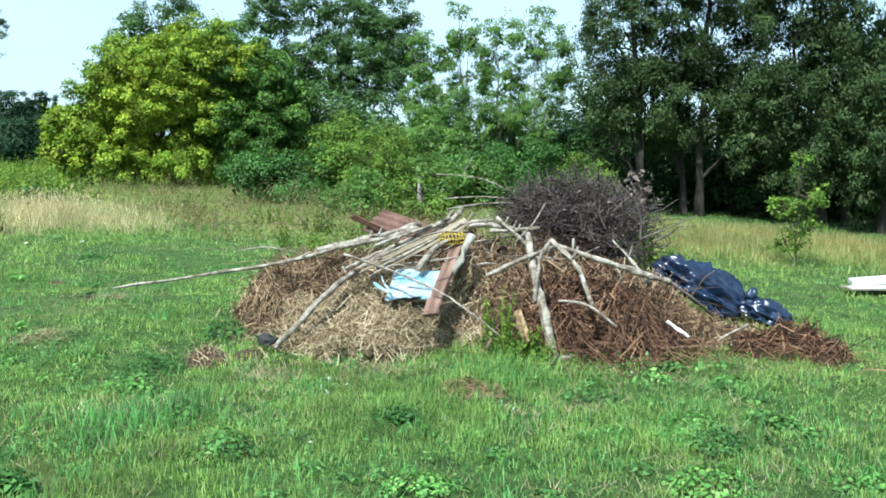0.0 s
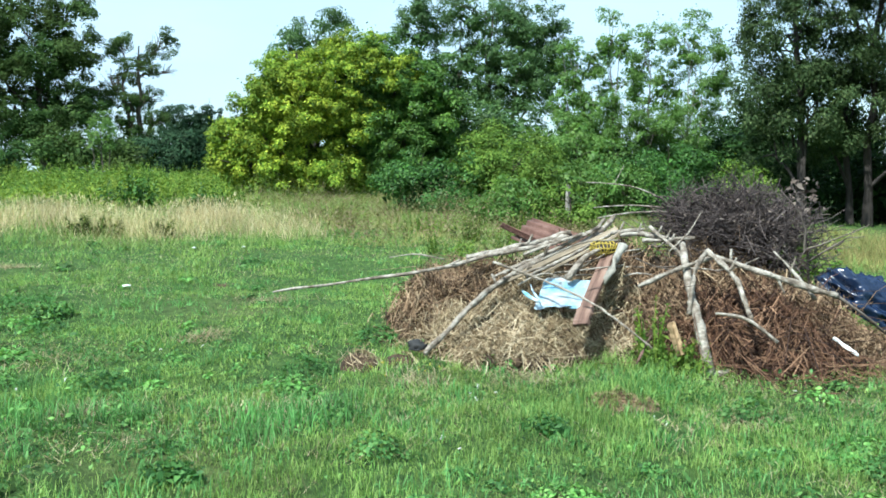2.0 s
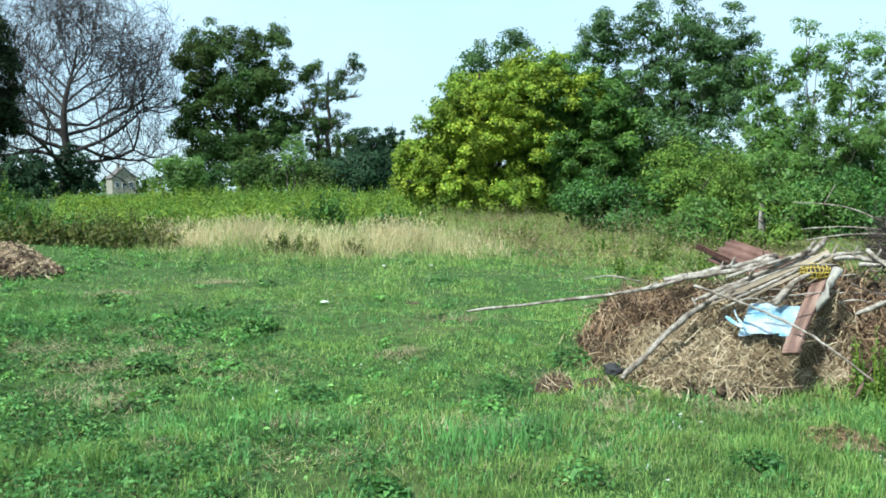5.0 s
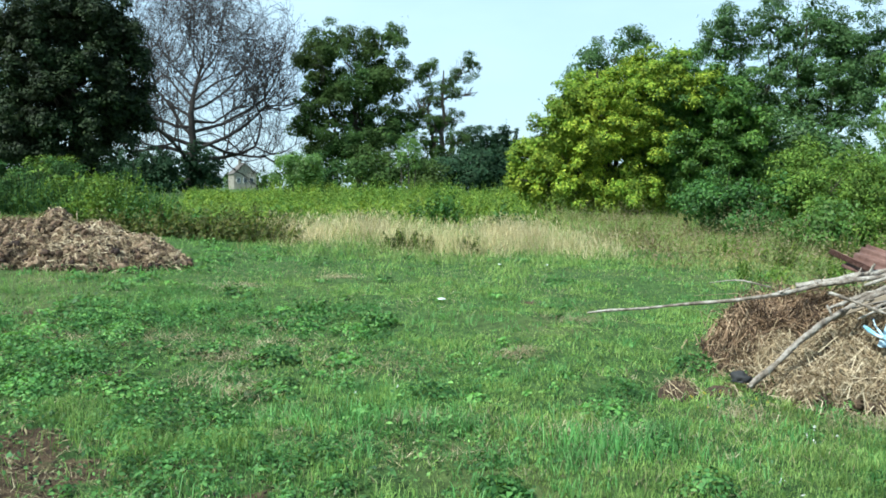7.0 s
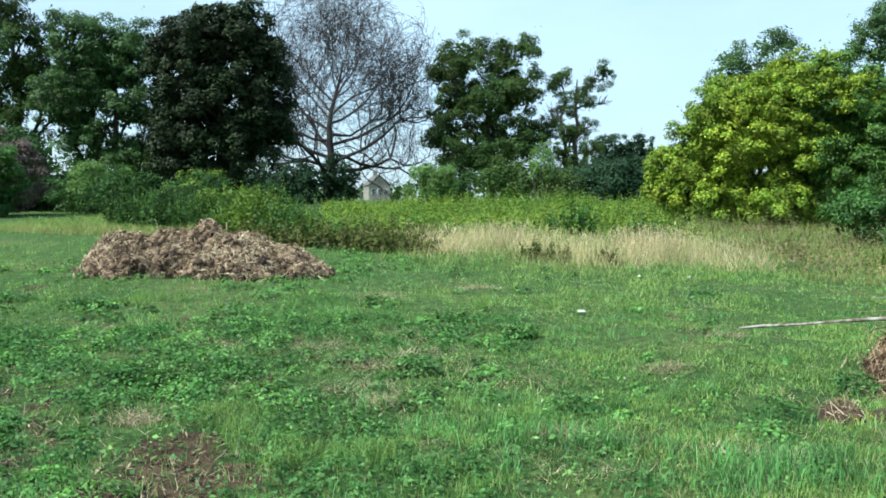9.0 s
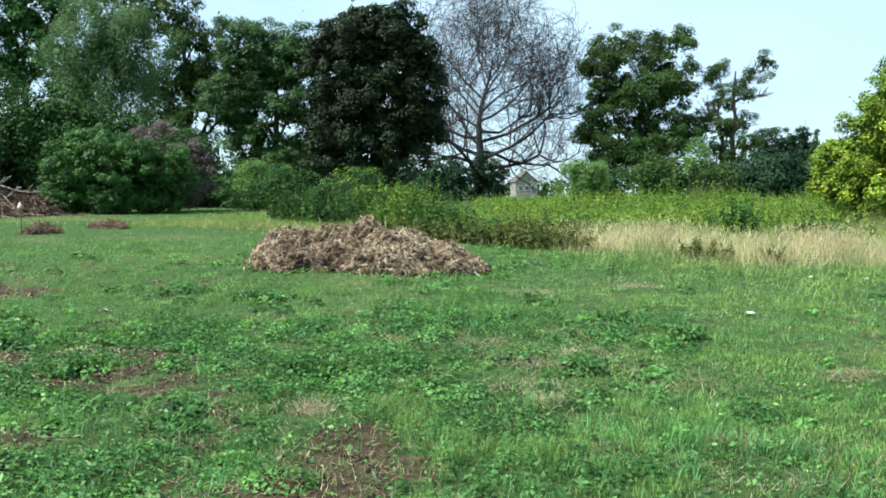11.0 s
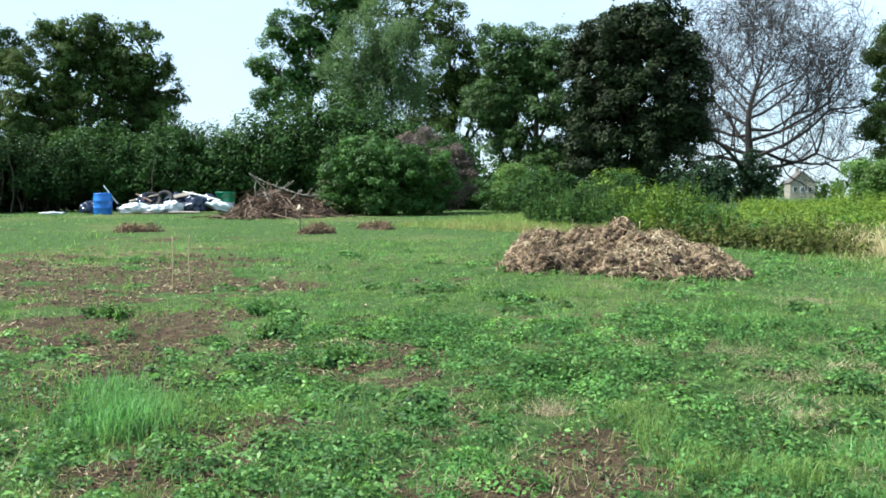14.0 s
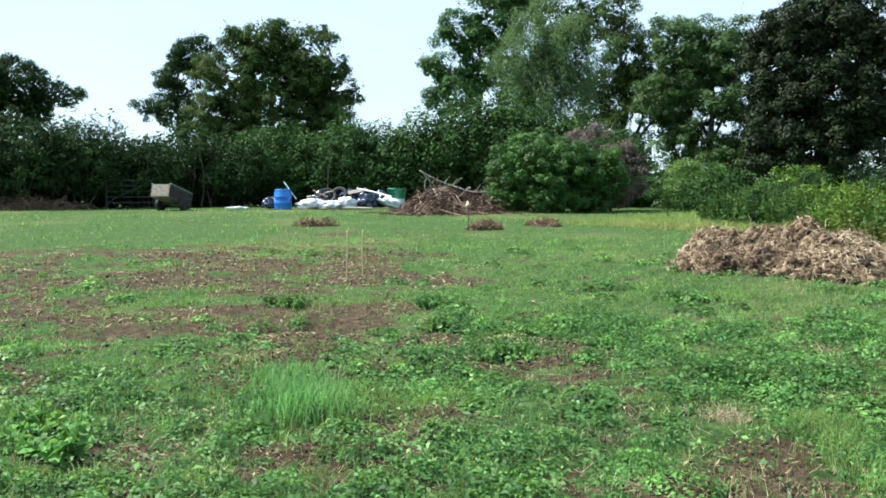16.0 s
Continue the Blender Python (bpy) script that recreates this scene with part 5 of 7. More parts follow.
# ---- heaps ----
def lump_mesh():
    """A rough unit lump."""
    bm = bmesh.new()
    bmesh.ops.create_icosphere(bm, subdivisions=1, radius=1.0)
    v = np.array([q.co for q in bm.verts])
    f = np.array([[q.index for q in t.verts] for t in bm.faces])
    bm.free()
    return v, f


LUMP_V, LUMP_F = lump_mesh()


def heap(name, label, place, turn, bumps, strands, bed, hair, length=0.25, width=0.006, res=0.045, rough=0.07, category="heap", lift=0.05, warp=0.22, mess=0.6, tuft=0.13, clods=0, clod=0.06, wild=0):
    """A mound of dead plant stuff: a lumpy bed, clods, and tufts of loose strands lying every way. bumps: (u, v, height, half length, half depth)."""
    root = new(name)
    z0 = float(ground_z(*place))
    root.matrix_world = pose(place[0], place[1], z0, 0, 0, turn)
    tagged(root, label, category)
    ca, sa2 = math.cos(radians(turn)), math.sin(radians(turn))

    def height(u, v):
        q = np.zeros(len(u))
        w = np.c_[u, v]
        wu, wv = u + warp * (vnoise(w, 0.45, 15) - 0.5) + warp * 0.6 * (vnoise(w, 0.17, 17) - 0.5), v + warp * (vnoise(w, 0.45, 16) - 0.5) + warp * 0.6 * (vnoise(w, 0.17, 18) - 0.5)
        for bu, bv, bh, ru, rv in bumps:
            e = np.sqrt(((wu - bu) / ru) ** 2 + ((wv - bv) / rv) ** 2)
            q = np.maximum(q, bh * np.clip(1 - (e / 1.3) ** 1.55, 0, 1) ** 0.95)
        p = np.c_[u, v]
        q = q * (0.66 + 0.44 * vnoise(p, 0.34, 5) + 0.28 * vnoise(p, 0.14, 8)) + np.where(q > 0.008, rough * (vnoise(p, tuft * 0.8, 6) - 0.45) * np.clip(q / 0.12, 0, 1), -0.12)
        gx, gy = place[0] + u * ca - v * sa2, place[1] + u * sa2 + v * ca
        return q + ground_z(gx, gy) - z0

    def over(u, v):
        gx, gy = place[0] + u * ca - v * sa2, place[1] + u * sa2 + v * ca
        return height(u, v) - (ground_z(gx, gy) - z0)

    u0, u1 = min(b[0] - 1.4 * b[3] for b in bumps) - 0.25, max(b[0] + 1.4 * b[3] for b in bumps) + 0.25
    v0, v1 = min(b[1] - 1.4 * b[4] for b in bumps) - 0.25, max(b[1] + 1.4 * b[4] for b in bumps) + 0.25
    gu, gv = np.arange(u0, u1, res), np.arange(v0, v1, res)
    u, v = np.meshgrid(gu, gv, indexing="ij")
    k = len(gv)
    i, j = np.meshgrid(np.arange(len(gu) - 1), np.arange(k - 1), indexing="ij")
    a = i * k + j
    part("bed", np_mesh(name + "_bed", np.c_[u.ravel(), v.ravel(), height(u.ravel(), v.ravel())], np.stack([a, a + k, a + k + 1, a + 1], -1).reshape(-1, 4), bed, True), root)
    if clods:
        cu, cv = RNG.uniform(u0, u1, clods * 5), RNG.uniform(v0, v1, clods * 5)
        on = over(cu, cv) > 0.01
        cu, cv = cu[on][:clods], cv[on][:clods]
        m = len(cu)
        r = clod * RNG.uniform(0.4, 1.5, m)
        frame3 = np.linalg.qr(RNG.normal(size=(m, 3, 3)))[0] * (r[:, None] * np.array((1.25, 0.9, 0.6)))[:, None, :]
        lump = LUMP_V[None] * (0.30 + 1.0 * vnoise((LUMP_V[None] + np.arange(m)[:, None, None] * 5.3).reshape(-1, 3), 0.5, 9).reshape(m, -1))[:, :, None]
        vv = np.einsum("mij,mkj->mki", frame3, lump) + np.c_[cu, cv, height(cu, cv) + r * 0.25][:, None]
        part("loose_earth", np_mesh(name + "_lumps", vv.reshape(-1, 3), (LUMP_F[None] + (np.arange(m) * len(LUMP_V))[:, None, None]).reshape(-1, 3), bed, False), root, kind="stuff")
    # strands gathered in tufts, each tuft lying its own way
    tufts = max(6, strands // 22)
    tu, tv = RNG.uniform(u0, u1, tufts * 6), RNG.uniform(v0, v1, tufts * 6)
    on = over(tu, tv) > 0.006
    tu, tv = tu[on][:tufts], tv[on][:tufts]
    n = len(tu) * 22
    spread = length * 0.33
    su, sv = np.repeat(tu, 22) + RNG.normal(0, spread, n), np.repeat(tv, 22) + RNG.normal(0, spread, n)
    ang = np.repeat(RNG.uniform(0, 2 * np.pi, len(tu)), 22) + RNG.normal(0, mess, n)
    rise = np.repeat(RNG.uniform(0, lift, len(tu)), 22)
    curl = RNG.normal(0, 1.1, n)
    ln = length * RNG.uniform(0.35, 1.5, n)
    arch = np.abs(RNG.normal(0, lift, n))
    tail = RNG.normal(0, lift, n)
    ang = np.pi * RNG.integers(0, 2, n) + RNG.normal(0, mess, n)
    pts, z = [], height(su, sv)
    for s in range(3):
        up = (0.0, 1.0, 0.35)[s] * arch + rise + (0, 0.3, 1.0)[s] * tail
        pts.append(np.c_[su, sv, z + up])
        du, dv = (height(su + 0.12, sv) - height(su - 0.12, sv)) / 0.24, (height(su, sv + 0.12) - height(su, sv - 0.12)) / 0.24
        steep = np.hypot(du, dv) + 1e-6
        across, along = np.cos(ang) * ln / 2, np.sin(ang) * ln / 2 / np.sqrt(1 + steep ** 2)
        su, sv = su + (-dv * across + du * along) / steep, sv + (du * across + dv * along) / steep
        ang = ang + curl
        z = np.clip(height(su, sv), z - 0.32 * ln, z + 0.32 * ln)
    pts = np.stack(pts, 1)
    d = unit(np.gradient(pts, axis=1))
    side = unit(np.cross(d, RNG.normal(size=(n, 1, 3)))) * (width * RNG.uniform(0.5, 1.5, n) / 2)[:, None, None]
    vv = np.stack([pts - side, pts + side], 2).reshape(-1, 3)
    i = (np.arange(n)[:, None] * 6 + np.arange(2)[None] * 2).reshape(-1, 1)
    if wild:
        wu, wv = RNG.uniform(u0, u1, wild * 8), RNG.uniform(v0, v1, wild * 8)
        on = over(wu, wv) > 0.05
        wu, wv = wu[on][:wild], wv[on][:wild]
        stalks = Buffer()
        for a, b, z in zip(wu, wv, height(wu, wv)):
            way = unit(RNG.normal(size=3) * np.array((1, 1, 0.35)) + np.array((0, 0, 0.25)))
            run = length * RNG.uniform(1.0, 2.6)
            start = np.array((a, b, z - 0.01))
            bend = RNG.normal(size=3) * run * 0.12
            stalks.tube([start, start + way * run * 0.5 + bend, start + way * run - np.array((0, 0, run * 0.2))], (width * 0.6, width * 0.5, width * 0.25), 3)
        part("stray_stalk", stalks.mesh(name + "_stalks", hair), root, kind="stuff")
    part("straw", np_mesh(name + "_strands", vv, i + np.array((0, 1, 3, 2)), hair), root, kind="stuff")
    return root


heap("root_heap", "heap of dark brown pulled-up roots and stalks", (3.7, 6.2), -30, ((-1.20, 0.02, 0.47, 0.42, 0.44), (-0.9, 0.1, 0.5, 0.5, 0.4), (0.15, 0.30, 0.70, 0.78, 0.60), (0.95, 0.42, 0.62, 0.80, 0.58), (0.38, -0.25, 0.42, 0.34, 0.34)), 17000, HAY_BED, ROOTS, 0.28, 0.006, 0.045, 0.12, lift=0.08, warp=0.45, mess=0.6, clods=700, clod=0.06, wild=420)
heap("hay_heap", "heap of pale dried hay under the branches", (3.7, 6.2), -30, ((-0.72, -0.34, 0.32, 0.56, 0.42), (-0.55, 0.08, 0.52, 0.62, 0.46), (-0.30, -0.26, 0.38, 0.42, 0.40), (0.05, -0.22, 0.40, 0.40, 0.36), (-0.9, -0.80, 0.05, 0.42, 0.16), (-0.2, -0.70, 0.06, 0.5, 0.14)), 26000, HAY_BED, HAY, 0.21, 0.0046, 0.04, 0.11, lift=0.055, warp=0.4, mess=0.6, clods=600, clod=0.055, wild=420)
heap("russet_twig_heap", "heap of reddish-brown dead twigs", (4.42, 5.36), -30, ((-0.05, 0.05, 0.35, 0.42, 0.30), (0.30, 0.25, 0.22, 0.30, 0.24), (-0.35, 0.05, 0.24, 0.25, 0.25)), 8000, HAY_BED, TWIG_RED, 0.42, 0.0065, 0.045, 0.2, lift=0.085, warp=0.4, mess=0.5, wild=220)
heap("hay_scraps", "sloping trail of brown earth and plant scraps", (5.35, 5.14), -30, ((0, 0.16, 0.15, 0.6, 0.22), (-0.45, 0.36, 0.30, 0.5, 0.30), (-0.85, 0.55, 0.36, 0.4, 0.3)), 7000, COMPOST_BED, ROOTS, 0.15, 0.006, 0.04, lift=0.04, clods=260, clod=0.035, wild=160)
heap("russet_twig_heap", "small clump of reddish-brown twigs at the heap's end", (5.72, 4.62), -35, ((0, 0, 0.17, 0.30, 0.18), (0.22, -0.04, 0.12, 0.22, 0.14)), 1800, HAY_BED, TWIG_RED, 0.24, 0.006, 0.04, 0.1, lift=0.05, warp=0.3, wild=60)
heap("compost_heap", "broad heap of brown straw and dug-out weeds", (-5.35, 12.3), 20, ((0.05, 0.05, 0.49, 0.60, 0.80), (-1.05, 0.0, 0.41, 0.44, 0.70), (-0.5, 0.1, 0.40, 0.50, 0.70), (0.45, -0.25, 0.40, 0.62, 0.70), (0.95, -0.55, 0.29, 0.52, 0.60), (1.25, -0.95, 0.18, 0.40, 0.42), (-0.75, -1.12, 0.27, 0.62, 0.36), (0.45, -1.10, 0.25, 0.70, 0.40), (-0.2, -0.6, 0.20, 0.9, 0.5)), 20000, COMPOST_BED, COMPOST, 0.16, 0.0085, 0.045, 0.12, lift=0.035, warp=0.32, mess=0.8, tuft=0.25, clods=2600, clod=0.055, wild=200)
heap("straw_clump", "small flattened clump of pale straw", (1.58, 5.93), -15, ((0, 0, 0.07, 0.12, 0.08),), 360, HAY_BED, HAY, 0.10, 0.004, lift=0.022, warp=0.08, mess=1.2)
heap("straw_clump", "small flattened clump of pale straw", (1.88, 5.96), -15, ((0, 0, 0.05, 0.10, 0.07),), 220, HAY_BED, HAY, 0.10, 0.004, lift=0.022, warp=0.08, mess=1.2)
heap("straw_clump", "flat brown tuft of dead grass", (2.94, 4.68), -30, ((0, 0, 0.045, 0.20, 0.14),), 420, COMPOST_BED, ROOTS, 0.11, 0.004, lift=0.014, warp=0.08, mess=1.2)
heap("brush_pile", "far heap of brown brushwood in front of the hedge", (-18.4, 18.9), 42, ((-0.35, 0, 0.50, 0.80, 0.85), (0.45, 0, 0.36, 0.62, 0.7)), 4200, HAY_BED, BRUSH, 0.8, 0.017, 0.1, 0.2, lift=0.09, warp=0.5, mess=0.7, wild=40)


# the hedge's shade on the bank is put into its dark bed colour
heap("earth_bank", "bank of bare reddish-brown earth below the hedge", (-33.6, 10.0), 56, ((0, 0, 0.60, 2.6, 0.7), (2.6, 0.1, 0.45, 1.6, 0.6), (-2.4, 0, 0.6, 1.8, 0.7)), 500, HAY_BED, ROOTS, 0.3, 0.012, 0.15, 0.12, category="earth", clods=240, clod=0.10)


# ---- standing weed clumps ----
def weed_clump(label, x, y, w, h, mat, stems=30, leaf=0.10, name="weed_clump", deep=0.8):
    """A clump of upright leafy stems."""
    root = new(name)
    z = float(GROUND_AT(np.array([x]), np.array([y]))[0])
    root.matrix_world = pose(x, y, z)
    tagged(root, label, "weeds")
    bx, by = RNG.normal(0, w * 0.24, stems), RNG.normal(0, w * 0.24 * deep, stems)
    hh = h * RNG.uniform(0.45, 1.05, stems) * np.exp(-((bx / w) ** 2 + (by / w) ** 2) * 1.6)
    lean = np.c_[bx, by] * 0.45 + RNG.normal(0, 0.08, (stems, 2)) * h
    buf = Buffer()
    for k in range(stems):
        buf.tube([(bx[k], by[k], -0.02), (bx[k] + lean[k, 0] * 0.4, by[k] + lean[k, 1] * 0.4, hh[k] * 0.55), (bx[k] + lean[k, 0], by[k] + lean[k, 1], hh[k])], (0.008, 0.006, 0.003), 4)
    m = 26
    t = np.tile(np.linspace(0.08, 1.0, m), stems)
    c = np.c_[np.repeat(bx, m) + np.repeat(lean[:, 0], m) * t, np.repeat(by, m) + np.repeat(lean[:, 1], m) * t, np.repeat(hh, m) * t]
    a = RNG.uniform(0, 2 * np.pi, len(c))
    r = leaf * (1.15 - 0.75 * t) * RNG.uniform(0.3, 1.2, len(c))
    c = c + np.c_[np.cos(a) * r, np.sin(a) * r, RNG.normal(0, 0.02, len(c))]
    v, f = leaf_quads(c, np.c_[np.cos(a) * 0.7, np.sin(a) * 0.7, np.ones(len(a))] + RNG.normal(size=c.shape) * 0.55, leaf * (1.25 - 0.7 * t) * RNG.uniform(0.7, 1.3, len(c)), 0.5)
    part("stemwork", buf.mesh(name + "_stems", TALL_WEED), root, kind="stuff")
    part("foliage", np_mesh(name + "_leaves", v, f, mat), root)


# beside the compost heap
for x, y, w, h, n, mat in ((-6.4, 17.5, 1.4, 1.15, 120, LEAF_BUSH), (-5.5, 17.0, 1.4, 0.9, 80, LEAF_GREEN), (-7.7, 18.6, 1.5, 0.85, 80, LEAF_HEDGE), (-9.0, 19.4, 1.5, 1.0, 70, LEAF_HEDGE), (-10.4, 19.8, 1.6, 1.05, 70, LEAF_HEDGE)):
    weed_clump("spiky yellow-green thicket behind the compost heap" if mat is LEAF_BUSH else "dense green scrub behind the compost heap", x, y, w, h, mat, n, 0.10)
for x, y, w, h, n in ((-5.0, 15.9, 1.6, 0.55, 60), (-4.0, 15.7, 1.5, 0.50, 60), (-3.1, 15.4, 1.3, 0.42, 46), (-3.7, 16.9, 1.8, 0.6, 60), (-5.6, 15.4, 1.1, 0.5, 40)):
    weed_clump("low tangle of brambles, green and brown", x, y, w, h, BRAMBLE, n, 0.10, "bramble")
for x, y, w, h in ((4.3, 12.2, 0.7, 0.32), (5.3, 14.0, 1.0, 0.42), (4.9, 15.4, 0.9, 0.4), (5.6, 12.8, 0.7, 0.3), (6.4, 13.6, 1.0, 0.5), (6.9, 15.2, 1.2, 0.6), (3.6, 17.6, 1.2, 0.45)):
    weed_clump("low tangle of brambles, green and brown", x, y, w, h, LEAF_BUSH if w < 1.0 else BRAMBLE, int(26 * w), 0.05, "bramble")
weed_clump("small dark shrub at the edge of the dry grass", -0.58, 14.6, 0.75, 0.38, BRAMBLE, 34, 0.07)
weed_clump("small dark weed at the edge of the dry grass", 0.45, 14.5, 0.4, 0.30, BRAMBLE, 16, 0.06)
weed_clump("dark bushy weed in the yellow-green growth", -0.14, 20.8, 1.1, 0.85, LEAF_GREEN, 40, 0.13)
weed_clump("dark upright weed in the yellow-green growth", 1.3, 18.6, 0.7, 0.7, LEAF_GREEN, 24, 0.11)
NETTLES = ((-1.27, 8.77, 0.30, 0.14), (-0.58, 7.95, 0.24, 0.15), (-2.9, 5.6, 0.25, 0.10), (-4.6, 5.2, 0.4, 0.15), (-5.6, 5.6, 0.3, 0.12), (-3.2, 4.4, 0.26, 0.11), (-6.6, 6.4, 0.4, 0.10), (-5.0, 8.4, 0.25, 0.09), (2.3, 4.3, 0.22, 0.10), (0.3, 4.0, 0.2, 0.09), (-7.6, 5.4, 0.5, 0.15))
for x, y, w, h in ((-4.75, 1.95, 0.34, 0.20), (-5.15, 2.0, 0.26, 0.16)):
    weed_clump("leafy clump of young burdock in the plot", x, y, w, h, WEED_BRIGHT, 9, 0.085, "burdock")
for x, y, w, h in NETTLES:
    weed_clump("low clump of dark nettles in the turf", x, y, w, h, WEED_LEAF if h > 0.115 else WEED_DARK, int(14 + 50 * w * RNG.uniform(0.3, 1.0)), 0.05, "nettle_clump")
for x, y, w, h in ((3.72, 5.12, 0.25, 0.30), (3.55, 5.25, 0.3, 0.24), (3.62, 5.42, 0.22, 0.52), (5.6, 5.62, 0.3, 0.3)):
    weed_clump("fresh green weed growing through the heap", x, y, w, h, LEAF_BUSH, 16, 0.05)


# ---- materials of the dumped things ----
def plain(name, col, rough=0.5, metal=0.0, spots=0.25, scale=6.0, bump=0.15, bump_scale=25.0):
    dark = tuple(c * (1 - spots) for c in col)
    lite = tuple(min(1, c * (1 + spots * 0.6)) for c in col)
    return rough_stuff(name, [(0.3, dark), (0.55, col), (0.8, lite)], scale, 5, rough, bump, bump_scale, metal=metal, gloss=0.5)


BIN_BAG = plain("black_polythene", (0.010, 0.020, 0.050), 0.22, 0, 0.3, 4, 0.5, 14)
BIN_BAG.node_tree.nodes["Principled BSDF"].inputs["Specular IOR Level"].default_value = 0.6
WHITE_PLASTIC = plain("white_woven_plastic", (0.58, 0.61, 0.63), 0.45, 0, 0.3, 7, 0.3)
BLUE_PLASTIC = plain("blue_plastic", (0.025, 0.17, 0.58), 0.35, 0, 0.2, 4, 0.1)
GREEN_PLASTIC = plain("green_plastic", (0.01, 0.20, 0.10), 0.4, 0, 0.2)
SACK_FILM = rough_stuff("blue_and_white_film", [(0.34, (0.14, 0.36, 0.55)), (0.43, (0.36, 0.60, 0.75)), (0.54, (0.60, 0.68, 0.73)), (0.8, (0.74, 0.77, 0.78))], 6.0, 3, 0.3, 0.3, 18, gloss=0.5)
PLANK_BROWN = rough_stuff("red_brown_plank", [(0.32, (0.05, 0.03, 0.023)), (0.5, (0.15, 0.088, 0.066)), (0.66, (0.26, 0.17, 0.13)), (0.78, (0.45, 0.38, 0.32))], 5, 7, 0.75, 0.6, 45, stretch=(0.4, 3, 3))
BOARD_RUST = rough_stuff("rusty_sheet", [(0.3, (0.06, 0.032, 0.025)), (0.5, (0.125, 0.066, 0.05)), (0.8, (0.21, 0.125, 0.10))], 6, 7, 0.7, 0.4, 40)
# dark brown for the trailer's shaded panels and the net sack's filling
SHADE_AND_FILL_BROWN = rough_stuff("shaded_panel_and_filling_brown", [(0.3, (0.02, 0.016, 0.013)), (0.55, (0.05, 0.04, 0.033)), (0.8, (0.10, 0.085, 0.07))], 5, 7, 0.8, 0.5, 30, stretch=(0.5, 3, 3))
WHITE_PAINT = plain("white_painted_board", (0.78, 0.78, 0.76), 0.5, 0, 0.18, 5, 0.2)
GREY_WOOD = rough_stuff("grey_wood", [(0.3, (0.13, 0.11, 0.09)), (0.55, (0.26, 0.225, 0.185)), (0.8, (0.40, 0.36, 0.30))], 5, 7, 0.85, 0.5, 30, stretch=(0.5, 3, 3))
SAWN_WOOD = rough_stuff("sawn_timber", [(0.3, (0.10, 0.075, 0.05)), (0.5, (0.27, 0.215, 0.15)), (0.78, (0.48, 0.41, 0.31))], 6, 6, 0.8, 0.3, 40, stretch=(0.4, 3, 3))
FRESH_WOOD = rough_stuff("split_wood", [(0.3, (0.20, 0.125, 0.06)), (0.55, (0.37, 0.255, 0.14)), (0.8, (0.50, 0.38, 0.24))], 8, 6, 0.8, 0.4, 50, stretch=(0.4, 3, 3))
RUBBER = plain("tyre_rubber", (0.02, 0.02, 0.02), 0.8, 0, 0.3)
GALVANISED = plain("galvanised_steel", (0.34, 0.35, 0.36), 0.5, 0.8, 0.2)
STEEL_DARK = plain("dark_steel", (0.06, 0.06, 0.065), 0.6, 0.6, 0.3)
NET_YELLOW = plain("yellow_netting", (0.42, 0.31, 0.04), 0.6, 0, 0.4, 14, 0.4, 60)
STONE_WALL = rough_stuff("cream_stone_wall", [(0.3, (0.20, 0.18, 0.145)), (0.55, (0.27, 0.25, 0.20)), (0.8, (0.34, 0.315, 0.26))], 1.2, 6, 0.9, 0.3, 6)
ROOF_TILE = rough_stuff("grey_brown_roof", [(0.3, (0.07, 0.062, 0.055)), (0.6, (0.13, 0.115, 0.10))], 2.0, 5, 0.85, 0.4, 8)
PANE = plain("dark_window_pane", (0.04, 0.05, 0.06), 0.1, 0, 0.1)
CANE = plain("bamboo_cane", (0.48, 0.38, 0.20), 0.6, 0, 0.2)


def thing(name, label, category, place, turn=0, tilt=(0, 0), group=""):
    root = new(name)
    root.matrix_world = pose(place[0], place[1], place[2], tilt[0], tilt[1], turn)
    return tagged(root, label, category, group)


def box(name, size, material, parent, at=(0, 0, 0), turn=(0, 0, 0), bevel=0.006, label="", wear=0.0):
    bm = bmesh.new()
    bmesh.ops.create_cube(bm, size=1.0)
    bmesh.ops.scale(bm, vec=size, verts=bm.verts)
    if wear:
        bmesh.ops.subdivide_edges(bm, edges=bm.edges, cuts=3, use_grid_fill=True)
        for v in bm.verts:
            v.co += Vector(RNG.normal(size=3)) * wear
    if bevel:
        bmesh.ops.bevel(bm, geom=[e for e in bm.edges if e.calc_face_angle(0) > 0.6], offset=bevel, segments=2, affect="EDGES")
    ob = part(name, bm_mesh(name, bm, material, False), parent, label)
    ob.matrix_basis = pose(*at, *turn)
    return ob


def lathe(name, profile, material, parent, at=(0, 0, 0), turn=(0, 0, 0), sides=24, label="", smooth=True):
    """A turned part from (radius, height) pairs."""
    bm = bmesh.new()
    rings = []
    for r, z in profile:
        rings.append([bm.verts.new((max(r, 0.0005) * math.cos(k * math.tau / sides), max(r, 0.0005) * math.sin(k * math.tau / sides), z)) for k in range(sides)])
    for a, b in zip(rings, rings[1:]):
        for k in range(sides):
            bm.faces.new((a[k], a[(k + 1) % sides], b[(k + 1) % sides], b[k]))
    bm.faces.new(rings[0])
    bm.faces.new(rings[-1])
    ob = part(name, bm_mesh(name, bm, material, smooth), parent, label)
    ob.matrix_basis = pose(*at, *turn)
    return ob


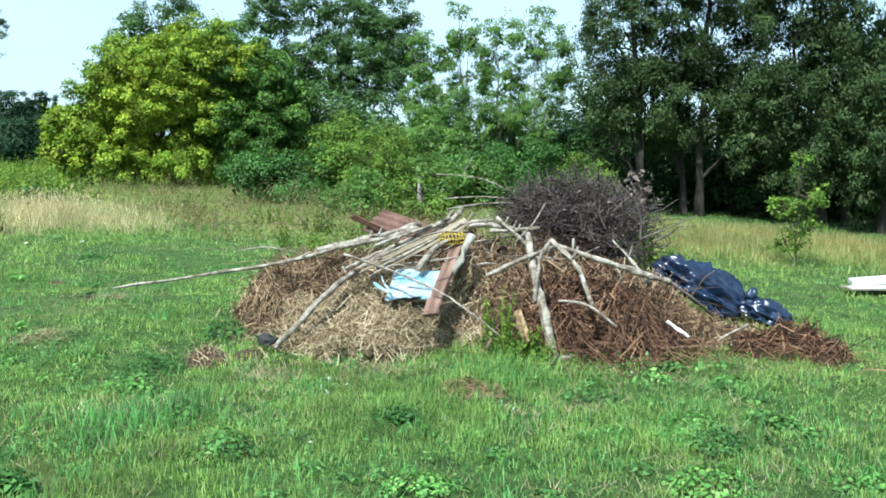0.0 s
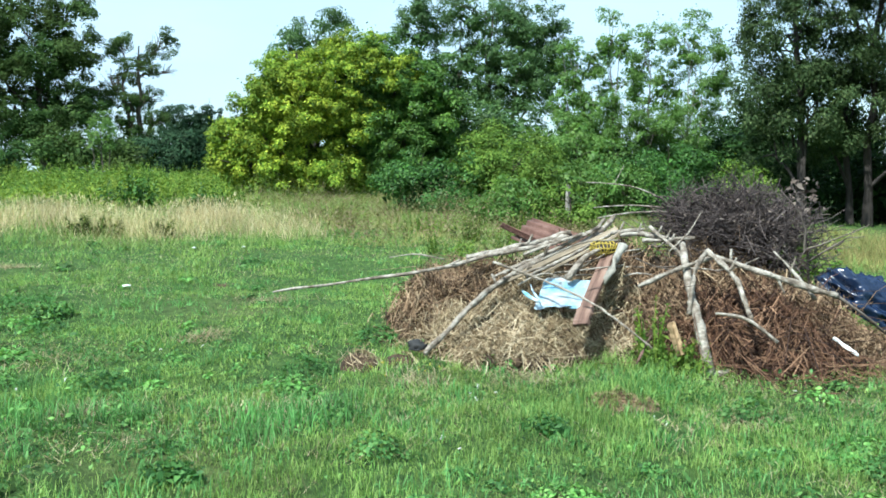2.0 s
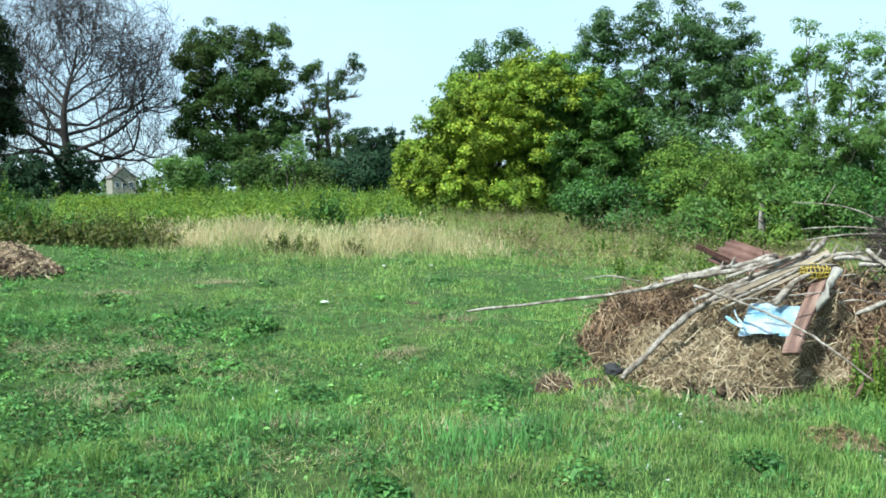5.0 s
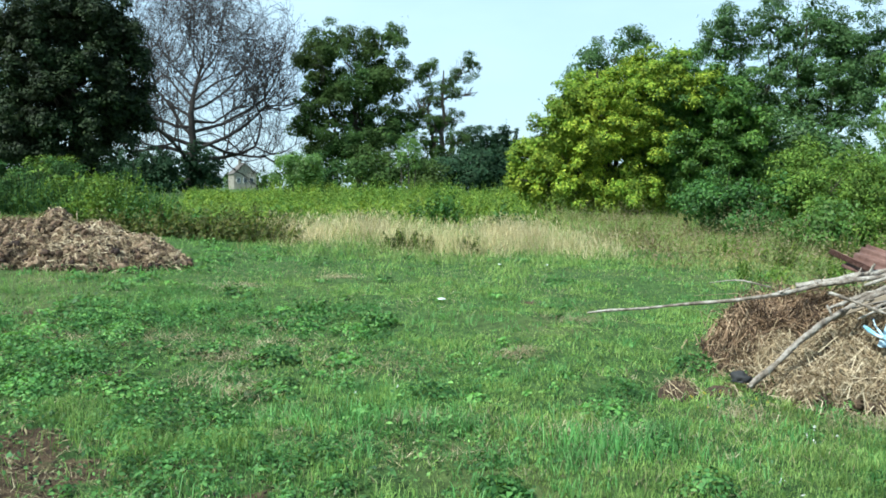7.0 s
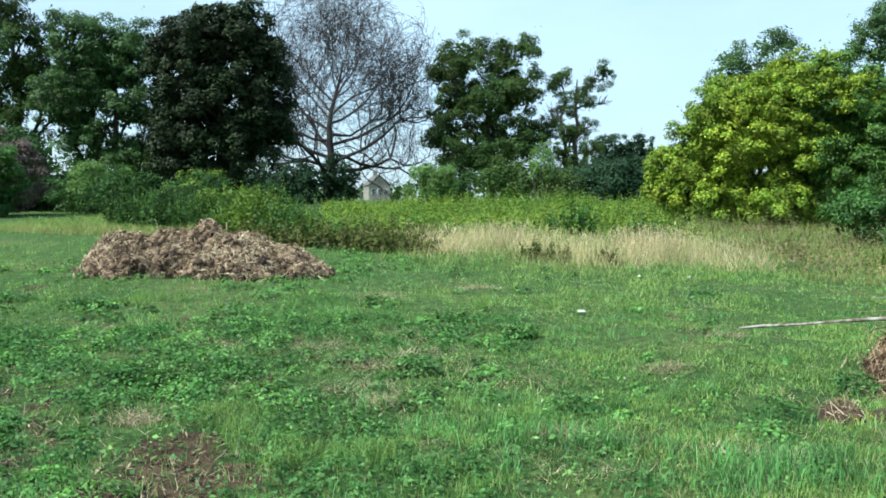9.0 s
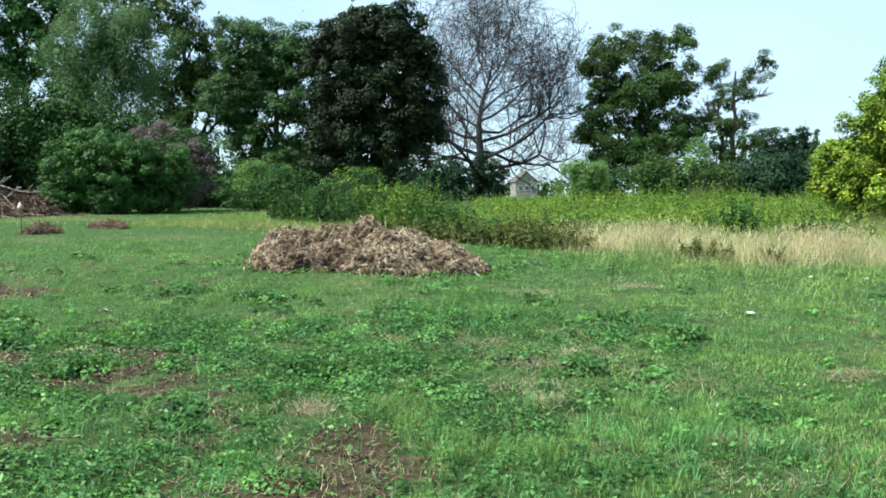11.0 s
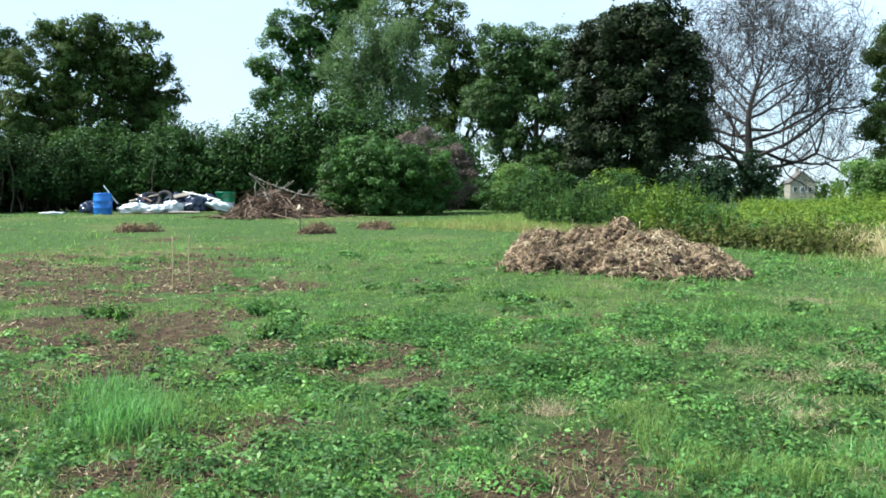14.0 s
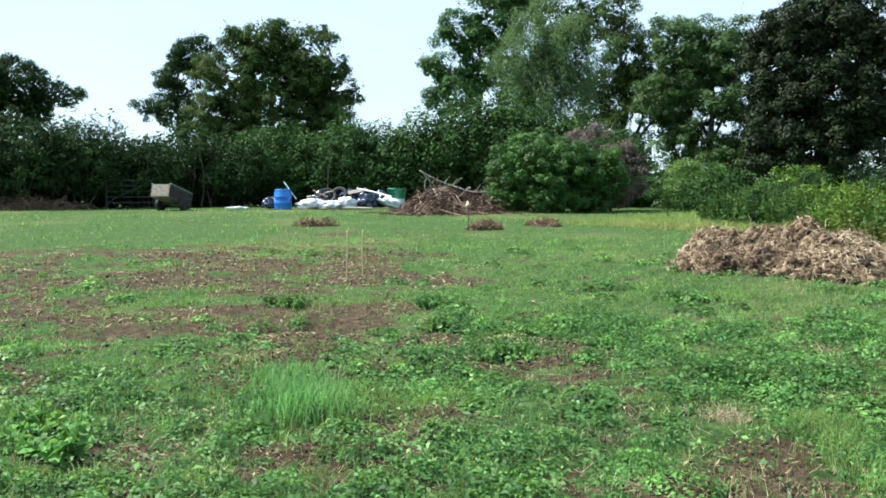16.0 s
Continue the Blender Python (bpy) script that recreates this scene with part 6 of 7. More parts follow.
def rod(name, pts, radii, material, parent=None, sides=8, wobble=0.0, label=""):
    """A capped, slightly knobbly stick through the given points."""
    pts = [Vector(p) for p in pts]
    fine, rr = [], []
    n = max(3, int(sum((b - a).length for a, b in zip(pts, pts[1:])) / 0.06))
    n = min(n, 26)
    for k in range(n + 1):
        t = k / n * (len(pts) - 1)
        i = min(int(t), len(pts) - 2)
        q = t - i
        p0, p1, p2, p3 = pts[max(i - 1, 0)], pts[i], pts[i + 1], pts[min(i + 2, len(pts) - 1)]
        fine.append(0.5 * ((2 * p1) + (p2 - p0) * q + (2 * p0 - 5 * p1 + 4 * p2 - p3) * q * q + (3 * p1 - p0 - 3 * p2 + p3) * q ** 3))
        r = radii[0] + (radii[1] - radii[0]) * k / n
        rr.append(r * (1 + wobble * RNG.normal()))
    bm = bmesh.new()
    rings = []
    for k, c in enumerate(fine):
        tan = (fine[min(k + 1, n)] - fine[max(k - 1, 0)]).normalized()
        ref = Vector((0, 0, 1)) if abs(tan.z) < 0.8 else Vector((1, 0, 0))
        s = tan.cross(ref).normalized()
        u = s.cross(tan)
        jit = Vector(RNG.normal(size=3)) * rr[k] * wobble
        rings.append([bm.verts.new(c + jit + (s * math.cos(a) + u * math.sin(a)) * rr[k] * (1 + wobble * 0.6 * RNG.normal())) for a in (j * math.tau / sides for j in range(sides))])
    for a, b in zip(rings, rings[1:]):
        for k in range(sides):
            bm.faces.new((a[k], a[(k + 1) % sides], b[(k + 1) % sides], b[k]))
    bm.faces.new(rings[0])
    bm.faces.new(rings[-1])
    return part(name, bm_mesh(name, bm, material, True), parent, label)


def crumple(name, radii, material, parent, at=(0, 0, 0), turn=(0, 0, 0), amount=0.18, cell=0.5, seed=1, levels=4, sag=0.35, label="", grain=(1, 1, 1)):
    """A stuffed, creased bag: a ball pushed into folds, flattened where it lies."""
    bm = bmesh.new()
    bmesh.ops.create_icosphere(bm, subdivisions=levels, radius=1.0)
    p = np.array([v.co for v in bm.verts]) * grain
    ridge = 1 - 2 * np.abs(vnoise(p, cell, seed) - 0.5)
    fine = 1 - 2 * np.abs(vnoise(p + 7, cell * 0.45, seed + 1) - 0.5)
    k = 1 + amount * (ridge - 0.6) * 1.6 + amount * 0.6 * (fine - 0.6)
    for v, q in zip(bm.verts, k):
        v.co *= q
        if v.co.z < -sag:
            v.co.z = -sag + (v.co.z + sag) * 0.15
    bmesh.ops.scale(bm, vec=radii, verts=bm.verts)
    ob = part(name, bm_mesh(name, bm, material, True), parent, label)
    ob.matrix_basis = pose(*at, *turn)
    return ob


def branch(label, pts, r0, r1, material=None, wobble=0.15, forks=()):
    """One dead branch, with stubs where side shoots broke off."""
    root = new("branch")
    root.location = pts[0]
    tagged(root, label, "branch", "dead branches on the waste heap")
    o = Vector(pts[0])
    local = [Vector(p) - o for p in pts]
    rod("stem", local, (r0 * 0.7, r1 * 0.7), material or WOOD_WEATHERED, root, 8, wobble)
    for t, d, ln in forks:
        i = min(int(t * (len(local) - 1)), len(local) - 2)
        q = t * (len(local) - 1) - i
        a = local[i].lerp(local[i + 1], q)
        r = (r0 + (r1 - r0) * t) * 0.7
        rod("stub", [a, a + Vector(d).normalized() * ln * 0.6, a + Vector(d).normalized() * ln], (r * 0.65, r * 0.35), material or WOOD_WEATHERED, root, 7, wobble)
    return root


# ---- on and round the waste heap ----
branch("long bare pale branch jutting out over the grass", [(1.12, 6.8, 0.59), (1.67, 6.66, 0.66), (2.32, 6.49, 0.75), (2.78, 6.49, 0.84), (3.23, 6.41, 0.92), (3.46, 6.41, 0.99)], 0.012, 0.035, forks=((0.45, (0.5, -0.4, 0.3), 0.12), (0.7, (0.4, 0.1, 0.8), 0.10)))
branch("long weathered branch leaning on the hay", [(2.06, 5.89, 0.22), (2.54, 6.05, 0.57), (2.95, 6.21, 0.76), (3.52, 6.27, 0.95), (3.81, 6.34, 1.13)], 0.026, 0.030, forks=((0.35, (-0.3, 0.2, 0.8), 0.1), (0.8, (0.6, 0, 0.6), 0.12)))
branch("thin straight stick lying across the heap", [(2.67, 6.11, 0.83), (3.02, 5.74, 0.68), (3.22, 5.42, 0.54), (3.41, 5.08, 0.32)], 0.014, 0.010)
branch("stout barkless branch on the heap", [(2.63, 6.6, 0.82), (3.03, 6.5, 0.90), (3.46, 6.41, 1.01)], 0.036, 0.03, forks=((0.6, (0.2, -0.4, 0.7), 0.09),))
branch("pale thick broken branch end", [(3.19, 5.93, 0.70), (3.36, 5.96, 0.85), (3.5, 5.94, 0.93)], 0.034, 0.026)
branch("knotty grey branch on the heap", [(2.75, 6.28, 0.70), (3.15, 6.24, 0.86), (3.62, 6.25, 1.05)], 0.028, 0.022, forks=((0.5, (0.1, -0.5, 0.6), 0.1),))
branch("thin grey branch on the heap", [(2.9, 6.02, 0.72), (3.3, 6.08, 0.86), (3.7, 6.2, 1.0)], 0.018, 0.014)
branch("thin grey branch with a crook", [(3.0, 6.3, 0.86), (3.35, 6.22, 0.98), (3.6, 6.3, 1.03), (3.72, 6.32, 1.12)], 0.018, 0.016)
branch("upright stout bleached branch with forked foot", [(3.88, 5.07, 0.04), (3.88, 5.25, 0.45), (3.93, 5.45, 0.70), (4.11, 5.81, 0.94)], 0.058, 0.036, wobble=0.07, forks=((0.04, (0.6, -0.5, 0.3), 0.13), (0.45, (-0.6, -0.2, 0.4), 0.08)))
branch("bleached forked branch leaning on the heap", [(3.83, 5.29, 0.50), (3.91, 5.35, 0.77), (4.09, 5.47, 0.92)], 0.024, 0.026)
branch("bleached arched branch over the twigs", [(4.09, 5.47, 0.92), (4.16, 5.22, 0.74), (4.12, 4.97, 0.48)], 0.030, 0.024, forks=((0.4, (0.3, -0.2, 0.9), 0.12),))
branch("long bleached branch lying to the bin bags", [(4.19, 5.52, 0.87), (4.51, 5.28, 0.74), (4.92, 5.07, 0.60)], 0.030, 0.032, forks=((0.55, (0.3, -0.2, -0.8), 0.12), (0.15, (0.1, 0.1, 1), 0.10)))
branch("curved bleached branch on the heap", [(3.58, 5.56, 0.67), (3.85, 5.51, 0.78), (4.19, 5.52, 0.87)], 0.022, 0.030)
branch("bent pale stick on the russet twigs", [(3.86, 5.02, 0.54), (3.99, 4.86, 0.52), (4.12, 4.7, 0.38)], 0.012, 0.018)
branch("flaking grey slab of bark", [(3.61, 5.83, 0.94), (3.5, 5.78, 0.82), (3.41, 5.77, 0.67)], 0.050, 0.030, BARK_PALE, 0.2)
for a, b in (((3.76, 6.14, 1.0), (4.09, 6.07, 0.97)), ((3.87, 6.2, 1.03), (4.2, 5.99, 0.94)), ((4.01, 6.12, 1.06), (4.1, 5.7, 0.81)), ((3.6, 6.3, 0.98), (3.98, 6.15, 1.04)), ((3.9, 6.05, 0.96), (4.28, 5.9, 0.98))):
    mid = [(p + q) / 2 + RNG.normal() * 0.02 for p, q in zip(a, b)]
    branch("short grey branch on top of the heap", [a, mid, b], 0.024, 0.018, forks=((0.5, (0.2, -0.3, 0.8), 0.09),))
branch("pale dead branch beside the brushwood", [(4.71, 5.51, 0.89), (4.77, 5.33, 0.73), (4.81, 5.17, 0.57)], 0.012, 0.022, forks=((0.4, (0.3, 0.1, 0.6), 0.1),))
branch("grey branch running down to the bags", [(4.9, 5.1, 0.62), (5.1, 5.0, 0.46), (5.35, 5.05, 0.30)], 0.016, 0.012, BARK_GREY)
branch("thin twig sticking out of the hay", [(2.06, 6.83, 0.82), (2.25, 6.72, 0.85), (2.45, 6.61, 0.81)], 0.006, 0.010)
branch("grey twig arching behind the heap", [(3.79, 6.58, 1.11), (4.1, 6.56, 1.15), (4.44, 6.55, 1.15)], 0.007, 0.012)
branch("long thin twig above the heap", [(3.98, 7.16, 1.40), (4.34, 6.97, 1.36), (4.58, 6.82, 1.24)], 0.006, 0.012, forks=((0.3, (0.3, 0, 0.5), 0.2),))
branch("thin twig above the heap", [(3.95, 6.95, 1.18), (4.25, 6.85, 1.2), (4.5, 6.7, 1.18)], 0.006, 0.010)
branch("short pale stick on the plant scraps", [(5.25, 4.9, 0.14), (5.36, 4.86, 0.2), (5.48, 4.81, 0.26)], 0.012, 0.016)
branch("small brown stick at the heap foot", [(3.35, 5.17, 0.2), (3.42, 5.19, 0.3), (3.48, 5.21, 0.38)], 0.014, 0.012, PLANK_BROWN)


for k in range(22):
    a = Vector((RNG.uniform(2.6, 4.3), RNG.uniform(5.75, 6.35), RNG.uniform(0.62, 0.92)))
    d = Vector((RNG.normal(0.7, 0.35), RNG.normal(-0.1, 0.3), RNG.normal(0.12, 0.18))).normalized() * RNG.uniform(0.25, 0.6)
    branch("thin dead twig among the branches", [a, a + d * 0.5 + Vector(RNG.normal(size=3)) * 0.03, a + d], 0.010, 0.006, None if k % 3 else BARK_GREY)


def plank(name, label, a, b, width, thick, material, roll=0.0, wear=0.002, category="plank", on=None):
    """A board from a to b."""
    a, b = Vector(a), Vector(b)
    root = new(name) if on is None else on
    d = b - a
    q = d.to_track_quat("X", "Z").to_matrix().to_4x4()
    m = Matrix.Translation((a + b) / 2) @ q @ pose(0, 0, 0, roll, 0, 0)
    bm = bmesh.new()
    bmesh.ops.create_cube(bm, size=1.0)
    bmesh.ops.scale(bm, vec=(d.length, width, thick), verts=bm.verts)
    long = [e for e in bm.edges if abs((e.verts[0].co - e.verts[1].co).x) > 0.5 * d.length]
    bmesh.ops.subdivide_edges(bm, edges=long, cuts=9)
    for v in bm.verts:
        k = math.sin(v.co.x * 5 + a.x) * wear * 3
        v.co += Vector((0, RNG.normal() * wear, k + RNG.normal() * wear * 0.5))
    bmesh.ops.bevel(bm, geom=[e for e in bm.edges if e.calc_face_angle(0) > 0.7], offset=thick * 0.12, segments=1, affect="EDGES")
    if on is None:
        bpy.data.objects.remove(root)
        root = new(name, bm_mesh(name, bm, material, False))
        root.matrix_world = m
        return tagged(root, label, category)
    ob = part(name, bm_mesh(name, bm, material, False), on, label)
    ob.matrix_basis = m
    return ob


plank("timber_batten", "long sawn timber batten with one dark side", (2.71, 6.16, 0.64), (3.78, 6.24, 1.04), 0.035, 0.03, SAWN_WOOD, 60)
plank("timber_batten", "thin sawn timber batten", (2.95, 5.98, 0.70), (3.72, 6.1, 1.02), 0.024, 0.018, SAWN_WOOD, -15)
brick_plank = plank("timber_plank", "weathered reddish-brown plank leaning down the heap", (3.13, 5.58, 0.415), (3.62, 6.02, 0.945), 0.105, 0.03, PLANK_BROWN, -12)
plank("plank_block", "short red-brown board piece on the plank", (3.10, 5.52, 0.42), (3.19, 5.61, 0.53), 0.12, 0.035, PLANK_BROWN, -14)
plank("wood_wedge", "pale split wedge of fresh wood", (3.67, 5.13, 0.24), (3.64, 5.21, 0.46), 0.075, 0.03, FRESH_WOOD, 65)
plank("white_slat", "short white painted slat", (4.90, 5.07, 0.30), (4.97, 4.90, 0.20), 0.028, 0.012, WHITE_PAINT, 10)


def rusty_sheet(label, a, b, width, roll):
    """A piece of corrugated sheet from a to b."""
    a, b = Vector(a), Vector(b)
    d = b - a
    bm = bmesh.new()
    n, ln = 31, d.length
    grids = []
    for off in (0.0, 0.003):
        grids.append([[bm.verts.new(((j / 4 - 0.5) * ln, (i / (n - 1) - 0.5) * width, 0.015 * math.sin(i / (n - 1) * math.tau * 4) + off)) for j in range(5)] for i in range(n)])
    for g in grids:
        for p, q in zip(g, g[1:]):
            for j in range(4):
                bm.faces.new((p[j], q[j], q[j + 1], p[j + 1]))
    f, k = grids
    for i in range(n - 1):
        for j in (0, 4):
            bm.faces.new((f[i][j], f[i + 1][j], k[i + 1][j], k[i][j]))
    for i in (0, n - 1):
        for j in range(4):
            bm.faces.new((f[i][j], f[i][j + 1], k[i][j + 1], k[i][j]))
    ob = new("rusty_sheet", bm_mesh("rusty_sheet", bm, BOARD_RUST))
    ob.matrix_world = Matrix.Translation((a + b) / 2) @ d.to_track_quat("X", "Z").to_matrix().to_4x4() @ pose(0, 0, 0, roll, 0, 0)
    return tagged(ob, label, "metal sheet")


rusty_sheet("reddish rusty corrugated sheet behind the heap", (3.84, 8.3, 0.92), (4.10, 7.5, 0.76), 0.33, 40)
rusty_sheet("narrow rusty sheet beside the larger one", (3.68, 8.45, 0.95), (3.86, 7.75, 0.78), 0.06, 45)


def film_sack():
    """An empty plastic sack, half spread over the hay."""
    root = thing("plastic_sack", "crumpled light blue and white plastic sack", "sack", (3.12, 5.93, 0.595), -20)
    n = 26
    bm = bmesh.new()
    g = [[None] * n for _ in range(n)]
    for i in range(n):
        for j in range(n):
            x, y = (i / (n - 1) - 0.5) * 0.38, (j / (n - 1) - 0.5) * 0.20
            x += 0.10 * (j / (n - 1))
            e = np.array([[x, y]])
            z = 0.045 * (vnoise(e, 0.16, 5)[0] - 0.5) + 0.022 * (vnoise(e, 0.05, 6)[0] - 0.5) + 1.0 * y
            g[i][j] = bm.verts.new((x + 0.02 * RNG.normal() * (j in (0, n - 1)), y, z))
    for i in range(n - 1):
        for j in range(n - 1):
            bm.faces.new((g[i][j], g[i + 1][j], g[i + 1][j + 1], g[i][j + 1]))
    bmesh.ops.solidify(bm, geom=bm.faces[:], thickness=0.006)
    part("film", bm_mesh("film", bm, SACK_FILM), root)
    rod("folded_edge", [(-0.26, -0.02, 0.02), (-0.22, -0.09, -0.01), (-0.16, -0.15, -0.04)], (0.010, 0.012), SACK_FILM, root, 8, 0.2, "rolled pale edge of the sack")
    rod("folded_edge", [(-0.20, 0.06, 0.06), (-0.18, -0.02, 0.0), (-0.14, -0.13, -0.05)], (0.006, 0.007), SACK_FILM, root, 7, 0.2, "rolled pale edge of the sack")


film_sack()
net = thing("net_sack", "crumpled yellow net sack on the heap", "sack", (3.52, 5.97, 0.92), -30)
crumple("filling", (0.088, 0.05, 0.055), SHADE_AND_FILL_BROWN, net, amount=0.4, cell=0.5, seed=4, levels=3, label="dark withered filling")
mesh_bag = Buffer()
for k in range(9):
    a = np.linspace(0, 2 * np.pi, 17)
    lie = (k - 4) / 4.6
    mesh_bag.tube(np.c_[0.105 * lie + 0.01 * np.sin(3 * a + k), 0.064 * math.sqrt(1 - lie * lie) * np.cos(a), 0.066 * math.sqrt(1 - lie * lie) * np.sin(a)], np.full(17, 0.004), 4)
for k in range(10):
    b = k * 2 * math.pi / 10
    w = np.linspace(-1.4, 1.4, 9)
    mesh_bag.tube(np.c_[0.105 * np.sin(w), 0.064 * np.cos(w) * math.cos(b + 0.1 * k % 0.3), 0.066 * np.cos(w) * math.sin(b)], np.full(9, 0.004), 4)
part("netting", mesh_bag.mesh("netting", NET_YELLOW), net, "torn yellow plastic netting")
scrap = thing("black_plastic_scrap", "small scrap of black plastic under the hay", "plastic scrap", (2.05, 6.05, 0.24), -20)
crumple("film", (0.06, 0.05, 0.045), RUBBER, scrap, amount=0.5, cell=0.6, seed=6, levels=3)


def bin_bag(label, place, turn, radii, tilt, seed, knot_at=None):
    root = thing("bin_bag", label, "bin bag", place, turn, (0, tilt), "bin bags beside the heap")
    crumple("bag", radii, BIN_BAG, root, amount=0.36, cell=0.42, seed=seed, levels=5, grain=(0.75, 1.5, 1.3))
    if knot_at:
        crumple("knot", (0.05, 0.05, 0.07), BIN_BAG, root, knot_at, amount=0.4, cell=0.7, seed=seed + 3, levels=3)
    return root


bin_bag("long stuffed blue-black bin bag", (6.16, 6.10, 0.30), -32, (0.40, 0.22, 0.21), 32, 3)
bin_bag("stuffed blue-black bin bag with tied neck", (6.46, 6.16, 0.24), -40, (0.26, 0.17, 0.20), 35, 13, (-0.22, 0.0, 0.14))
bin_bag("slumped blue-black bin bag", (6.62, 5.70, 0.10), -35, (0.22, 0.16, 0.13), 22, 23, (-0.19, 0.0, 0.12))


def brushwood():
    """A tangle of dark thorny prunings thrown on top of the heap."""
    root = thing("brushwood_bundle", "dense tangle of dark purple-brown prunings on the heap", "brushwood", (4.85, 6.22, 0.62), -30)
    fine, thick = Buffer(), Buffer()
    for k in range(3400):
        d = unit(RNG.normal(size=3) + np.array((0, 0, 0.3)))
        c = np.array((0.02, 0.0, 0.36)) + d * RNG.uniform(0.1, 1.05) ** 0.6 * np.array((0.64, 0.44, 0.42))
        c = c * (0.62 + 0.75 * vnoise(c[None] + 3, 0.36, 44)[0])
        c[2] += -0.30 * (c[0] - 0.05) * (c[0] > 0.05) - 0.10 * (c[0] + 0.05) * (c[0] < -0.05)
        way = unit(RNG.normal(size=3) * np.array((1, 0.8, 0.7)) + d * 0.6 + np.array((-0.2, 0, 0.35)))
        ln = RNG.uniform(0.10, 0.40)
        bend = RNG.normal(size=3) * 0.05
        fine.tube([c - way * ln * 0.5, c + bend * ln * 2, c + way * ln * 0.5 + bend * ln], (0.0042, 0.0035, 0.0018), 3)
    for k in range(44):
        a = np.array((RNG.uniform(-0.5, 0.55), RNG.uniform(-0.35, 0.3), RNG.uniform(0.0, 0.3)))
        way = unit(RNG.normal(size=3) * np.array((1, 0.6, 0.4)) + np.array((-0.3, 0, 0.7)))
        limb(thick, a, a + way * RNG.uniform(0.35, 0.6), 0.009, 0.003, 0.1, 5, 5)
    c = unit(RNG.normal(size=(2200, 3)) + np.array((0, 0, 0.2))) * (RNG.uniform(0.2, 1.0, (2200, 1)) ** 0.6) * np.array((0.60, 0.42, 0.40)) + np.array((0.02, 0, 0.36))
    c[:, 2] -= 0.30 * np.clip(c[:, 0] - 0.05, 0, None)
    v, f = leaf_quads(c, RNG.normal(size=c.shape), 0.03 * RNG.uniform(0.5, 1.5, len(c)), 0.6, 0.3)
    part("dead_foliage", np_mesh("brush_leaves", v, f, LEAF_DEAD), root, kind="stuff")
    part("fine_brush", fine.mesh("fine_brush", WOOD_DARK), root, kind="stuff")
    part("thicker_brush", thick.mesh("thicker_brush", BARK_GREY), root, kind="stuff")


brushwood()


def withered_twig():
    root = thing("withered_branch", "upright twig with curled pinkish-brown dead leaves", "branch", (5.46, 5.98, 0.35))
    rod("stem", [(0.0, 0, 0), (-0.02, 0.06, 0.68), (-0.06, 0.2, 1.05)], (0.012, 0.005), BARK_GREY, root, 6, 0.08)
    c = np.c_[RNG.normal(-0.05, 0.10, 110), RNG.normal(0.12, 0.08, 110), RNG.uniform(0.6, 1.08, 110)]
    v, f = leaf_quads(c, RNG.normal(size=c.shape), 0.06 * RNG.uniform(0.7, 1.3, 110), 0.6, 0.3)
    part("dead_foliage", np_mesh("dead_foliage", v, f, LEAF_DEAD), root, kind="stuff")


withered_twig()


def board_stack():
    root = thing("board_stack", "pile of white painted boards lying in the grass", "boards", (9.55, 6.78, 0.0), -38)
    for k, (y, z, ln, w, th, rz, ry) in enumerate(((0.0, 0.16, 1.5, 0.24, 0.06, 0, -6), (-0.12, 0.07, 1.6, 0.12, 0.025, 5, -2), (0.14, 0.05, 1.4, 0.10, 0.025, -6, 0), (0.02, 0.03, 1.7, 0.30, 0.02, 12, 0))):
        box("board", (ln, w, th), WHITE_PAINT if k < 2 else GREY_WOOD, root, (0.5, y, z), (0, ry, rz), 0.004, "thick white board" if k == 0 else "")


board_stack()

# ---- small things in the grass ----
for x, y, z, k in ((0.0, 9.34, 0.05, 1.2), (0.81, 12.6, 0.05, 1.0), (1.49, 12.72, 0.05, 1.0)):
    s = thing("paper_scrap", "crumpled scrap of white litter in the grass", "litter", (x, y, float(ground_z(x, y)) + z), 30 * x, group="litter in the grass")
    crumple("paper", (0.03 * k, 0.016 * k, 0.010), WHITE_PAINT, s, amount=0.4, cell=0.7, seed=int(10 * y), levels=3)
post = thing("fence_post", "weathered pale fence post in the scrub", "post", (8.6, 16.95, float(ground_z(8.6, 16.95))), 20)
box("post", (0.08, 0.08, 0.95), BARK_PALE, post, (0, 0, 0.38), (2, 1, 0), 0.008, wear=0.002)
for x, y, h, r in ((-8.67, 7.0, 0.62, 3), (-8.83, 7.41, 0.60, -2)):
    c = thing("garden_cane", "thin pale bamboo cane stuck in the plot", "cane", (x, y, float(ground_z(x, y))), group="canes in the plot")
    rod("cane", [(0, 0, -0.1), (0.01 * r, 0, h * 0.5), (0.006 * r, 0.01, h)], (0.008, 0.007), CANE, c, 7, 0.04)
c = thing("stake_with_rag", "thin stake with a pale rag tied on top", "stake", (-13.05, 13.83, float(ground_z(-13.05, 13.83))))
rod("stake", [(0, 0, -0.1), (0.0, 0.01, 0.25), (0.0, 0.0, 0.55)], (0.012, 0.012), BARK_GREY, c, 7, 0.05)
crumple("rag", (0.05, 0.04, 0.08), plain("cream_cloth", (0.50, 0.38, 0.28), 0.9), c, (0, 0, 0.52), amount=0.4, cell=0.7, seed=8, levels=3, label="cream cloth rag")
heap("earth_clod", "small heap of roots and dry earth on the turf", (-12.9, 14.15), 42, ((0, 0, 0.11, 0.24, 0.18), (0.22, 0.05, 0.05, 0.2, 0.14)), 700, HAY_BED, ROOTS, 0.14, 0.008, 0.05, 0.08)
heap("earth_clod", "low ridge of dug-up roots and earth", (-12.6, 15.85), 40, ((0, 0, 0.06, 0.4, 0.2),), 600, HAY_BED, ROOTS, 0.14, 0.008, 0.05, 0.08)
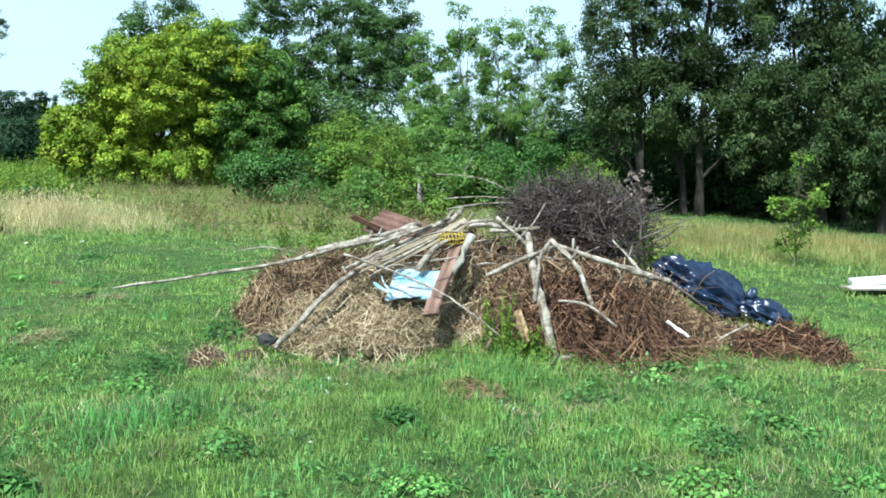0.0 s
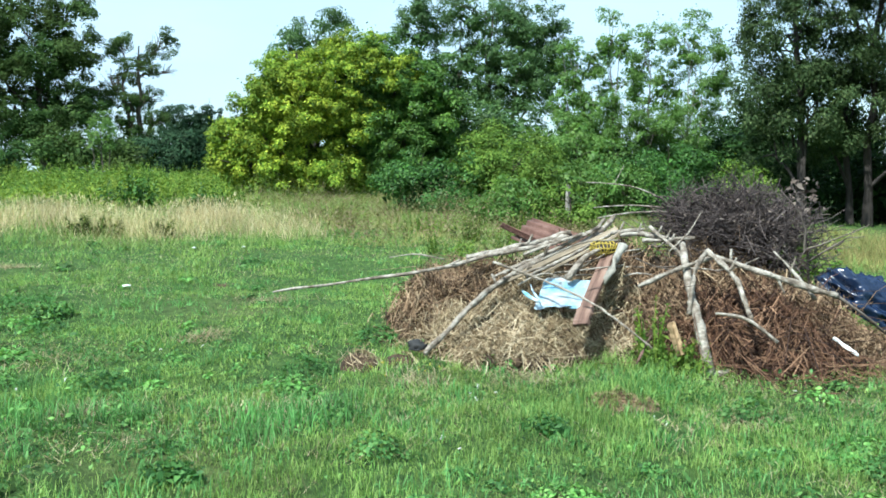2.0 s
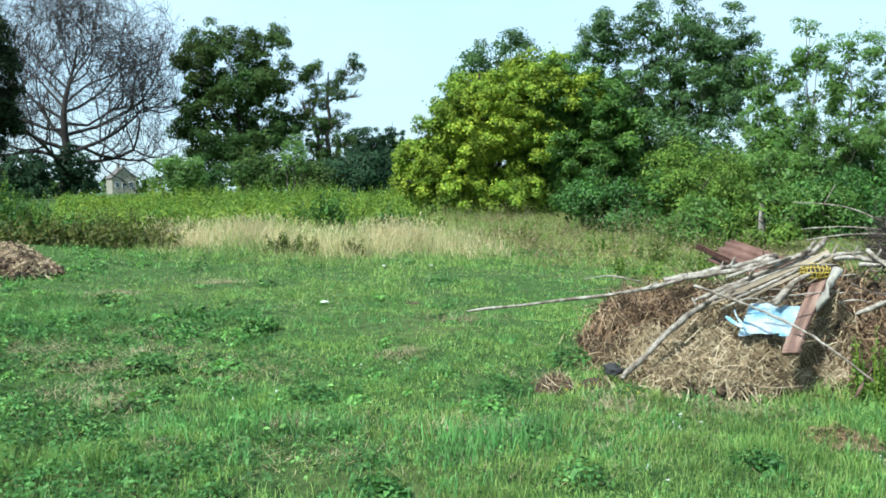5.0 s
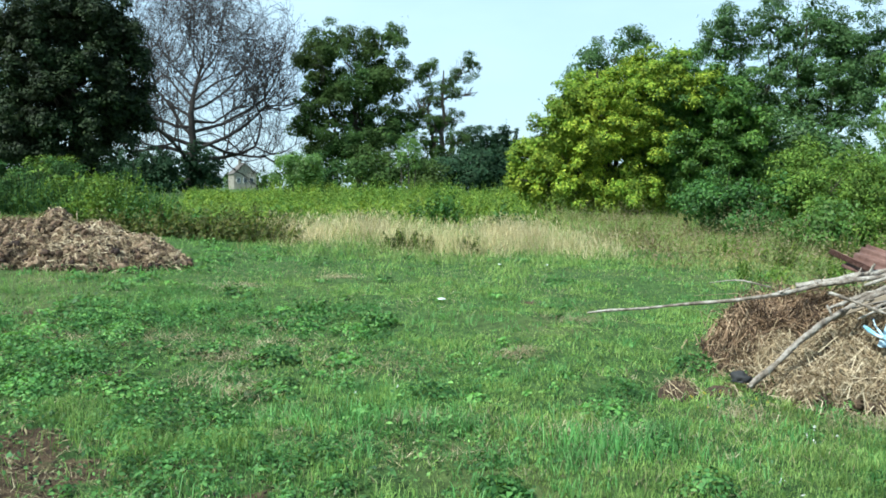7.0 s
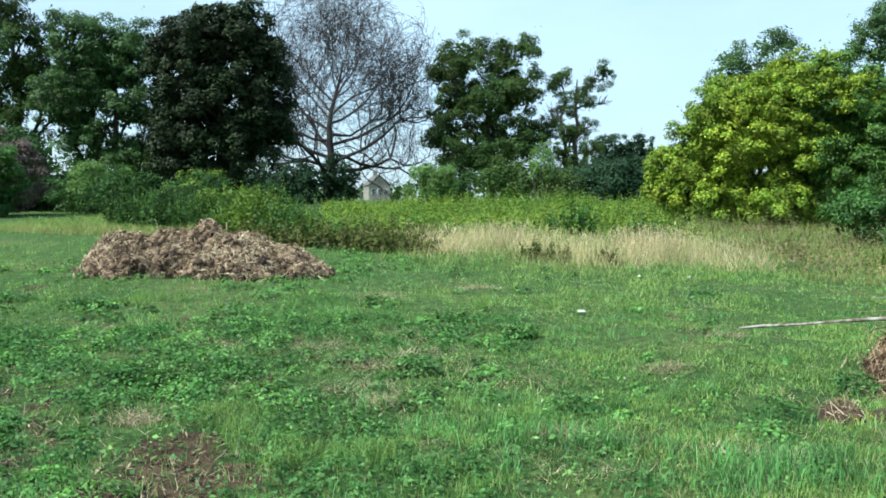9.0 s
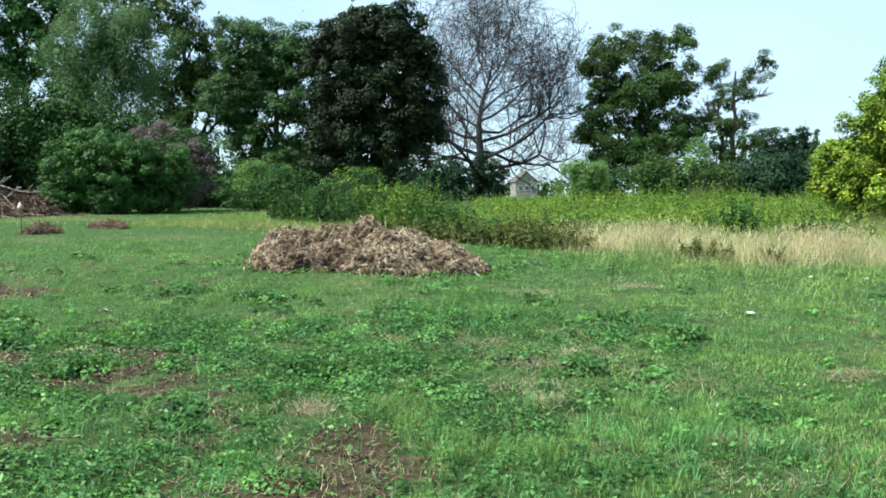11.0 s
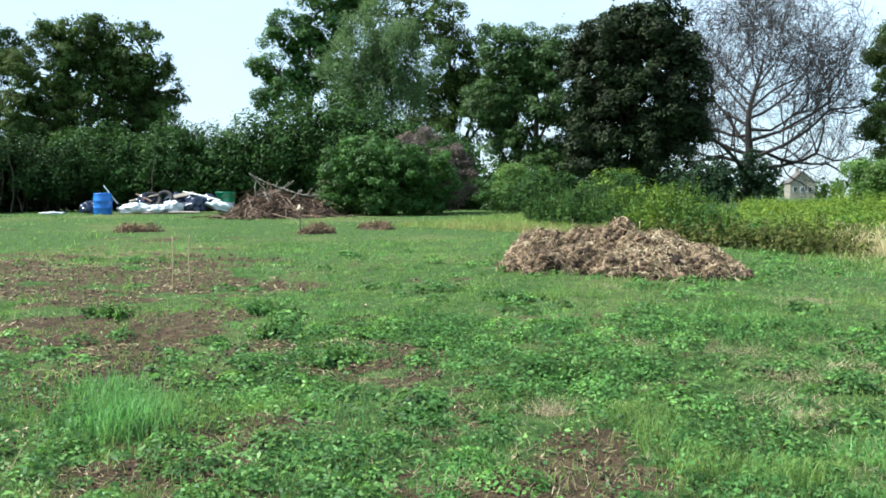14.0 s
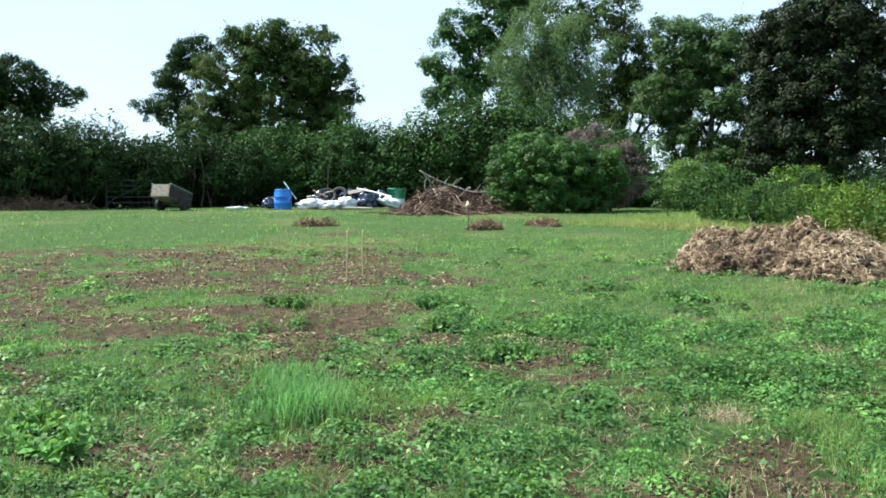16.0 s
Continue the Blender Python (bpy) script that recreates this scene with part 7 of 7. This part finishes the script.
heap("earth_clod", "small flat clump of dug-up roots", (-16.5, 12.5), 55, ((0, 0, 0.07, 0.45, 0.25),), 600, HAY_BED, ROOTS, 0.14, 0.01, 0.05, 0.08)

# sticks standing out of the far brush pile
for a, b, r in (((-18.03, 18.87, 1.80), (-18.9, 18.0, 2.34), 0.024), ((-18.47, 18.44, 1.60), (-18.87, 18.03, 2.32), 0.02), ((-18.38, 18.53, 1.78), (-18.01, 18.88, 2.13), 0.024), ((-18.65, 18.26, 1.5), (-18.75, 18.15, 2.14), 0.018),
                ((-17.81, 19.0, 1.85), (-18.16, 18.6, 1.38), 0.022), ((-17.47, 19.3, 1.70), (-17.99, 18.75, 1.81), 0.022), ((-18.7, 18.2, 1.75), (-19.1, 17.9, 1.45), 0.02), ((-18.5, 18.2, 1.8), (-18.3, 18.3, 1.4), 0.018)):
    mid = [(p + q) / 2 + RNG.normal() * 0.05 for p, q in zip(a, b)]
    br = branch("bleached stick in the far brush pile", [a, mid, b], r * 1.8, r * 1.2, forks=((0.4, (0.4, 0.3, 0.6), 0.25),))
    br["group"] = "sticks in the far brush pile"

# ---- rubbish dump before the hedge ----
BX, BY = -25.55, 17.95


def barrel():
    root = thing("plastic_barrel", "bright blue plastic barrel standing in the grass", "barrel", (BX, BY, float(ground_z(BX, BY)) - 0.03))
    prof = [(0.24, 0.0), (0.28, 0.02), (0.285, 0.10), (0.29, 0.28), (0.30, 0.30), (0.30, 0.33), (0.29, 0.35), (0.292, 0.45), (0.29, 0.56), (0.30, 0.58), (0.30, 0.61), (0.29, 0.63), (0.285, 0.80), (0.27, 0.86), (0.275, 0.88), (0.275, 0.91), (0.25, 0.915), (0.24, 0.90), (0.0, 0.895)]
    lathe("body", [(r, z * 0.78) for r, z in prof], BLUE_PLASTIC, root)
    lathe("bung", [(0.04, 0), (0.04, 0.03), (0.03, 0.035)], BLUE_PLASTIC, root, (0.12, 0, 0.70), sides=12)
    lathe("bung", [(0.03, 0), (0.03, 0.03), (0.02, 0.035)], BLUE_PLASTIC, root, (-0.12, 0, 0.70), sides=12)


barrel()
RW = (0.62, 0.785)            # along the dump, from the barrel towards the brush pile


def dump_at(u, v):
    x, y = BX + RW[0] * u - RW[1] * v, BY + RW[1] * u + RW[0] * v
    return x, y, float(ground_z(x, y))


def sack(label, u, v, radii, turn, seed, mat, z=0.0, category="sack", tilt=0):
    x, y, g = dump_at(u, v)
    root = thing("rubble_sack" if mat is WHITE_PLASTIC else "refuse_sack", label, category, (x, y, g + radii[2] * 0.6 + z), turn, (0, tilt), "sacks on the dump")
    crumple("bag", radii, mat, root, amount=0.5, cell=0.5, seed=seed, levels=4)


sack("white woven sack lying on the dump", 0.95, -0.2, (0.42, 0.25, 0.20), 50, 31, WHITE_PLASTIC)
sack("white woven sack lying on the dump", 1.65, -0.25, (0.36, 0.24, 0.17), 30, 32, WHITE_PLASTIC)
sack("white woven sack slumped on the dump", 2.15, -0.1, (0.33, 0.26, 0.24), 70, 33, WHITE_PLASTIC)
sack("pale sack at the end of the dump", 3.75, -0.1, (0.50, 0.22, 0.20), 60, 34, WHITE_PLASTIC, 0, "sack", 20)
sack("black refuse sack on the dump", 2.85, 0.0, (0.34, 0.28, 0.33), 20, 35, BIN_BAG)
sack("black refuse sack on the dump", 1.35, 0.5, (0.42, 0.3, 0.36), 80, 36, BIN_BAG)
sack("black refuse sack on the dump", 2.3, 0.6, (0.45, 0.3, 0.36), 10, 37, BIN_BAG)
sack("black refuse sack behind the barrel", -0.4, 0.3, (0.30, 0.24, 0.24), 10, 38, BIN_BAG)
sack("black refuse sack on the dump", 3.3, 0.35, (0.36, 0.3, 0.34), 40, 39, BIN_BAG)
sack("flattened white sheet in the grass", -1.5, -0.1, (0.32, 0.16, 0.05), 55, 40, WHITE_PLASTIC, 0.02, "plastic sheet")


def dump_board(label, a, b, z0, z1, width, mat, name="scrap_board"):
    p, q = dump_at(*a), dump_at(*b)
    plank(name, label, (p[0], p[1], p[2] + z0), (q[0], q[1], q[2] + z1), width, 0.03, mat, 25, 0.003, "board")


dump_board("pale grey board leaning behind the barrel", (0.45, 0.10), (0.02, 0.30), 0.35, 0.92, 0.16, WHITE_PAINT)
dump_board("white gutter lying on the dump", (2.5, 0.1), (3.7, -0.02), 0.72, 0.42, 0.08, WHITE_PAINT)
dump_board("grey panel on the dump", (2.2, 0.2), (2.85, 0.25), 0.55, 0.66, 0.24, GREY_WOOD)
dump_board("grey plank on the dump", (0.8, 0.2), (1.7, 0.4), 0.42, 0.62, 0.09, GREY_WOOD)
dump_board("brown board on the dump", (1.0, 0.4), (1.5, 0.1), 0.66, 0.40, 0.08, PLANK_BROWN)
dump_board("thin pale batten beyond the dump", (4.3, 0.2), (5.2, 0.1), 0.18, 0.22, 0.08, SAWN_WOOD)
dump_board("grey board flat at the dump's foot", (1.2, -0.5), (3.0, -0.55), 0.05, 0.05, 0.10, GREY_WOOD)


def tyre(label, u, v, z, tilt, turn):
    x, y, g = dump_at(u, v)
    root = thing("tyre", label, "tyre", (x, y, g + z), turn, (tilt, 0), "old tyres on the dump")
    prof = [(0.20, -0.07), (0.29, -0.09), (0.32, -0.06), (0.325, 0), (0.32, 0.06), (0.29, 0.09), (0.20, 0.07), (0.195, 0.0), (0.20, -0.068)]
    bm = bmesh.new()
    n = 28
    rings = [[bm.verts.new((r * math.cos(k * math.tau / n), r * math.sin(k * math.tau / n), h)) for k in range(n)] for r, h in prof[:-1]]
    for i in range(len(rings)):
        a, b = rings[i], rings[(i + 1) % len(rings)]
        for k in range(n):
            bm.faces.new((a[k], a[(k + 1) % n], b[(k + 1) % n], b[k]))
    part("casing", bm_mesh("casing", bm, RUBBER), root)


tyre("old black car tyre leaning on the sacks", 1.9, 0.35, 0.46, 62, 30)
tyre("old black car tyre on the dump", 1.5, 0.3, 0.44, 50, 60)
tx, ty, tg = dump_at(3.9, 0.45)
tub = thing("plastic_tub", "green plastic tub with white base", "tub", (tx, ty, tg))
lathe("base", [(0.24, 0), (0.27, 0.02), (0.29, 0.34), (0.27, 0.345)], WHITE_PLASTIC, tub, sides=20, label="white lower tub")
lathe("upper", [(0.28, 0.34), (0.31, 0.36), (0.33, 0.66), (0.35, 0.67), (0.35, 0.70), (0.31, 0.70), (0.29, 0.4)], GREEN_PLASTIC, tub, sides=20, label="green upper tub")


def trailer():
    root = thing("box_trailer", "small weathered wooden box trailer tipped on its drawbar", "trailer", (-27.4, 14.75, float(ground_z(-27.4, 14.75))), 117, (0, 15))
    L, W, H = 1.25, 0.70, 0.40
    z = 0.52
    box("floor_panel", (L, W, 0.03), GREY_WOOD, root, (0, 0, z - H / 2))
    for s in (-1, 1):
        # shade on the sides is put into dark boards; the near end stays pale
        box("side_panel", (L, 0.03, H), SHADE_AND_FILL_BROWN, root, (0, s * W / 2, z), bevel=0.004)
        box("end_panel", (0.03, W - 0.04, H), GREY_WOOD if s < 0 else SHADE_AND_FILL_BROWN, root, (s * L / 2, 0, z), bevel=0.004)
        box("rail", (L + 0.02, 0.05, 0.04), GALVANISED, root, (0, s * W / 2, z + H / 2 + 0.02), label="steel top rail")
        w = lathe("wheel", [(0.12, -0.06), (0.21, -0.07), (0.235, -0.04), (0.235, 0.04), (0.21, 0.07), (0.12, 0.06)], RUBBER, root, (0.1, s * (W / 2 + 0.10), 0.24), (90, 0, 0), 22)
        lathe("rim", [(0.02, -0.03), (0.115, -0.055), (0.12, 0.0), (0.115, 0.055), (0.02, 0.03)], GALVANISED, w, sides=18)
    box("axle", (0.05, W + 0.2, 0.05), STEEL_DARK, root, (0.1, 0, 0.26))
    box("drawbar", (0.5, 0.06, 0.06), STEEL_DARK, root, (L / 2 + 0.22, 0, 0.36), (0, 0, 0))
    box("chassis", (L, 0.08, 0.10), STEEL_DARK, root, (0, 0, 0.36))


trailer()


def field_gate():
    root = thing("field_gate", "old tubular steel field gate against the hedge", "gate", (-30.9, 15.1, float(ground_z(-30.9, 15.1))), 62)
    for k in range(5):
        rod("bar", [(-0.8, 0, 0.22 + 0.2 * k), (0, 0, 0.22 + 0.2 * k), (0.8, 0, 0.22 + 0.2 * k)], (0.02, 0.02), STEEL_DARK, root, 8)
    for x in (-0.8, 0.8):
        rod("upright", [(x, 0, 0.0), (x, 0, 0.5), (x, 0, 1.12)], (0.026, 0.026), STEEL_DARK, root, 8)
    rod("brace", [(-0.8, 0, 0.22), (0, 0, 0.62), (0.8, 0, 1.02)], (0.018, 0.018), STEEL_DARK, root, 8)


field_gate()


# ---- the house beyond the field ----
def far_house():
    root = thing("house", "cream stone house with grey gabled roof beyond the field", "house", (-41.0, 186.2, 1.2), 24)
    W, D, E, A = 4.6, 6.0, 3.2, 5.3
    bm = bmesh.new()
    pts = [(-W / 2, 0), (W / 2, 0), (W / 2, E), (0, A), (-W / 2, E)]
    f, b = [bm.verts.new((x, 0, z)) for x, z in pts], [bm.verts.new((x, D, z)) for x, z in pts]
    bm.faces.new(f)
    bm.faces.new(b[::-1])
    for k in range(5):
        bm.faces.new((f[k], f[(k + 1) % 5], b[(k + 1) % 5], b[k]))
    part("wall", bm_mesh("house_wall", bm, STONE_WALL, False), root)
    slope = math.degrees(math.atan2(A - E, W / 2))
    for s in (-1, 1):
        box("roof", (math.hypot(W / 2, A - E) + 0.4, D + 0.5, 0.12), ROOF_TILE, root, (s * (W / 4 + 0.08), D / 2, (E + A) / 2 + 0.10), (0, s * slope, 0), 0.02)
    for x in (-1.35, 0.0, 1.35):
        w = box("window", (0.8, 0.08, 1.1), WHITE_PAINT, root, (x, -0.02, 1.9), label="white window frame")
        for s in (-1, 1):
            box("pane", (0.32, 0.04, 0.95), PANE, w, (s * 0.18, -0.04, 0), bevel=0.0)
    box("chimney", (0.6, 0.6, 1.3), STONE_WALL, root, (0, D - 0.8, A + 0.3))


far_house()
